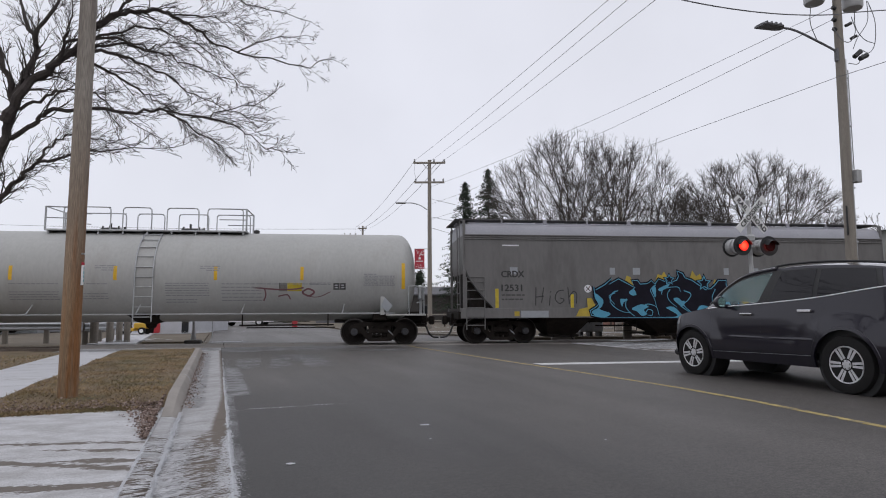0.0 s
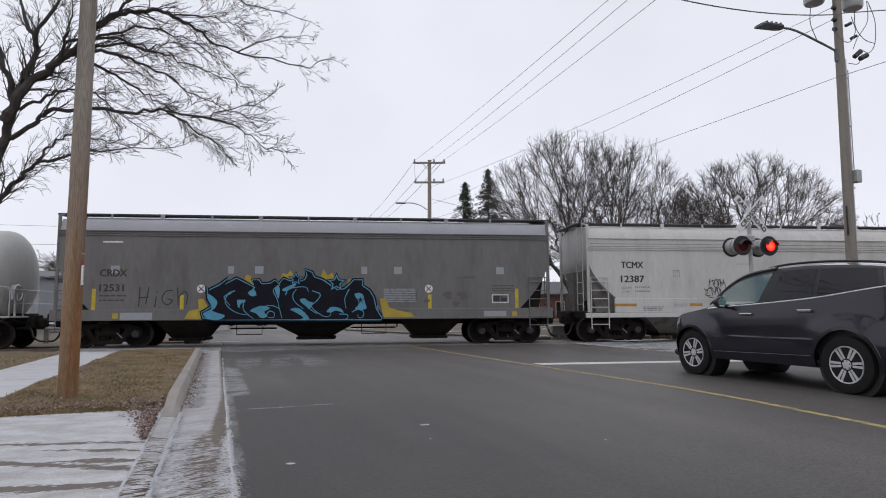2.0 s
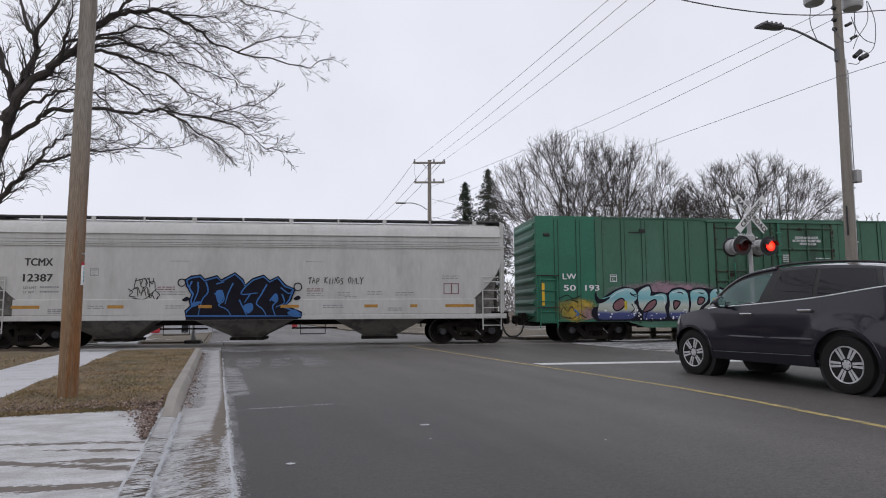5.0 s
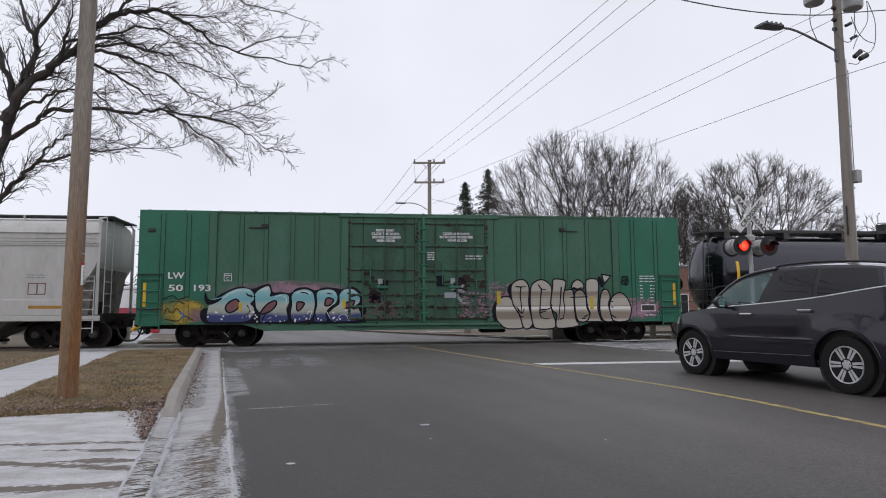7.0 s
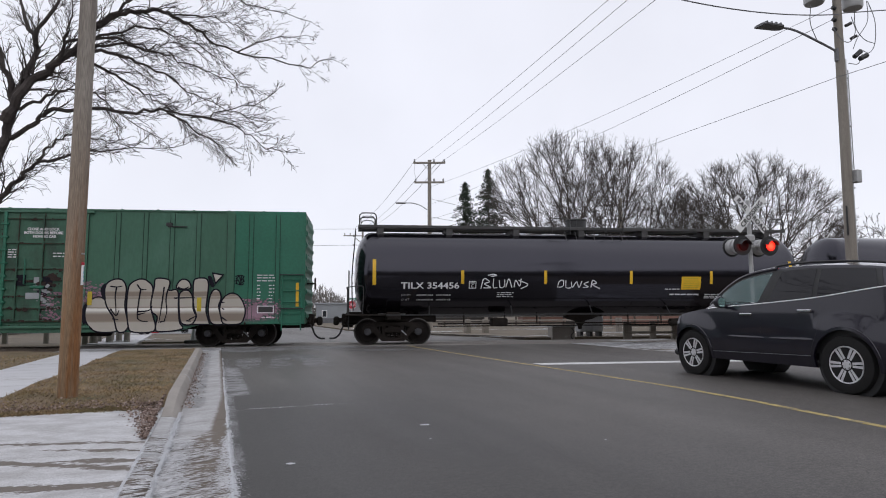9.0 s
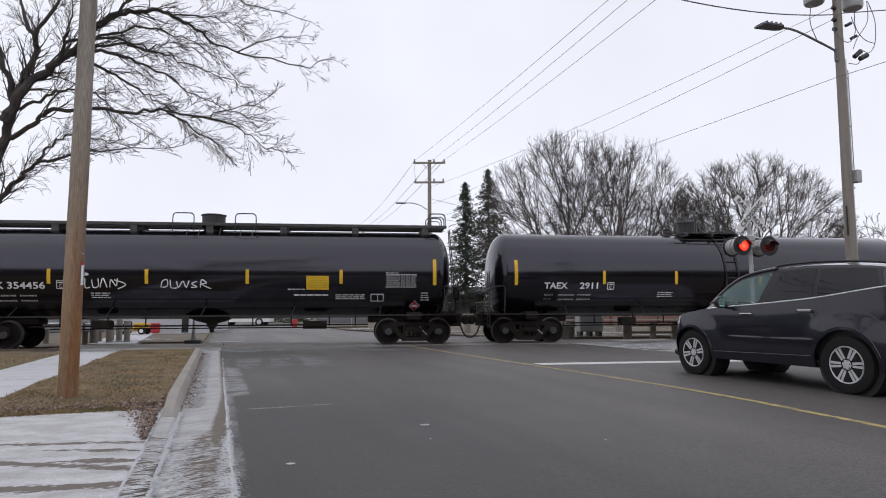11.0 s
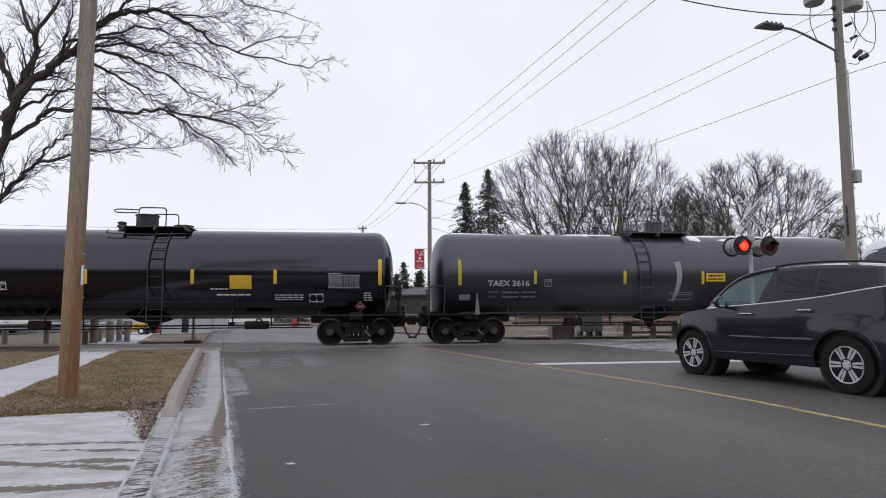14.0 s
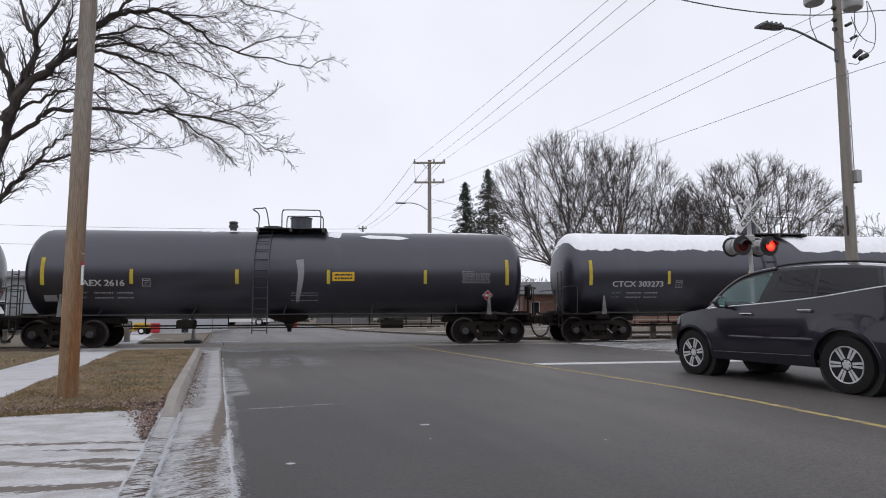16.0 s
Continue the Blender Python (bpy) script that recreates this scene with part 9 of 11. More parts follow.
# ---------------------------------------------------------------- the waiting car
M_CARPAINT = material("dark_metallic_car_paint", (0.0115, 0.0098, 0.0185), 0.32, 0.30, vary=0.05, scale=2, fine=900, fine_vary=0.10, bump=0.0, coat=0.85, spec=0.30)
M_CLADDING = material("black_plastic_cladding", (0.018, 0.018, 0.019), 0.6, vary=0.1, scale=8, fine=200, bump=0.05)
M_TYRE = material("tyre_rubber", (0.014, 0.0135, 0.0135), 0.8, vary=0.15, scale=8, fine=80, bump=0.1, spec=0.25)
M_ALLOY = material("silver_alloy_wheel", (0.58, 0.58, 0.60), 0.38, 0.25, vary=0.06, scale=10, fine=60, bump=0.02)
M_CHROME = material("chrome_trim", (0.70, 0.70, 0.72), 0.12, 1.0, vary=0.03, bump=0)
M_BRIGHT = material("bright_window_trim", (0.88, 0.88, 0.90), 0.35, 0.15, vary=0.03, bump=0)
M_PRIVACY = material("dark_privacy_glass", (0.010, 0.0095, 0.012), 0.02, vary=0.05, bump=0, spec=0.34, coat=0.0)
# half-clear teal: the sky's brightness in the glass put into its colour
M_TEALSCREEN = material("brightened_teal_glass", (0.30, 0.52, 0.48), 0.25, vary=0.1, scale=4, bump=0)
M_TEALSCREEN.node_tree.nodes["Principled BSDF"].inputs["Alpha"].default_value = 0.6
# front windows: a thinner teal, their brightness also put into the colour
M_TINTED = material("brightened_green_window", (0.27, 0.40, 0.40), 0.05, vary=0.1, scale=4, bump=0)
M_TINTED.node_tree.nodes["Principled BSDF"].inputs["Alpha"].default_value = 0.30
# the bright teal reflection in the mirror is put into its colour
M_MIRRORGLASS = material("teal_reflection_glass", (0.42, 0.60, 0.58), 0.06, 0.75, vary=0.03, bump=0)
M_HEADLAMP = material("clear_headlamp_plastic", (0.45, 0.46, 0.48), 0.1, 0.2, vary=0.1, scale=12, bump=0, coat=0.8)
M_SEAT = material("dark_seat_fabric", (0.05, 0.05, 0.055), 0.9, vary=0.15, scale=20, bump=0.1)
M_DASH = material("dark_dashboard", (0.03, 0.03, 0.032), 0.7, vary=0.1, bump=0.05)

# local frame: x from the left flank (0) to the right, y ahead, z up; front axle at y = 0
WB, CAR_L, CAR_R, WIDTH = 2.96, -4.15, 0.76, 1.98



def belt(y):
    """Height of the window line."""
    table = [(-4.15, 1.50), (-3.44, 1.445), (-3.0, 1.385), (-2.56, 1.325), (-1.5, 1.25), (-0.4, 1.19), (0.1, 1.13), (0.5, 1.02), (0.76, 0.86)]
    xs, zs = [p[0] for p in table], [p[1] for p in table]
    near = 0.3 if y < 0.2 else 0.08
    return float(sum(np.interp(y + d * near, xs, zs) for d in (-1, -0.5, 0, 0.5, 1)) / 5)


def roof_z(y):
    table = [(-4.15, 1.50), (-3.8, 1.65), (-3.36, 1.735), (-2.84, 1.785), (-2.4, 1.81), (-1.91, 1.81), (-1.5, 1.785), (-1.13, 1.735), (-0.80, 1.635), (-0.45, 1.46), (-0.1, 1.235), (0.3, 1.0)]
    xs, zs = [p[0] for p in table], [p[1] for p in table]
    return float(sum(np.interp(y + d, xs, zs) for d in (-0.16, -0.08, 0, 0.08, 0.16)) / 5)


def sill_z(y):
    z = 0.325 if -3.75 < y < 0.6 else 0.30
    for c, r in ((0.0, 0.455), (-WB, 0.475)):
        d = abs(y - c)
        if d < r:
            z = max(z, 0.40 + math.sqrt(r * r - d * d))
    return z


def flank_x(y, z):
    """How far the left flank is drawn in from the widest point."""
    x = 0.02
    b = belt(y)
    if z < 0.62:
        x += 0.06 * ((0.62 - z) / 0.35) ** 1.5
    if z > 0.62:
        x += 0.045 * ((z - 0.62) / max(0.1, b - 0.62)) ** 2
    for c in (0.0, -WB):
        d = math.hypot(y - c, (z - 0.55) * 1.3)
        x -= 0.045 * max(0.0, 1 - (d / 0.75) ** 2)
    if y > 0.25:
        x += 0.42 * ((y - 0.25) / 0.51) ** 2.2
    if y < -3.55:
        x += 0.16 * ((-3.55 - y) / 0.55) ** 2
    # crease under the handles
    x += 0.016 * math.exp(-((z - 0.77) / 0.045) ** 2) * max(0.0, 1 - abs(y + 1.55) / 1.1) - 0.012 * math.exp(-((z - 0.50) / 0.04) ** 2) * (1 if -2.5 < y < -0.5 else 0)
    return x


def house_x(y, u):
    """The glasshouse's inset, u from 0 at the belt to 1 at the roof rail."""
    base = flank_x(y, belt(y))
    return base + 0.03 + 0.17 * u ** 1.25 + (0.12 * max(0, (y + 1.05)) if y > -1.05 else 0)


car = thing("parked_suv", "dark blue-grey metallic SUV waiting at the stop line", "car")
ys = sorted({*np.round(np.linspace(CAR_L, CAR_R, 72), 4), *[round(c + s * r * math.sin(a), 4) for c, r in ((0.0, 0.455), (-WB, 0.475)) for s in (-1, 1) for a in np.linspace(0.2, 1.5705, 12)]})
body = Geo()


def mirror_sheet(g, rows):
    """rows: lists of (x, y, z) on the left flank; adds both sides."""
    n = len(rows[0])
    f = [(i * n + k, i * n + k + 1, (i + 1) * n + k + 1, (i + 1) * n + k) for i in range(len(rows) - 1) for k in range(n - 1)]
    v = [p for r in rows for p in r]
    g.add(v, f)
    g.add([(WIDTH - x, y, z) for x, y, z in v], [q[::-1] for q in f])


rows = []
for y in ys:
    z0, z1 = sill_z(y), belt(y)
    rows.append([(flank_x(y, z0 + (z1 - z0) * k / 14), y, z0 + (z1 - z0) * k / 14) for k in range(15)])
mirror_sheet(body, rows)
# bonnet: from the windscreen's foot to the nose, and the tail's shoulder
for lo, hi in ((-0.16, CAR_R),):
    yy = [y for y in ys if y >= lo]
    v = []
    for y in yy:
        e = flank_x(y, belt(y))
        for k in range(13):
            t = k / 12
            x = e + (WIDTH - 2 * e) * t
            v.append((x, y, belt(y) + 0.075 * math.sin(math.pi * t) ** 0.7 * (1 - 0.6 * max(0, (y - 0.5) / 0.5))))
    body.add(v, [(i * 13 + k, i * 13 + k + 1, (i + 1) * 13 + k + 1, (i + 1) * 13 + k) for i in range(len(yy) - 1) for k in range(12)])
# nose and tail faces
for y, s in ((CAR_R, 1), (CAR_L, -1)):
    top = belt(y) if s > 0 else roof_z(y)
    v = []
    for j in range(9):
        z = sill_z(y) + (top - sill_z(y)) * j / 8
        e = flank_x(y, min(z, belt(y)))
        if z > belt(y):
            e = house_x(y, (z - belt(y)) / (roof_z(y) - belt(y)))
        for k in range(9):
            t = k / 8
            v.append((e + (WIDTH - 2 * e) * t, y + s * 0.10 * math.sin(math.pi * t) ** 0.8, z))
    body.add(v, [(j * 9 + k, j * 9 + k + 1, (j + 1) * 9 + k + 1, (j + 1) * 9 + k) for j in range(8) for k in range(8)])
# pillars and roof: the glasshouse with openings left for the front windows
US = [0.0, 0.05, 0.25, 0.5, 0.75, 0.90, 1.0]



hy = [y for y in ys if y <= -0.10]
v, f = [], []
for y in hy:
    for u in US:
        v.append((house_x(y, u), y, belt(y) + (roof_z(y) - belt(y)) * u))
n = len(US)
for i in range(len(hy) - 1):
    ym = (hy[i] + hy[i + 1]) / 2
    for k in range(n - 1):
        open_front = -1.66 < ym < -0.42 and 0 < k < 5
        if not open_front:
            f.append((i * n + k, i * n + k + 1, (i + 1) * n + k + 1, (i + 1) * n + k))
body.add(v, f)
body.add([(WIDTH - x, y, z) for x, y, z in v], [q[::-1] for q in f])
v = []
ry = [y for y in hy if y <= -1.10]
for y in ry:
    e = house_x(y, 1.0)
    for k in range(11):
        t = k / 10
        v.append((e + (WIDTH - 2 * e) * t, y, roof_z(y) + 0.05 * math.sin(math.pi * t) ** 0.6))
body.add(v, [(i * 11 + k, i * 11 + k + 1, (i + 1) * 11 + k + 1, (i + 1) * 11 + k) for i in range(len(ry) - 1) for k in range(10)])
part("body", body, M_CARPAINT, car, smooth=40)
# windscreen
g = Geo()
rows = []
for y in [q for q in hy if q >= -1.16]:
    e = house_x(y, 1.0)
    rows.append([(e + (WIDTH - 2 * e) * k / 10, y, roof_z(y) + 0.05 * math.sin(math.pi * k / 10) ** 0.6) for k in range(11)])
g.loft(rows, closed=False, caps=False)
ws = part("windscreen", g, M_TEALSCREEN, car, "greenish windscreen with its brightness put into the glass colour")
ws.visible_shadow = False


for side in (0, 1):
    g = Geo()
    pts = [(house_x(y, 1.0) if side == 0 else WIDTH - house_x(y, 1.0), y, roof_z(y) + 0.005) for y in np.linspace(-1.7, -0.12, 24)]
    g.tube(pts, 0.03, 8)
    part("windscreen_pillar", g, M_CARPAINT, car)


def window(name, y0, y1, u0, u1, mat, slant0=0.0, slant1=0.0, lift=0.006, top_curve=0.0):
    for side in (0, 1):
        g = Geo()
        rows = []
        for i in range(15):
            t = i / 14
            row = []
            for k in range(9):
                q = k / 8
                u = u0 + (u1 - u0) * q
                y = (y0 + slant0 * q) + ((y1 + slant1 * q) - (y0 + slant0 * q)) * t
                uu = min(u, u0 + (u1 - u0) * 1.0)
                x = house_x(y, uu) - lift
                row.append((x if side == 0 else WIDTH - x, y, belt(y) + (roof_z(y) - belt(y)) * uu))
            rows.append(row)
        g.loft(rows, closed=False, caps=False)
        ob = part(name, g, mat, car)
        if mat is M_TINTED:
            ob.visible_shadow = False


window("front_window", -1.46, -0.42, 0.05, 0.90, M_TINTED, -0.20, 0.0)
window("window_frame", -2.50, -1.60, 0.01, 0.93, M_CLADDING, 0.02, -0.18, 0.004)
window("window_frame", -3.52, -2.46, 0.02, 0.92, M_CLADDING, 0.12, 0.0, 0.004)
window("rear_window", -2.44, -1.66, 0.05, 0.89, M_PRIVACY, 0.0, -0.17, 0.009)
window("quarter_window", -3.44, -2.52, 0.06, 0.88, M_PRIVACY, 0.12, 0.0, 0.009)
window("window_pillar", -1.66, -1.45, 0.01, 0.94, M_CLADDING, -0.17, -0.20, lift=0.005)
window("window_header", -1.64, -0.44, 0.88, 0.96, M_CLADDING, lift=0.004)


def flank_strip(name, pts, w, mat, lift=0.004, both=True):
    """A thin strip that follows the flank through (y, z) points."""
    line = smooth_line([(0, y, z) for y, z in pts], 8)
    for side in ((0, 1) if both else (0,)):
        g = Geo()
        rows = []
        for p in line:
            rows.append([((flank_x(p.y, p.z + d) - lift) if side == 0 else WIDTH - flank_x(p.y, p.z + d) + lift, p.y, p.z + d) for d in (-w / 2, w / 2)])
        g.loft(rows, closed=False, caps=False)
        part(name, g, mat, car)


def belt_strip(name, y0, y1, dz, w, mat, lift):
    for side in (0, 1):
        g = Geo()
        rows = []
        for k in range(41):
            y = y0 + (y1 - y0) * k / 40
            x = flank_x(y, belt(y)) - lift
            z = belt(y) + dz
            rows.append([(x if side == 0 else WIDTH - x, y, z - w / 2), ((x - 0.004) if side == 0 else WIDTH - x + 0.004, y, z), ((x + 0.012) if side == 0 else WIDTH - x - 0.012, y, z + w / 2)])
        g.loft(rows, closed=False, caps=False)
        part(name, g, mat, car)


belt_strip("chrome_belt_trim", -3.60, -0.38, 0.002, 0.017, M_BRIGHT, 0.005)
flank_strip("door_seam", [(-1.55, 1.23), (-1.54, 0.8), (-1.50, 0.44)], 0.010, M_LETTER, 0.002)
flank_strip("door_seam", [(-2.58, 1.30), (-2.60, 1.05), (-2.54, 0.80), (-2.46, 0.6), (-2.44, 0.48)], 0.010, M_LETTER, 0.002)
flank_strip("door_seam", [(-0.44, 1.15), (-0.52, 0.8), (-0.50, 0.48)], 0.008, M_LETTER, 0.002)
# pale strip that paints the highlight along the sill seam
flank_strip("sill_seam", [(-2.48, 0.49), (-0.52, 0.455)], 0.007, M_PATCH, 0.004)
for c, r in ((0.0, 0.465), (-WB, 0.485)):
    for side in (0, 1):
        g = Geo()
        rows = []
        for a in np.linspace(-0.15, math.pi + 0.15, 30):
            rows.append([])
            for rr, lift in ((r - 0.015, -0.03), (r - 0.01, 0.008), (r + 0.035, 0.010), (r + 0.04, 0.0)):
                y, z = c + rr * math.cos(a), 0.40 + rr * math.sin(a)
                x = flank_x(y, z) - lift
                rows[-1].append((x if side == 0 else WIDTH - x, y, z))
        g.loft(rows, closed=False, caps=False)
        part("wheel_arch", g, M_CARPAINT, car)
        g = Geo()
        g.lathe([(0.10 if side == 0 else WIDTH - 0.10, 0.48), (0.42 if side == 0 else WIDTH - 0.42, 0.48)], "X", 32, (0, c, 0.40))
        part("wheel_well", g, M_CLADDING, car)
for yh in (-1.26, -2.36):
    for side in (0, 1):
        g = Geo()
        z = 1.085 if yh > -1.5 else 1.135
        x = flank_x(yh, z)
        xs = (x - 0.045, x - 0.022) if side == 0 else (WIDTH - x + 0.022, WIDTH - x + 0.045)
        g.rbox(xs[0], xs[1], yh - 0.12, yh + 0.12, z - 0.02, z + 0.02, 0.009)
        for e in (-0.10, 0.10):
            xa = sorted((x - 0.03 if side == 0 else WIDTH - x + 0.03, x + 0.01 if side == 0 else WIDTH - x - 0.01))
            g.rbox(xa[0], xa[1], yh + e - 0.02, yh + e + 0.02, z - 0.016, z + 0.016, 0.006)
        part("door_handle", g, M_CHROME, car)
for side in (0, 1):
    g = Geo()
    pts = []
    for yy, w, h in ((0.05, 0.088, 0.096), (0.07, 0.095, 0.102), (0.13, 0.09, 0.092), (0.20, 0.05, 0.05)):
        cx = -0.09
        pts.append([((cx + w * math.cos(a)) if side == 0 else WIDTH - cx - w * math.cos(a), yy - 0.92, 1.285 + h * math.sin(a)) for a in np.linspace(0, 2 * math.pi, 17)[:-1]])
    g.loft(pts)
    xa = sorted((-0.02, 0.12) if side == 0 else (WIDTH - 0.12, WIDTH + 0.02))
    g.rbox(xa[0], xa[1], -0.85, -0.74, 1.19, 1.25, 0.015)
    m = part("door_mirror", g, M_CARPAINT, car)
    g = Geo()
    cx = -0.09
    ring = [((cx + 0.076 * math.cos(a)) if side == 0 else WIDTH - cx - 0.076 * math.cos(a), -0.874, 1.285 + 0.082 * math.sin(a)) for a in np.linspace(0, 2 * math.pi, 17)[:-1]]
    g.add(ring, [tuple(range(16))])
    part("mirror_glass", g, M_MIRRORGLASS, m)
# crease low on the doors, its upper lip turned to the sky
for y0, y1 in ((-1.62, -0.84), (-2.50, -1.68)):
    for side in (0, 1):
        rows = []
        for k in range(13):
            y = y0 + (y1 - y0) * k / 12
            fade = math.sin(math.pi * k / 12) ** 0.4
            row = [(flank_x(y, z) - d * fade + 0.002, y, z) for z, d in ((0.755, 0.0), (0.738, 0.004), (0.724, 0.010), (0.714, 0.011), (0.694, 0.0))]
            rows.append(row if side == 0 else [(WIDTH - x, yy, z) for x, yy, z in row])
        g = Geo().loft(rows, closed=False, caps=False)
        part("door_crease", g, M_CARPAINT, car)
# lamps, roof rails, interior
for side in (0, 1):
    g = Geo()
    rows = []
    for k in range(9):
        y = 0.32 + 0.38 * k / 8
        rows.append([((flank_x(y, z) - 0.008) if side == 0 else WIDTH - flank_x(y, z) + 0.008, y, z) for z in (belt(y) - 0.16 + 0.04 * k / 8, belt(y) - 0.09, belt(y) - 0.015)])
    g.loft(rows, closed=False, caps=False)
    part("headlamp", g, M_HEADLAMP, car)
    g = Geo()
    rows = []
    for k in range(9):
        y = -4.12 + 0.28 * k / 8
        rows.append([((flank_x(y, z) - 0.008) if side == 0 else WIDTH - flank_x(y, z) + 0.008, y, z) for z in (0.98, 1.10, 1.22)])
    g.loft(rows, closed=False, caps=False)
    part("tail_lamp", g, M_SIGNRED, car)
    g = Geo()
    pts = [((house_x(y, 1.0) + 0.06) if side == 0 else WIDTH - house_x(y, 1.0) - 0.06, y, roof_z(y) + 0.035 + 0.02 * min(1, (y + 3.7) * 4, (-1.5 - y) * 4)) for y in np.linspace(-3.75, -1.5, 24)]
    g.tube(pts, 0.018, 8)
    part("roof_rail", g, M_CLADDING, car)
for x0 in (0.30, 1.10):
    g = Geo()
    g.rbox(x0, x0 + 0.55, -1.80, -1.30, 0.6, 0.88, 0.06)
    g.loft([[(x0 + 0.04, y0, z), (x0 + 0.51, y0, z), (x0 + 0.51, y0 + 0.13, z), (x0 + 0.04, y0 + 0.13, z)] for y0, z in ((-1.85, 0.8), (-1.97, 1.18), (-2.0, 1.38))])
    g.rbox(x0 + 0.14, x0 + 0.41, -2.06, -1.95, 1.41, 1.58, 0.04)
    part("seat", g, M_SEAT, car)
g = Geo()
g.loft([[(x, -0.95, 0.75), (x, -0.92, 1.1), (x, -0.7, 1.2), (x, -0.3, 1.14), (x, -0.3, 0.75)] for x in (0.12, WIDTH - 0.12)])
g.rbox(0.1, WIDTH - 0.1, -3.9, 0.1, 0.33, 0.42, 0.02)
part("dashboard", g, M_DASH, car)
g = Geo()
g.tube([(0.60 + 0.19 * math.cos(a), -1.08 - 0.06 * math.sin(a), 1.17 + 0.18 * math.sin(a)) for a in np.linspace(0, 2 * math.pi, 25)], 0.018, 6)
g.tube([(0.60, -1.08, 1.17), (0.60, -0.8, 1.05)], 0.03, 6)
part("steering_wheel", g, M_DASH, car)
g = Geo().rbox(0.14, WIDTH - 0.14, -4.05, -2.1, 0.42, 1.40, 0.1)
part("rear_cabin_lining", g, M_DASH, car)
# wheels
g = Geo()
g.lathe([(0.005, 0.248), (-0.010, 0.268), (-0.015, 0.345), (0.0, 0.385), (0.03, 0.396), (0.12, 0.40), (0.21, 0.396), (0.24, 0.385), (0.25, 0.26), (0.2, 0.25)], "X", 48)
TYRE = g.mesh("tyre", 30)
TYRE.materials.append(M_TYRE)
g = Geo()
v, f = [], []
for a, r in ((-0.004, 0.252), (-0.012, 0.266), (0.0, 0.274), (0.02, 0.266), (0.06, 0.252), (0.15, 0.245)):
    v += [(a, r * math.cos(t), r * math.sin(t)) for t in np.linspace(0, 2 * math.pi, 49)[:-1]]
g.add(v, [(i * 48 + k, i * 48 + (k + 1) % 48, (i + 1) * 48 + (k + 1) % 48, (i + 1) * 48 + k) for i in range(5) for k in range(48)])
for k in range(6):
    a = 2 * math.pi * k / 6 + 0.26
    for d in (-0.17, 0.17):
        rows = []
        for r, w, x in ((0.05, 0.020, 0.008), (0.15, 0.021, 0.0), (0.258, 0.024, 0.0)):
            ca, sa = math.cos(a), math.sin(a)
            o = d * (0.09 + 0.09 * r / 0.258)
            rows.append([(xx, r * ca - (ww + o) * sa, r * sa + (ww + o) * ca) for xx, ww in ((x + 0.04, -w), (x, -w * 0.8), (x, w * 0.8), (x + 0.04, w))])
        g.loft(rows)
g.lathe([(0.03, 0.075), (0.004, 0.072), (-0.004, 0.05), (-0.004, 0.005)], "X", 20)
RIM = g.mesh("rim", 30)
RIM.materials.append(M_ALLOY)
RIM.transform(Matrix.Diagonal((1.0, 0.94, 0.94, 1.0)))
g = Geo()
g.lathe([(0.065, 0.255), (0.066, 0.02)], "X", 32)
HUBBACK = g.mesh("brake_disc")
HUBBACK.materials.append(M_CLADDING)
g = Geo()
for k in range(6):
    a = 2 * math.pi * k / 6
    g.cyl((-0.006, 0.055 * math.cos(a), 0.055 * math.sin(a)), (0.01, 0.055 * math.cos(a), 0.055 * math.sin(a)), 0.009, n=6)
NUTS = g.mesh("wheel_nuts")
NUTS.materials.append(M_CLADDING)
for c in (0.0, -WB):
    for side in (0, 1):
        w = part("wheel", TYRE, None, car, "", pose(0.03, c, 0.40, 17 * (c + 2)) if side == 0 else pose(WIDTH - 0.03, c, 0.40, 0, 0, 180))
        part("rim", RIM, None, w)
        part("brake_disc", HUBBACK, None, w)
        part("wheel_nuts", NUTS, None, w)
g = Geo()
g.rbox(0.25, WIDTH - 0.25, -3.9, 0.8, 0.30, 0.42, 0.04)
g.cyl((0.9, -2.6, 0.28), (0.9, -1.9, 0.28), 0.09, n=10)
part("underbody", g, M_CLADDING, car)
car.matrix_basis = pose(8.10, 9.23, 0.0, 0, 0, -0.5)
# ---------------------------------------------------------------- trees
def grow(g, start, way, length, radius, level, rnd, droop, spread, least, kids, steps=6, wander=0.18, sides=None):
    """A tapered bough with its side shoots, down to twigs."""
    pts, radii, d = [Vector(start)], [radius], Vector(way).normalized()
    for k in range(steps):
        d = (d + Vector((rnd.gauss(0, wander), rnd.gauss(0, wander), rnd.gauss(0, wander) + droop[level])) * (1.0 / steps) ** 0.5).normalized()
        pts.append(pts[-1] + d * length / steps)
        radii.append(max(least, radius * (1 - (k + 1) / steps * 0.72)))
    n = sides or (7 if radius > 0.09 else 5 if radius > 0.03 else 3)
    g.tube(pts, radii, n, False)
    if level + 1 >= len(droop):
        return
    count = kids[level]
    for j in range(count):
        t = 0.22 + 0.78 * (j + rnd.random()) / count
        i = min(int(t * steps), steps - 1)
        p = pts[i].lerp(pts[i + 1], t * steps - i)
        axis = (pts[i + 1] - pts[i]).normalized()
        side = axis.orthogonal().normalized()
        side.rotate(Matrix.Rotation(rnd.uniform(0, 6.283), 3, axis))
        a = rnd.uniform(*spread[level])
        way = axis * math.cos(a) + side * math.sin(a)
        grow(g, p, way, length * rnd.uniform(0.42, 0.70) * (1.15 - 0.45 * t), max(least, radii[i] * 0.58), level + 1, rnd, droop, spread, least, kids, max(3, steps - 1), wander, sides)


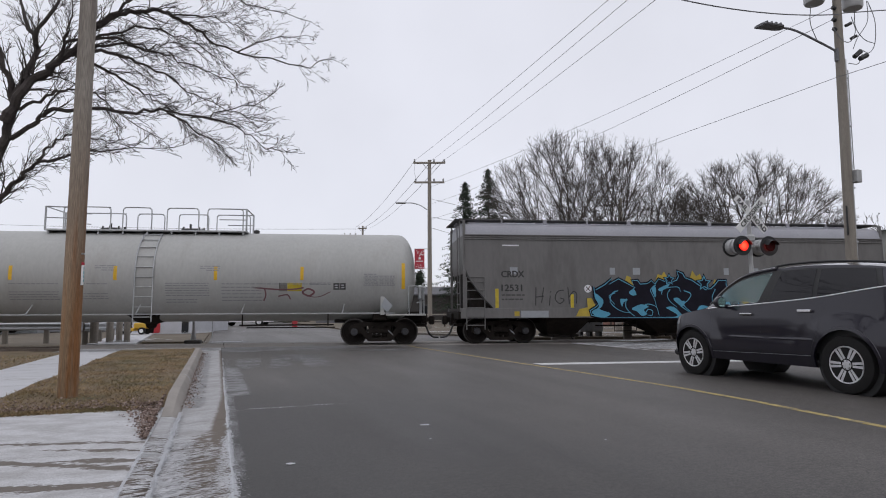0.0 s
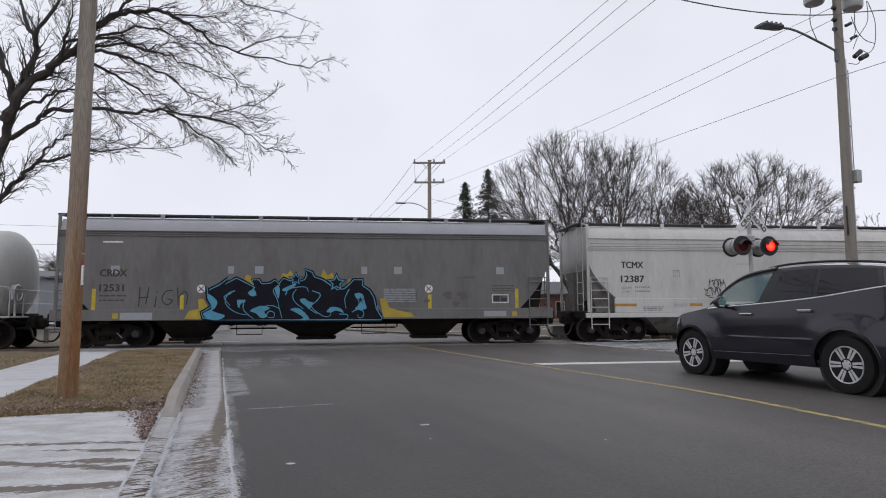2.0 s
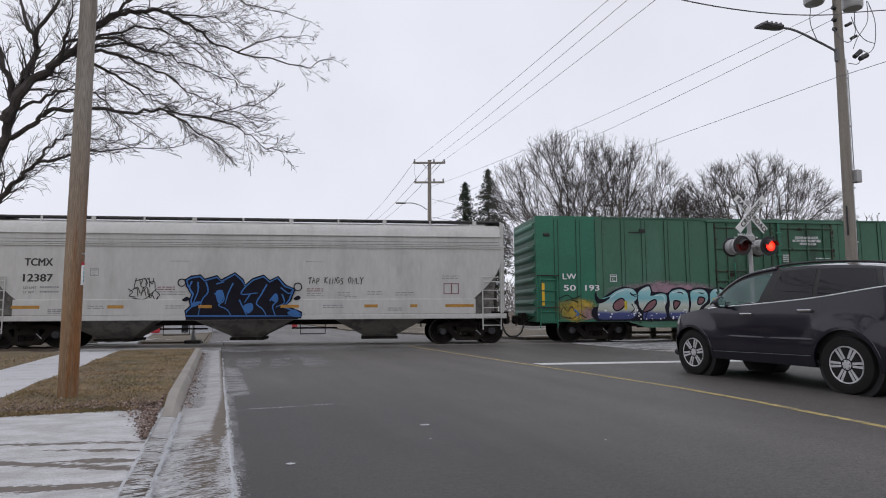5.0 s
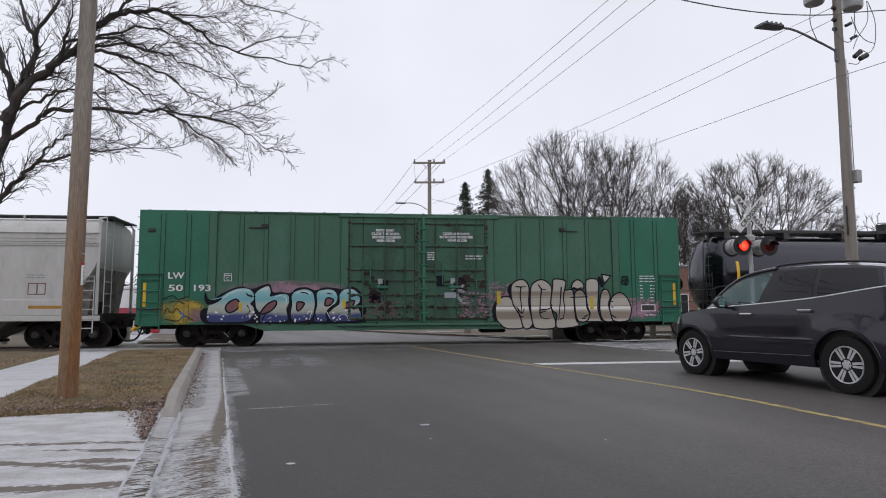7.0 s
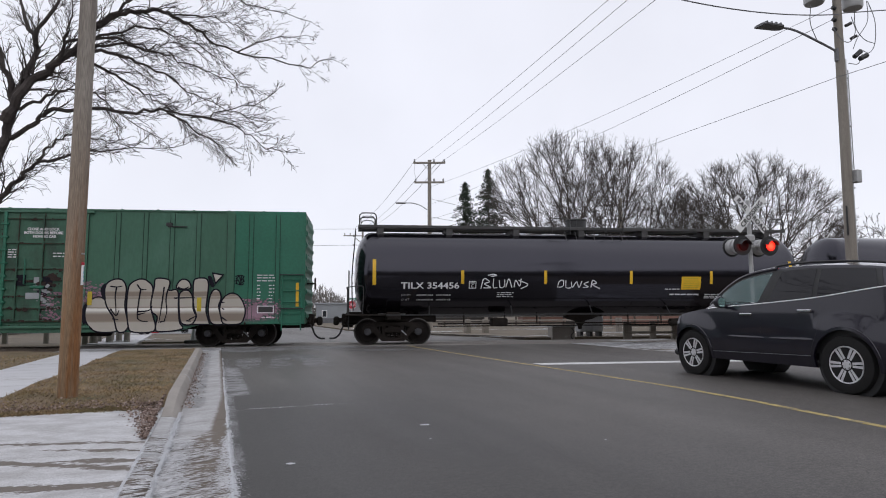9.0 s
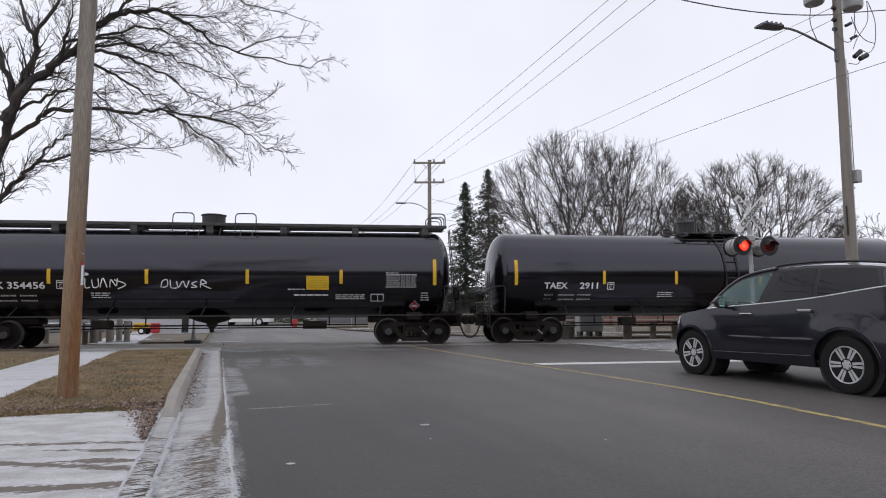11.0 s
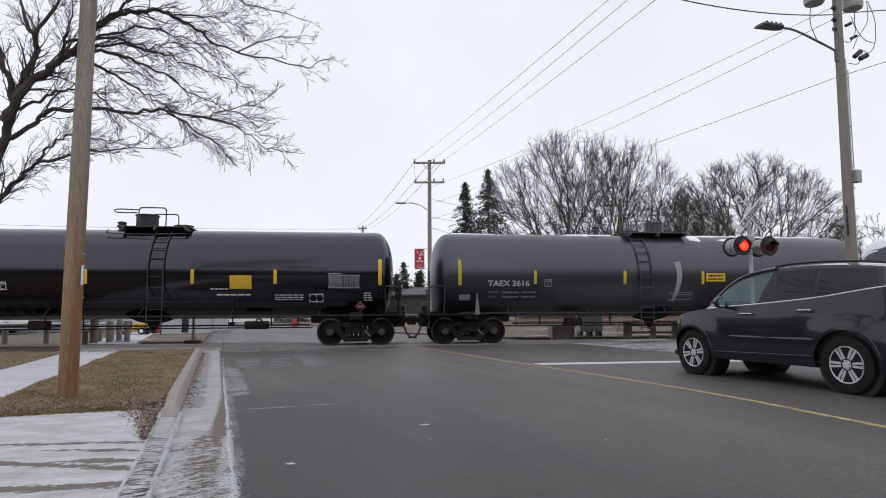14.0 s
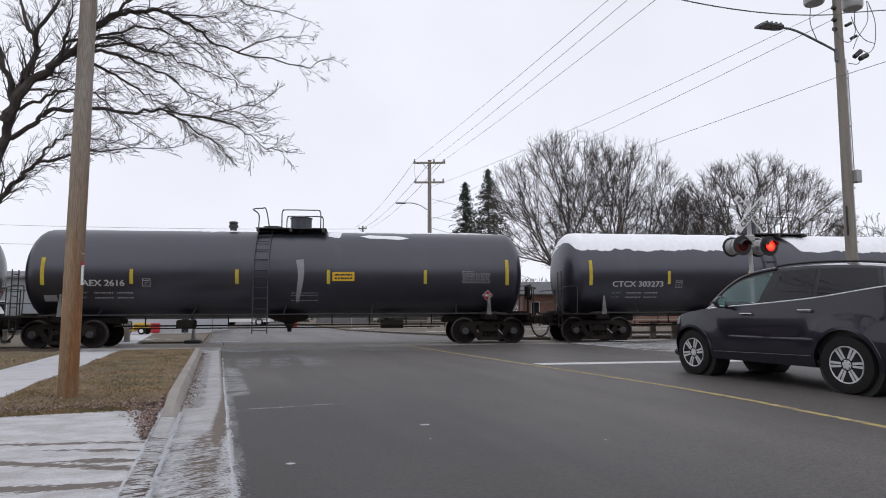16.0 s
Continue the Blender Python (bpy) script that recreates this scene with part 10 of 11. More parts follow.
def bare_tree(name, at, label, mat, seed, trunk_h, trunk_r, limbs, limb_len, droop, spread, least, kids, rise=(0.5, 1.0), wander=0.2, group=""):
    rnd = random.Random(seed)
    t = thing(name, label, "tree", at, group)
    g = Geo()
    pts = [Vector((0.05 * math.sin(k), 0.05 * math.cos(k * 1.3), trunk_h * k / 5 - 0.3)) for k in range(6)]
    g.tube(pts, [trunk_r * (1.35 if k == 0 else 1.1 - 0.07 * k) for k in range(6)], 12)
    part("trunk", g, mat, t)
    g = Geo()
    for k in range(limbs):
        a = 2 * math.pi * k / limbs + rnd.uniform(-0.4, 0.4)
        up = rnd.uniform(*rise)
        z = trunk_h * rnd.uniform(0.72, 0.98)
        grow(g, (0, 0, z), (math.cos(a), math.sin(a), up), limb_len * rnd.uniform(0.9, 1.08), trunk_r * rnd.uniform(0.26, 0.40), 0, rnd, droop, spread, least, kids, 7, wander)
    part("crown", raw_mesh(g, "crown"), mat, t, "bare branching crown")
    return t


# the large bare tree west of the street, its boughs reaching over the verge
rnd = random.Random(77)
tree = thing("bare_tree", "large bare dark-barked tree with drooping fine twigs", "tree", pose(-6.35, 14.6, 0))
g = Geo()
g.tube(smooth_line([(1.30, 0, -0.3), (1.34, 0, 0.6), (1.48, 0.02, 1.5), (1.70, 0.0, 2.65)], 4), [0.36 - 0.012 * k for k in range(13)], 14)
part("trunk", g, M_BARK, tree)
g = Geo()
DROOP, SPREAD, KIDS = (0.0, -0.01, -0.01), ((0.25, 0.6), (0.25, 0.7), (0.3, 0.8)), (4, 3)


def bough(r, *line):
    """A long bough through the given points, feathered with shoots that follow its sweep."""
    pts = smooth_line(line, 5)
    pts = [p + Vector((rnd.gauss(0, 0.025), rnd.gauss(0, 0.03), rnd.gauss(0, 0.025))) if 0 < i else p for i, p in enumerate(pts)]
    n = len(pts)
    r = r * 0.62
    rad = [max(0.008, r * (1 - 0.9 * i / (n - 1))) for i in range(n)]
    g.tube(pts, rad, 8 if r > 0.05 else 6, False)
    for i in range(int(n * 0.16), n):
        for j in range(2 if rnd.random() < 0.30 else 1):
            axis = (pts[min(i + 1, n - 1)] - pts[max(i - 1, 0)]).normalized()
            side = axis.orthogonal().normalized()
            side.rotate(Matrix.Rotation(rnd.uniform(0, 6.283), 3, axis))
            a = rnd.uniform(0.2, 0.75)
            w = axis * math.cos(a) + side * math.sin(a)
            grow(g, pts[i], w, rnd.uniform(0.45, 1.2) * (1.0 - 0.62 * i / n), max(0.006, rad[i] * 0.34), 0, rnd, DROOP, SPREAD, 0.0036, KIDS, 6, 0.30)


bough(0.2, (1.68, 0.0, 2.54), (1.88, 0.0, 3.57), (2.11, 0.1, 4.5), (2.33, 0.1, 5.62), (2.56, 0.2, 6.4), (2.59, 0.2, 7.04), (3.0, 0.3, 8.0), (3.37, 0.3, 9.13))
bough(0.17, (2.18, 0.0, 5.03), (2.57, -0.1, 5.81), (3.07, -0.2, 6.32), (3.48, -0.3, 6.7), (3.84, -0.4, 7.14), (4.42, -0.5, 7.75), (5.06, -0.6, 8.44))
bough(0.085, (2.31, 0.0, 4.69), (2.78, -0.2, 5.04), (3.16, -0.4, 5.23), (4.54, -0.7, 5.25), (5.14, -0.9, 5.31), (5.85, -1.1, 5.18), (6.29, -1.2, 5.28), (7.38, -1.6, 5.65))
bough(0.04, (5.74, -1.1, 5.17), (6.29, -1.3, 5.1), (6.73, -1.5, 4.85), (7.12, -1.7, 4.55), (7.55, -1.9, 4.36))
bough(0.035, (5.25, -0.9, 5.26), (5.85, -0.7, 4.95), (6.25, -0.5, 4.78), (6.45, -0.3, 4.6))
bough(0.1, (1.86, 0.0, 2.66), (2.24, -0.2, 3.38), (2.55, -0.3, 3.77), (2.96, -0.5, 4.13), (3.47, -0.7, 4.24), (4.09, -0.9, 4.36), (5.66, -1.2, 4.54))
bough(0.05, (2.84, -0.2, 4.22), (3.03, 0.0, 4.64), (3.47, 0.2, 4.95), (3.87, 0.4, 4.88), (4.4, 0.6, 4.88))
bough(0.1, (3.81, -0.4, 7.11), (4.17, -0.2, 7.54), (4.69, 0.0, 7.81), (5.25, 0.2, 7.83), (5.73, 0.4, 7.66), (6.36, 0.6, 7.42), (8.13, 1.0, 7.35), (9.0, 1.2, 7.75))
bough(0.03, (6.62, 0.6, 7.36), (7.43, 1.1, 8.01), (8.35, 1.6, 8.5))
bough(0.06, (3.32, -0.2, 6.57), (3.81, 0.0, 6.38), (4.28, 0.2, 6.21), (4.72, 0.5, 6.01), (5.18, 0.7, 5.8), (5.73, 0.9, 5.31))
bough(0.065, (3.27, -0.2, 6.53), (4.01, -0.3, 6.64), (4.57, -0.5, 6.42), (5.25, -0.6, 6.09), (5.94, -0.7, 5.69), (7.2, -1.0, 5.2))
bough(0.06, (3.02, -0.2, 6.31), (3.52, 0.1, 6.77), (4.11, 0.4, 7.1), (4.77, 0.6, 7.12), (5.49, 0.9, 7.02), (6.38, 1.2, 6.89), (7.2, 1.5, 6.74))
bough(0.055, (3.23, -0.3, 6.73), (3.86, -0.1, 7.05), (4.48, 0.0, 7.37), (5.15, 0.2, 7.44), (5.87, 0.3, 7.25), (6.7, 0.5, 6.6))
bough(0.07, (4.36, -0.5, 7.7), (5.14, -0.2, 8.39), (6.08, 0.1, 8.53), (6.84, 0.4, 8.49), (8.4, 1.0, 8.57))
bough(0.09, (2.57, 0.2, 6.9), (2.2, 0.6, 7.65), (1.82, 1.0, 8.83))
bough(0.11, (2.3, 0.1, 5.43), (1.96, 0.2, 6.46), (1.36, 0.4, 7.53), (0.86, 0.5, 8.62))
bough(0.08, (2.79, 0.0, 6.0), (3.21, -0.4, 6.5), (3.37, -0.8, 6.83), (3.56, -1.2, 7.49))
bough(0.055, (2.43, 0.0, 5.3), (3.01, -0.2, 5.64), (3.46, -0.5, 5.65), (3.96, -0.7, 5.53), (4.37, -0.9, 5.15), (5.2, -1.4, 4.57))
bough(0.05, (3.46, -0.2, 6.72), (4.12, -0.4, 6.89), (4.81, -0.6, 6.73), (5.34, -0.7, 6.86), (5.91, -0.9, 6.62))
bough(0.035, (5.14, 0.2, 7.84), (5.85, 0.0, 7.85), (6.46, -0.1, 7.74), (6.65, -0.3, 7.56))
bough(0.16, (1.68, 0.0, 2.5), (0.58, 0.2, 3.89), (-0.28, 0.4, 4.95), (-1.03, 0.4, 6.03), (-1.51, 0.4, 7.32))
part("crown", raw_mesh(g, "crown"), M_BARK, tree, "spreading bare boughs and twigs")

# broad bare trees beyond the railway
SP = ((0.25, 0.7), (0.3, 0.75), (0.3, 0.8), (0.3, 0.8))
DR = (0.06, 0.05, 0.03, 0.0)
ROUND = "broad bare tree with a rounded fine-twigged crown"


def crown_ends(rnd, n, centre, wide, deep, tall, low, seed):
    """Where the branches of a crown end: on and within an uneven dome."""
    out = []
    while len(out) < n:
        v = Vector((rnd.gauss(0, 1), rnd.gauss(0, 1), rnd.gauss(0, 1))).normalized()
        if v.z < low:
            continue
        r = (0.72 + 0.28 * rnd.random() ** 0.5 if rnd.random() < 0.8 else rnd.uniform(0.45, 0.8)) * (1 + 0.13 * noise.noise((v.x * 2.2, v.y * 2.2, v.z * 2.2 + seed)))
        out.append((centre[0] + v.x * wide * r, centre[1] + v.y * deep * r, centre[2] + v.z * tall * r))
    return np.array(out)


def fan(g, start, heading, ends, rnd, pick, twig, level):
    """Branches from start that part again and again until each reaches its own end."""
    n = len(ends)
    here = np.array(start)
    if n == 1:
        e = Vector(ends[0])
        way = e - start
        m = start.lerp(e, 0.45) + heading * way.length * 0.10 + Vector((rnd.gauss(0, 0.06), rnd.gauss(0, 0.06), rnd.gauss(0, 0.06)))
        line = smooth_line([start, m, e], 3)
        g.tube(line, [twig * (1.35 - 0.6 * i / (len(line) - 1)) for i in range(len(line))], 3, False)
        for i in range(1, len(line)):
            for j in range(2):
                axis = (line[i] - line[i - 1]).normalized()
                w = (axis + Vector((rnd.gauss(0, 0.5), rnd.gauss(0, 0.5), rnd.gauss(0.10, 0.4)))).normalized()
                p = line[i]
                q = p + w * rnd.uniform(0.25, 0.55)
                w2 = (w + Vector((rnd.gauss(0, 0.3), rnd.gauss(0, 0.3), rnd.gauss(0.12, 0.25)))).normalized()
                g.tube([p, q, q + w2 * rnd.uniform(0.2, 0.45)], [twig * 0.75, twig * 0.62, twig * 0.45], 3, False)
                w3 = (w + Vector((rnd.gauss(0, 0.6), rnd.gauss(0, 0.6), rnd.gauss(0.1, 0.4)))).normalized()
                g.tube([q, q + w3 * rnd.uniform(0.2, 0.4)], [twig * 0.6, twig * 0.45], 3, False)
        return
    ways = ends - here
    ways = ways / np.linalg.norm(ways, axis=1)[:, None]
    k = min(n, 6 if level == 0 else 3 if n > 6 else 2)
    cores = ways[pick.choice(n, k, replace=False)]
    for _ in range(5):
        near = (ways @ cores.T).argmax(axis=1)
        cores = np.array([ways[near == c].mean(axis=0) if (near == c).any() else cores[c] for c in range(k)])
    for c in range(k):
        group = ends[near == c]
        if not len(group):
            continue
        aim = Vector(group.mean(axis=0)) - start
        size = aim.length
        f = rnd.uniform(0.24, 0.40) if len(group) > 1 else rnd.uniform(0.15, 0.25)
        end = start + (aim.normalized() + heading * 0.06).normalized() * size * f + Vector((rnd.gauss(0, 0.02), rnd.gauss(0, 0.02), rnd.gauss(0, 0.02))) * size
        mid = start.lerp(end, 0.5) + heading * size * f * 0.07 + Vector((rnd.gauss(0, 0.010), rnd.gauss(0, 0.010), rnd.gauss(0, 0.010))) * size
        r0 = twig * 1.15 * len(group) ** 0.47
        g.tube(smooth_line([start, mid, end], 2), [r0 * 1.06, r0, r0 * 0.97, r0 * 0.94, r0 * 0.92], 6 if r0 > 0.06 else 4 if r0 > 0.02 else 3, False)
        fan(g, end, (end - mid).normalized(), group, rnd, pick, twig, level + 1)


def dome_tree(at, label, seed, fork, lean, wide, deep, base, tall, n, twig=0.0125):
    """A bare tree: limbs that part low and fan out to an uneven dome of fine twigs."""
    rnd, pick = random.Random(seed), np.random.default_rng(seed)
    t = thing("bare_tree", label, "tree", at, "bare trees")
    r = twig * 1.3 * n ** 0.5
    stem, crown = Geo(), Geo()
    stem.tube([(0, 0, -0.3), (0.03, 0.02, fork * 0.3), (0.0, 0.0, fork)], [r * 1.35, r * 1.05, r], 12)
    part("trunk", stem, M_BARKFAR, t)
    fan(crown, Vector((0, 0, fork - 0.1)), Vector((0, 0, 1)), crown_ends(rnd, n, (lean, 0, base), wide, deep, tall - base, -0.22, seed), rnd, pick, twig, 0)
    part("crown", raw_mesh(crown, "crown"), M_BARKFAR, t, "bare branching crown")


dome_tree(pose(27.4, 45.0, 0), ROUND, 3, 2.6, -0.6, 7.4, 6.5, 7.2, 16.3, 640)
dome_tree(pose(33.2, 46.0, 0), "broad bare tree whose crown meets its neighbour's", 8, 2.8, 0.4, 7.2, 6.0, 7.0, 16.3, 600)
dome_tree(pose(44.0, 42.0, 0), ROUND, 15, 2.6, 0.4, 9.4, 7.0, 6.4, 14.6, 820)
dome_tree(pose(37.4, 42.5, 0), "dense fine-twigged bare tree between larger ones", 21, 2.4, 0.0, 4.2, 3.6, 5.2, 11.6, 420, 0.010)
bare_tree("bare_tree", pose(62.0, 42.5, 0), "bare tree in the distance", M_BARKFAR, 27, 3.0, 0.32, 8, 6.8, DR, SP, 0.018, (7, 5, 5), (0.4, 1.8), 0.2, "bare trees")
bare_tree("bare_tree", pose(-25.5, 55.0, 0), "bare tree in the distance", M_BARKFAR, 33, 3.0, 0.30, 8, 5.6, DR, SP, 0.018, (6, 5, 4), (0.4, 1.8), 0.2, "bare trees")
bare_tree("bare_tree", pose(5.2, 92.0, 0), "small bare tree far down the street", M_BARKFAR, 35, 2.0, 0.22, 7, 4.4, DR, SP, 0.025, (6, 5, 4), (0.4, 1.6), 0.2, "bare trees")
bare_tree("bare_tree", pose(-11.0, 62.0, 0), "small bare tree behind the shop", M_BARKFAR, 37, 2.0, 0.22, 7, 4.2, DR, SP, 0.02, (6, 5, 4), (0.4, 1.6), 0.2, "bare trees")


def conifer(x, y, h, r, seed, label, thin=1.0, bare=0.15):
    rnd = random.Random(seed)
    t = thing("conifer", label, "tree", pose(x, y, 0), "conifers")
    g = Geo()
    g.tube([(0, 0, -0.2), (0, 0, h * 0.5), (0, 0, h)], [0.20, 0.12, 0.02], 8)
    part("trunk", g, M_BARKFAR, t)
    g, b = Geo(), Geo()
    z = h * bare
    while z < h - 0.1:
        f = (h - z) / (h * (1 - bare))
        for k in range(6):
            a = rnd.uniform(0, 6.283)
            L = r * (f ** 0.9) * rnd.uniform(0.5, 1.25) + 0.06
            tip = Vector((math.cos(a) * L, math.sin(a) * L, z - 0.22 * L + rnd.uniform(-0.1, 0.1)))
            root = Vector((0, 0, z))
            b.tube([root, root.lerp(tip, 0.5) + Vector((0, 0, 0.06)), tip], [0.03, 0.02, 0.008], 3, False)
            for j in range(int(22 * thin * (0.4 + f))):
                q = rnd.uniform(0.12, 1.0)
                p = root.lerp(tip, q) + Vector((rnd.gauss(0, 0.10), rnd.gauss(0, 0.10), rnd.gauss(-0.05, 0.07)))
                w = Vector((rnd.gauss(0, 1), rnd.gauss(0, 1), rnd.gauss(-0.4, 0.6))).normalized() * rnd.uniform(0.15, 0.36)
                s = Vector((rnd.gauss(0, 1), rnd.gauss(0, 1), rnd.gauss(0, 1))).normalized() * 0.06
                g.add([p - s, p + s, p + w], [(0, 1, 2)])
        z += 0.24
    part("branches", raw_mesh(b, "branches"), M_BARKFAR, t)
    part("needles", raw_mesh(g, "needles"), M_NEEDLE, t, "dark green needled boughs")


conifer(22.5, 56.0, 13.9, 3.6, 1, "narrow dark conifer beyond the railway", 1.9)
conifer(23.9, 53.6, 14.8, 3.4, 2, "narrow dark conifer with a thinning lower trunk", 1.5, 0.35)
conifer(24.9, 54.5, 10.5, 1.2, 6, "thin ragged conifer beside taller ones", 0.35, 0.3)
conifer(20.3, 70.0, 7.0, 2.4, 3, "bushy dark conifer in the distance", 1.3, 0.05)
conifer(23.0, 72.0, 6.4, 2.6, 4, "bushy dark conifer in the distance", 1.3, 0.05)
conifer(8.6, 74.0, 6.2, 2.6, 5, "bushy dark conifer beside the far street", 1.3, 0.05)
conifer(6.2, 78.0, 5.2, 2.2, 7, "bushy dark conifer beside the far street", 1.3, 0.05)
conifer(-6.3, 66.1, 5.7, 1.9, 11, "bushy dark evergreen behind the shop", 1.6, 0.05)
conifer(-4.1, 65.3, 5.4, 1.8, 12, "bushy dark evergreen behind the shop", 1.6, 0.05)
# ---------------------------------------------------------------- beyond the railway
M_BRICK = material("red_brown_brick_wall", (0.21, 0.115, 0.09), 0.9, vary=0.15, scale=3, fine=30, bump=0.3)
M_METALWALL = material("grey_metal_cladding", (0.26, 0.275, 0.29), 0.6, 0.1, vary=0.06, scale=1, fine=20, bump=0.05)
M_ROOFGREY = material("grey_shingle_roof", (0.14, 0.14, 0.15), 0.9, vary=0.12, scale=3, fine=30, bump=0.3)
M_PALEWALL = material("pale_siding", (0.48, 0.49, 0.52), 0.7, vary=0.06, scale=2, fine=20, bump=0.05)
M_BLUEWALL = material("blue_grey_siding", (0.12, 0.15, 0.21), 0.7, vary=0.08, scale=2, fine=20, bump=0.05)
M_PANE = material("window_pane", (0.02, 0.022, 0.025), 0.05, vary=0.05, bump=0, spec=0.6)
M_TRUCKYELLOW = material("yellow_truck_paint", (0.55, 0.33, 0.03), 0.4, vary=0.06, scale=3, bump=0.02)
M_REDPAINT = material("red_paint", (0.42, 0.03, 0.04), 0.45, vary=0.08, scale=3, bump=0.02)
M_SILVERCAB = material("silver_cabinet_metal", (0.42, 0.43, 0.45), 0.4, 0.6, vary=0.10, scale=2, fine=30, bump=0.04)
M_SHEDRED = material("red_fascia_paint", (0.36, 0.05, 0.08), 0.55, vary=0.08, scale=3, bump=0.02)


def windows(house, xs, z0, z1, y, w, frame_mat=None):
    for x in xs:
        g = Geo()
        for a, b, c, d in ((x - w / 2 - 0.06, x + w / 2 + 0.06, z0 - 0.06, z0), (x - w / 2 - 0.06, x + w / 2 + 0.06, z1, z1 + 0.06), (x - w / 2 - 0.06, x - w / 2, z0, z1), (x + w / 2, x + w / 2 + 0.06, z0, z1)):
            g.box(a, b, y - 0.05, y + 0.01, c, d)
        win = part("window", g, frame_mat or M_WHITE, house)
        g = Geo()
        g.box(x - w / 2, x + w / 2, y - 0.02, y - 0.012, z0, z1)
        part("pane", g, M_PANE, win)


def shop(name, label, x, y, turn, length, depth, height, wall, roof, gable=0.0, category="building"):
    h = thing(name, label, category, pose(x, y, 0, 0, 0, turn))
    g = Geo().rbox(-length / 2, length / 2, 0, depth, -0.1, height, 0.02)
    part("wall", g, wall, h)
    g = Geo()
    if gable:
        g.prism([(-length / 2 - 0.3, height - 0.05), (length / 2 + 0.3, height - 0.05), (length / 2 + 0.3, height + 0.08), (-length / 2 - 0.3, height + 0.08)], -0.35, 0.0)
        g.loft([[(xx, -0.35, height), (xx, depth / 2, height + gable), (xx, depth + 0.35, height)] for xx in (-length / 2 - 0.3, length / 2 + 0.3)])
    else:
        g.rbox(-length / 2 - 0.1, length / 2 + 0.1, -0.1, depth + 0.1, height, height + 0.18, 0.03)
    part("roof", g, roof, h)
    return h


# white shop with a red band
h = shop("shop", "white one-storey shop with a red fascia band", -3.58, 40.37, -19.8, 4.8, 6.0, 2.55, M_PALEWALL, M_WHITE)
g = Geo().rbox(-2.42, 2.42, -0.06, 0.0, 0.93, 1.45, 0.01)
part("red_band", g, M_SHEDRED, h, "red painted band")
g = Geo().rbox(-2.42, 2.42, -0.05, 0.0, 1.47, 2.52, 0.01)
part("sign_board", g, M_WHITE, h, "white sign board")
M_DARKDOOR = material("dark_door_glass", (0.03, 0.032, 0.035), 0.1, vary=0.1, bump=0)
M_SIGNGREEN = material("dark_green_sign_lettering", (0.03, 0.06, 0.045), 0.6, vary=0.1, bump=0)
for word, x, width in (("Heating", -0.20, 1.15), ("Cooling", 1.15, 1.2)):
    v, f = lettering(word, 0.27, width, 0.0, 1.0, "LEFT", 0.3)
    g = Geo()
    g.add([(x + p[0], -0.0535, 1.62 + p[1]) for p in v], f)
    part("sign_lettering", raw_mesh(g, "sign_lettering"), M_SIGNGREEN, h)
part("door", Geo().rbox(1.75, 2.15, -0.04, 0.0, 0.0, 0.92, 0.01), M_DARKDOOR, h, "dark glazed door")
for x, z, q, mat in ((0.94, 1.95, 0.10, M_SHEDRED), (1.04, 2.10, 0.07, M_SHEDRED), (1.0, 1.78, 0.06, M_SIGNGREEN)):
    g = Geo().prism([(x - q, z), (x, z - q), (x + q, z), (x, z + q)], -0.054, -0.05)
    part("sign_emblem", g, mat, h)
# plain grey building further down the street
h = shop("low_building", "low plain grey flat-roofed building beside the far street", 11.75, 62.9, -19.8, 5.1, 6.0, 1.92, M_METALWALL, M_METALWALL, 0.0)
part("plinth", Geo().rbox(-2.56, 2.56, -0.04, 0.0, 0.0, 0.55, 0.01), M_ROOFGREY, h)
windows(h, (-1.7,), 0.7, 1.3, 0.0, 0.4)
# grey metal hall to the west
h = shop("metal_hall", "grey metal-clad hall with pale eaves", -22.0, 48.5, -16, 24.0, 12.0, 3.4, M_METALWALL, M_ROOFGREY, 0.8)
for x in np.arange(-11.8, 11.9, 0.6):
    g = Geo().rbox(x - 0.03, x + 0.03, -0.035, 0.0, 0.0, 3.35, 0.006)
    part("cladding_rib", g, M_METALWALL, h)
windows(h, (2.0, 4.5, 7.0, 9.5), 0.9, 1.9, -0.02, 1.1)
# brick building behind the eastern trees
h = shop("brick_building", "red-brown brick building behind the trees", 31.5, 41.0, -19.8, 8.4, 7.0, 4.5, M_BRICK, M_ROOFGREY, 0.0)
windows(h, (-3.2, -1.6, 0.0, 1.6, 3.2), 0.9, 2.4, 0.0, 0.55)
M_DARKWALL = material("dark_stained_siding", (0.055, 0.05, 0.047), 0.8, vary=0.14, scale=1.5, fine=20, bump=0.1)
h = shop("dark_building", "dark brown low building before evergreens", 21.4, 61.6, -19.8, 10.0, 5.0, 2.9, M_DARKWALL, M_ROOFGREY, 0.9)
windows(h, (-3.6, -1.2, 1.6, 3.8), 0.9, 1.8, 0.0, 0.7, M_ROOFGREY)
for x, y, tall, wide, sd in ((16.6, 63.6, 4.2, 1.6, 61), (17.8, 64.2, 5.4, 1.8, 62), (19.1, 64.8, 4.6, 1.7, 63), (20.5, 65.0, 5.6, 1.9, 64)):
    conifer(x, y, tall, wide, sd, "dense dark evergreen behind the dark building", 2.0, 0.05)
h = shop("far_house", "brown-grey house with a pale window beyond the lawn", 33.5, 58.0, -22, 7.0, 7.0, 2.9, M_BRICK, M_ROOFGREY, 1.5)
windows(h, (-2.2, 0.4, 2.4), 0.9, 2.1, 0.0, 0.8)
h = shop("far_house", "grey house far beyond the lawn", 46.0, 60.0, -25, 12.0, 8.0, 3.0, M_METALWALL, M_ROOFGREY, 1.8)
windows(h, (-4, -1.5, 1.5, 4), 0.9, 2.0, 0.0, 1.0)
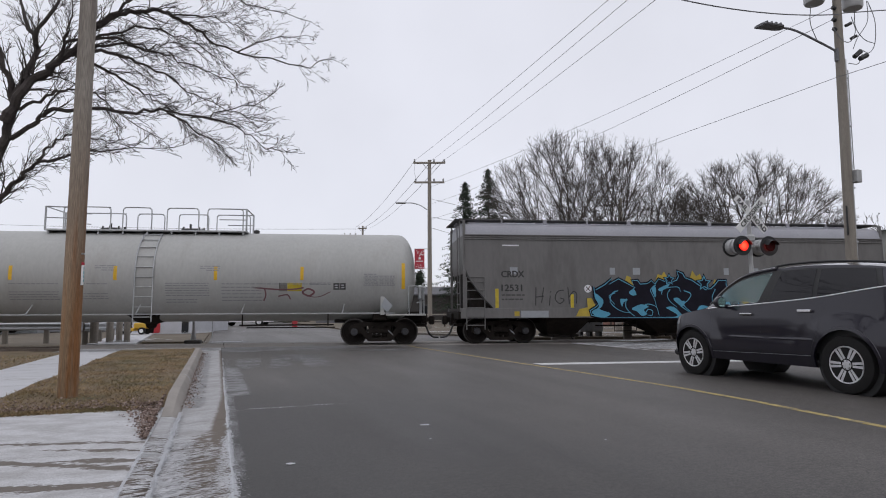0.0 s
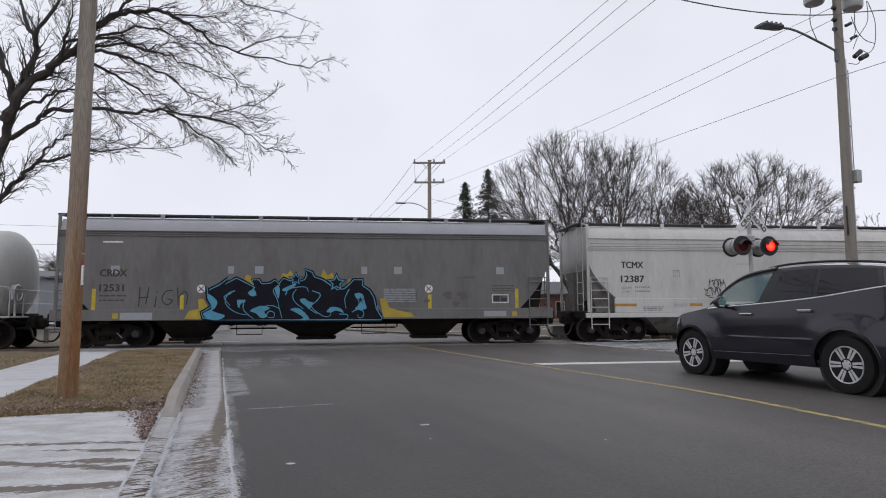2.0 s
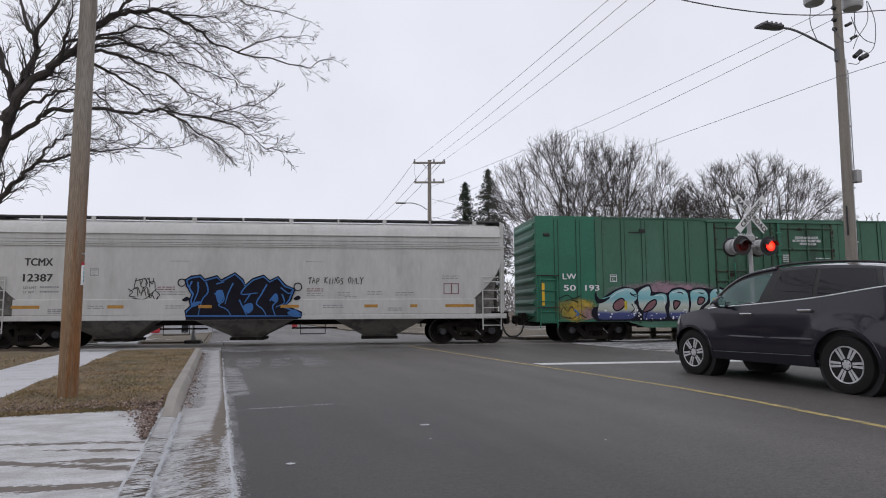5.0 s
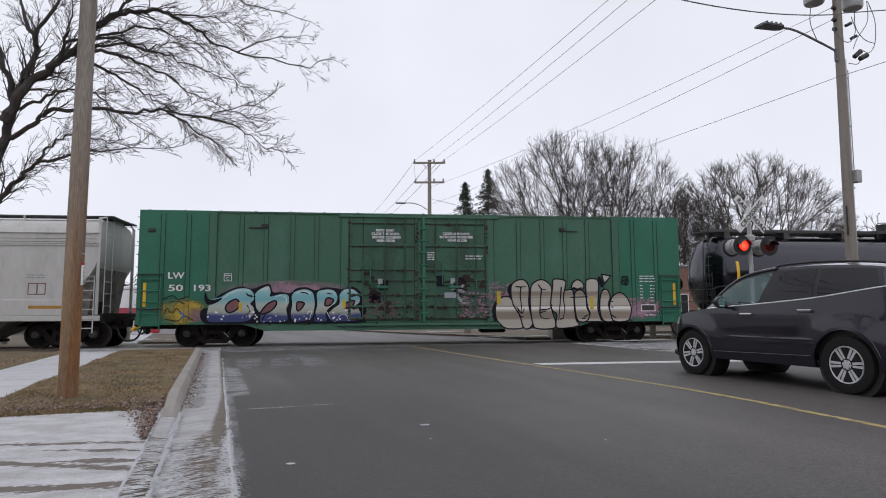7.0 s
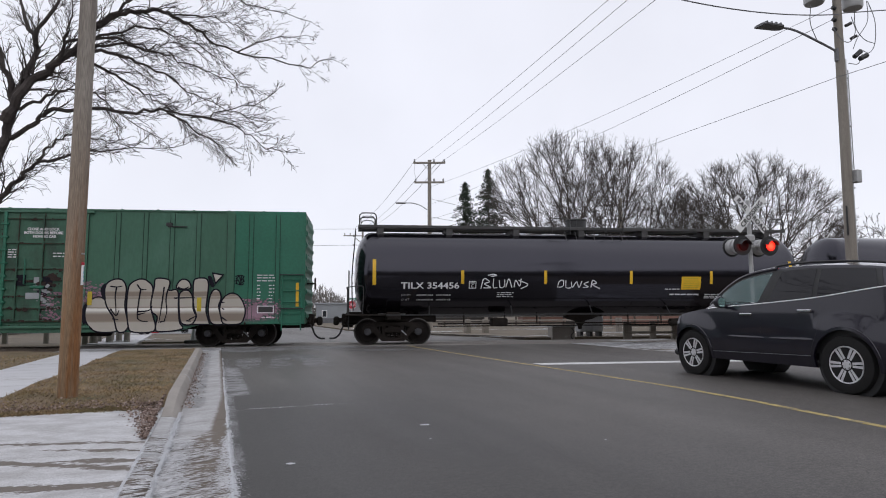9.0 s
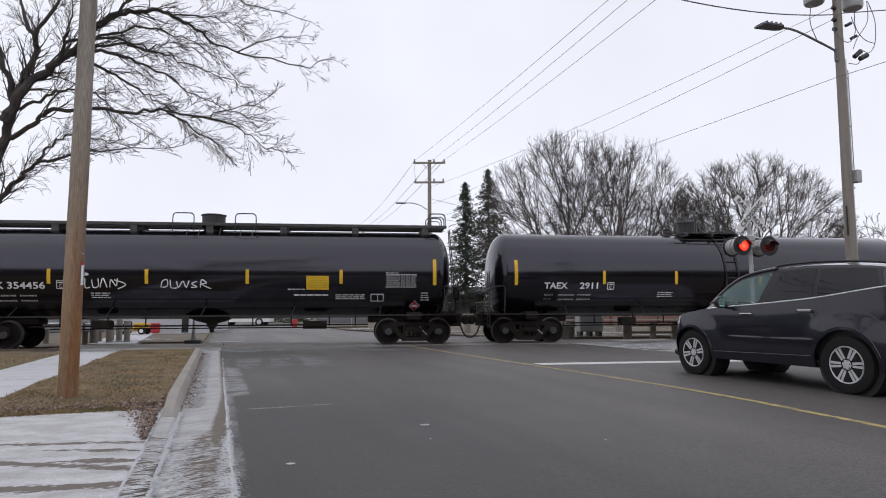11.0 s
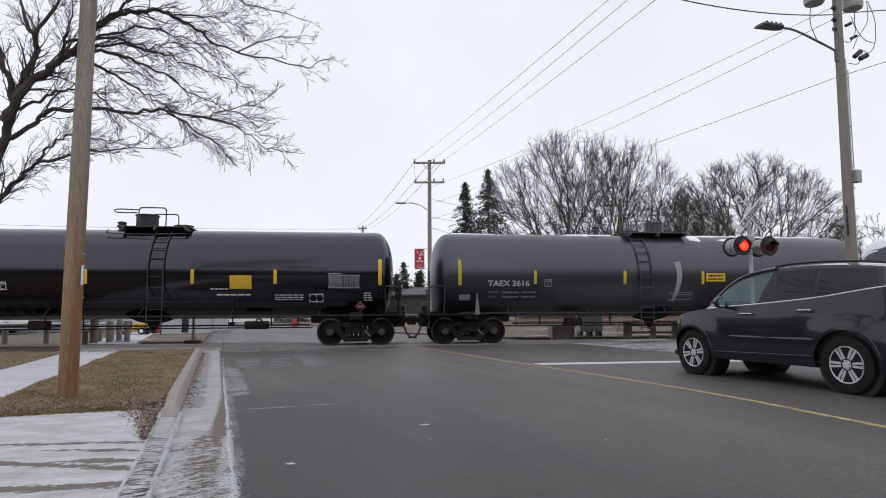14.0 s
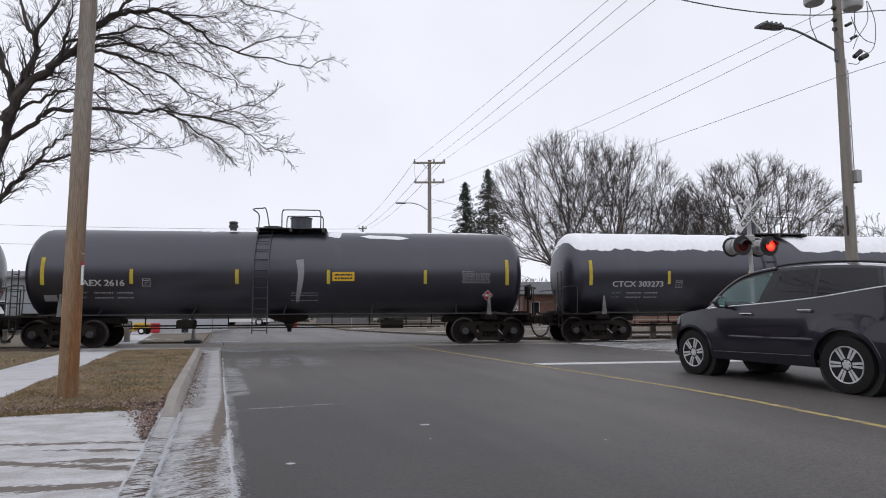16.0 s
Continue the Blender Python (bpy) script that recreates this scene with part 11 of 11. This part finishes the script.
h = shop("far_house", "pale house at the end of the street", 9.5, 120.0, -5, 14.0, 8.0, 3.2, M_PALEWALL, M_ROOFGREY, 2.0)
windows(h, (-5, -2.5, 0, 2.5, 5), 0.9, 2.2, 0.0, 1.0)


def guard_rail(x0, y0, x1, y1, posts, label):
    a, b = Vector((x0, y0, 0)), Vector((x1, y1, 0))
    t = thing("guard_rail", label, "guard rail")
    d = (b - a).normalized()
    q = Vector((d.y, -d.x, 0))
    sect = [(0.0, 0.48), (0.05, 0.52), (0.05, 0.56), (0.0, 0.61), (0.0, 0.65), (0.05, 0.70), (0.05, 0.74), (0.0, 0.79), (-0.01, 0.79), (0.04, 0.73), (-0.01, 0.63), (0.04, 0.54), (-0.01, 0.48)]
    g = Geo()
    g.loft([[p + q * u + Vector((0, 0, z)) for u, z in sect] for p in (a, a.lerp(b, 0.5), b)])
    part("beam", g, M_STEEL, t)
    for k in range(posts):
        p = a.lerp(b, (k + 0.3) / posts) - q * 0.10
        g = Geo().rbox(p.x - 0.09, p.x + 0.09, p.y - 0.09, p.y + 0.09, -0.1, 0.82, 0.02)
        part("post", g, M_POLEGREY, t)


guard_rail(-13.0, 30.6, -5.5, 29.4, 5, "grey steel guard rail on wooden posts")
guard_rail(-4.75, 27.1, -3.95, 31.2, 3, "grey steel guard rail end section")
for x, y, h, r in ((-4.45, 27.4, 1.0, 0.15), (-4.0, 28.0, 0.85, 0.13), (-3.75, 28.7, 0.9, 0.12), (-3.4, 28.2, 0.82, 0.12)):
    g = Geo().lathe([(-0.1, r), (h - 0.03, r), (h, r * 0.85)], "Z", 16)
    whole("bollard", g, M_POLEGREY, "stout grey wooden bollard", "bollard", "bollards", at=pose(x, y, 0))
for x, y, h in ((11.99, 29.7, 0.75), (12.9, 29.5, 0.75), (19.6, 27.6, 0.8)):
    g = Geo().rbox(-0.13, 0.13, -0.13, 0.13, -0.1, h, 0.02)
    whole("timber_post", g, M_POLEGREY, "short grey timber post on the lawn", "post", "timber posts", at=pose(x, y, 0, 0, 0, 10))
# low utility vault, signal cabinet
vault = thing("utility_vault", "low pale concrete utility box with a lid", "utility box", pose(13.55, 23.1, 0.0, 0, 0, -14))
part("box", Geo().rbox(-0.48, 0.48, -0.35, 0.35, -0.05, 0.50, 0.03), M_CONCRETE, vault)
part("lid", Geo().rbox(-0.52, 0.52, -0.39, 0.39, 0.50, 0.57, 0.02), M_ALU, vault)
part("cable", Geo().tube(smooth_line([(0.34, -0.36, 0.45), (0.42, -0.40, 0.3), (0.30, -0.38, 0.15), (0.36, -0.38, 0.0)], 4), 0.02, 6), M_BLACK, vault)
# low timber fence beside the track
fence = thing("timber_fence", "low grey timber rail fence beside the railway", "fence", pose(16.0, 21.95, 0.0, 0, 0, -20))
for x, w in ((0.0, 0.17), (1.05, 0.12), (1.95, 0.12), (3.0, 0.12)):
    part("post", Geo().rbox(x - w, x + w, -0.08, 0.08, -0.1, 0.72, 0.02), M_POLEGREY, fence)
for z in (0.26, 0.56):
    part("rail", Geo().rbox(-0.1, 3.2, -0.12, -0.082, z - 0.05, z + 0.05, 0.01), M_POLEGREY, fence)
# post-and-rail fence across the far lawn
fence = thing("rail_fence", "long low brown post-and-rail fence on the far lawn", "fence", pose(12.4, 44.5, 0.05, 0, 0, -19))
for k in range(15):
    part("post", Geo().rbox(k * 1.75 - 0.06, k * 1.75 + 0.06, -0.06, 0.06, -0.1, 1.05, 0.015), M_TIE, fence)
for z in (0.45, 0.9):
    part("rail", Geo().rbox(-0.1, 24.7, -0.10, -0.062, z - 0.05, z + 0.05, 0.01), M_POLEGREY, fence)
# small yellow garden tractor by the shop
tractor = thing("garden_tractor", "small yellow garden tractor parked before the shop", "tractor", pose(-4.2, 37.5, 0.02, 0, 0, -15))
part("bonnet", Geo().rbox(0.05, 0.75, -0.25, 0.25, 0.30, 0.62, 0.06), M_TRUCKYELLOW, tractor)
part("deck", Geo().rbox(-0.75, 0.15, -0.42, 0.42, 0.18, 0.34, 0.04), M_TRUCKYELLOW, tractor)
part("seat", Geo().rbox(-0.55, -0.15, -0.22, 0.22, 0.42, 0.72, 0.08), M_SEAT, tractor)
for x, r in ((-0.5, 0.27), (0.55, 0.19)):
    for e in (-1, 1):
        w = part("wheel", Geo().lathe([(e * 0.28, r * 0.9), (e * 0.30, r), (e * 0.42, r), (e * 0.44, r * 0.9), (e * 0.44, 0.02)], "Y", 18, (x, 0, r)), M_TYRE, tractor)
        part("rim", Geo().lathe([(e * 0.443, r * 0.55), (e * 0.45, 0.01)], "Y", 14, (x, 0, r)), M_WHITE, w)
cab = thing("signal_cabinet", "silver metal railway signal cabinet", "cabinet", pose(15.1, 23.4, 0.05, 0, 0, -12))
g = Geo().rbox(-0.52, 0.52, -0.3, 0.3, 0.22, 0.98, 0.02)
part("box", g, M_SILVERCAB, cab)
for x in (-0.26, 0.26):
    g = Geo().rbox(x - 0.24, x + 0.24, -0.325, -0.30, 0.26, 0.94, 0.008)
    door = part("door", g, M_SILVERCAB, cab)
    g = Geo().cyl((x + 0.15, -0.36, 0.6), (x + 0.15, -0.32, 0.6), 0.02, n=8)
    part("handle", g, M_BLACK, door)
for x in (-0.42, 0.0, 0.42):
    g = Geo().rbox(x - 0.06, x + 0.06, -0.25, 0.25, -0.05, 0.22, 0.01)
    part("leg", g, M_BLACK, cab)


def vehicle(name, label, x, y, turn, length, height, paint, kind):
    """A parked car or van seen from far: body, glasshouse, wheels."""
    t = thing(name, label, "car" if kind != "truck" else "truck", pose(x, y, 0, 0, 0, turn))
    L, w = length / 2, 0.9
    hood = {"suv": 0.55, "pickup": 0.6, "truck": 0.35, "van": 0.4}[kind]
    g = Geo()
    mid = height * 0.56
    outline = [(-L, 0.35), (L, 0.35), (L, mid * 0.8), (L - 0.1, mid * 0.95), (L - hood * 2, mid), (-L + 0.03, mid), (-L, mid * 0.9)]
    g.prism(outline, -w, w)
    part("body", g, paint, t)
    back = -L + (0.08 if kind in ("suv", "van", "truck") else L * 0.9)
    g = Geo()
    g.loft([[(a, -w + i, z), (b, -w + i, z), (b, w - i, z), (a, w - i, z)] for a, b, z, i in ((back, L - hood * 2 + 0.05, mid, 0.02), (back + 0.12, L - hood * 2 - 0.45, height, 0.14))])
    part("cabin", g, paint, t)
    for s in (-1, 1):
        g = Geo()
        a, b = back + 0.22, L - hood * 2 - 0.25
        g.loft([[(a, s * (w - 0.03), mid + 0.06), (b, s * (w - 0.03), mid + 0.06)], [(a + 0.08, s * (w - 0.115), height - 0.09), (b - 0.28, s * (w - 0.115), height - 0.09)]], closed=False, caps=False)
        part("side_window", g, M_PANE, t)
    for cx in (-L + 0.8, L - 0.85):
        for s in (-1, 1):
            g = Geo().lathe([(s * (w - 0.2), 0.34), (s * (w - 0.02), 0.36), (s * (w + 0.01), 0.33), (s * (w + 0.01), 0.22)], "Y", 20, (cx, 0, 0.36))
            wh = part("wheel", g, M_TYRE, t)
            g = Geo().lathe([(s * (w + 0.0), 0.21), (s * (w + 0.02), 0.2), (s * (w + 0.025), 0.05)], "Y", 16, (cx, 0, 0.36))
            part("rim", g, M_ALLOY, wh)
    g = Geo().rbox(L - 0.02, L + 0.03, -w + 0.08, w - 0.08, 0.38, 0.52, 0.02)
    part("bumper", g, M_CLADDING, t)
    return t


vehicle("parked_suv", "white SUV parked across the far lot", 2.3, 57.7, 160, 4.6, 1.75, M_WHITE, "suv")
vehicle("parked_pickup", "white pickup parked by the hall", -13.5, 44.0, -12, 5.2, 1.75, M_WHITE, "pickup")
vehicle("parked_car", "red car parked in the far lot", -3.0, 54.0, -12, 4.2, 1.45, M_REDPAINT, "suv")
vehicle("parked_car", "dark car parked in the far lot", -0.8, 60.0, 165, 4.3, 1.45, M_BLUEWALL, "suv")
g = Geo().rbox(-0.25, 0.25, -0.22, 0.22, 0.0, 0.55, 0.03)
whole("red_bin", g, M_REDPAINT, "red box bin beside the sidewalk", "bin", at=pose(-3.3, 39.3, 0.03))
g = Geo().rbox(-0.20, 0.20, -0.2, 0.2, 0.0, 0.6, 0.03)
whole("red_bin", g, M_REDPAINT, "small red box bin by the far street", "bin", at=pose(5.85, 51.4, 0.0))
# small signs
sign = thing("street_sign", "green street name plate over a red stop sign", "sign", pose(9.36, 46.0, 0.0, 0, 0, -12))
g = Geo().tube([(0, 0, 0), (0, 0, 2.3)], 0.03, 8)
part("post", g, M_STEEL, sign)
M_GREENSIGN = material("green_sign_paint", (0.02, 0.16, 0.11), 0.5, vary=0.08, bump=0)
g = Geo().rbox(-0.36, 0.36, -0.04, -0.02, 2.04, 2.19, 0.004)
part("name_plate", g, M_GREENSIGN, sign)
g = Geo().rbox(-0.24, 0.24, -0.046, -0.041, 2.09, 2.14, 0.001)
part("name_bar", g, M_WHITE, sign)
for name, r, y, mat in (("sign_border", 0.33, -0.036, M_WHITE), ("stop_plate", 0.305, -0.042, M_SIGNRED)):
    part(name, Geo().prism([(r * math.cos(math.pi * (k + 0.5) / 4), 1.68 + r * math.sin(math.pi * (k + 0.5) / 4)) for k in range(8)], y, y + 0.012), mat, sign)
v, f = lettering("STOP", 0.20, 0.44)
g = Geo()
g.add([(p[0] - 0.22, -0.0435, 1.58 + p[1]) for p in v], f)
part("sign_lettering", raw_mesh(g, "sign_lettering"), M_WHITE, sign)
sign = thing("round_sign", "round grey sign back on a thin post", "sign", pose(-0.2, 31.5, 0.0))
g = Geo().tube([(0, 0, 0), (0, 0, 1.75)], 0.025, 8)
part("post", g, M_STEEL, sign)
g = Geo().lathe([(-0.04, 0.02), (-0.04, 0.26), (-0.03, 0.26), (-0.03, 0.02)], "Y", 28, (0, 0, 1.5))
part("disc", g, M_ALU, sign)
# low distant woods that close the view
M_WOODS = material("distant_bare_woods", (0.13, 0.118, 0.11), 0.95, vary=0.2, scale=0.4, fine=3, bump=0)
rnd = random.Random(55)
g = Geo()
for k in range(70000):
    a = rnd.uniform(-math.pi, math.pi) if k % 4 == 0 else rnd.uniform(-0.7, 1.1)
    r = rnd.uniform(130, 210) if math.cos(a) > 0.2 else rnd.uniform(50, 75)
    x, y = r * math.sin(a), r * math.cos(a)
    top = 6.0 + 4.0 * noise.noise((a * 7, 0, 0)) + 2.2 * noise.noise((a * 28, 3, 0)) + 1.0 * noise.noise((a * 90, 5, 0))
    z = rnd.random() ** 1.15 * top
    L, w = rnd.uniform(0.5, 1.7), rnd.uniform(0.04, 0.11)
    lean = rnd.gauss(0, 0.5)
    g.add([(x - w, y, z), (x + w, y, z), (x + lean, y + rnd.gauss(0, 0.4), z + L)], [(0, 1, 2)])
whole("far_woods", raw_mesh(g, "far_woods"), M_WOODS, "low grey-brown line of distant bare woods", "woods", kind="stuff")
# bare trees that close the street behind and to the west, mirrored in windows and paint
g = Geo()
for k in range(42000):
    a = rnd.uniform(1.75, 4.75)
    r = rnd.uniform(24, 40)
    x, y = r * math.sin(a), r * math.cos(a)
    top = 8.0 + 3.0 * noise.noise((a * 5, 1, 0)) + 2.5 * noise.noise((a * 19, 4, 0)) + 1.2 * noise.noise((a * 60, 6, 0))
    z = rnd.random() ** 1.25 * top
    L, w = rnd.uniform(0.5, 1.6), rnd.uniform(0.03, 0.09)
    g.add([(x - w * math.cos(a), y + w * math.sin(a), z), (x + w * math.cos(a), y - w * math.sin(a), z), (x + rnd.gauss(0, 0.5), y + rnd.gauss(0, 0.5), z + L)], [(0, 1, 2)])
whole("street_woods", raw_mesh(g, "street_woods"), M_WOODS, "belt of bare street trees and shrubs along the street", "woods", kind="stuff")
# pole that stands among the eastern trees
p = wooden_pole("utility_pole", 31.8, 44.0, 10.6, 0.2, 0.15, M_POLEGREY, "pale pole standing among the bare trees")


# ---------------------------------------------------------------- movement
def motions():
    for car, s in CARS:
        rows = []
        for k in range(17):
            p = TRACK + ALONG * (s - travel(k))
            rows.append((float(k), pose(p.x, p.y, 0, 0, 0, TRACK_TURN)))
        walk(car, rows)
    # wheels roll without slipping
    turns = [(k / 15, -math.degrees(travel(k / 15) / WHEEL_R)) for k in range(241)]
    for wheel, x in WHEELS:
        walk(wheel, [(t, pose(x, 0, WHEEL_R, 0, a, 0)) for t, a in turns])
    # the signal lamps flash in turn: each disc turns its lit face to the street, then away
    period, lit = 1.39, 0.58
    for disc, x, y, z, s in LAMPS:
        def state(t):
            left = (t + 0.34) % period < lit
            return left if s < 0 else not left
        rows, angle = [(0.0, pose(x, y, z, 0, 0, 0 if state(0.0) else 180))], 0 if state(0.0) else 180
        for k in range(1, 478):
            t0, t1 = k / 30, (k + 1) / 30
            if state(t0) != state(t1):
                for j in range(4):
                    rows.append((t0 + j / 30, pose(x, y, z, 0, 0, angle + 60 * j)))
                angle += 180
        rows.append((16.0, pose(x, y, z, 0, 0, angle)))
        walk(disc, rows)


motions()
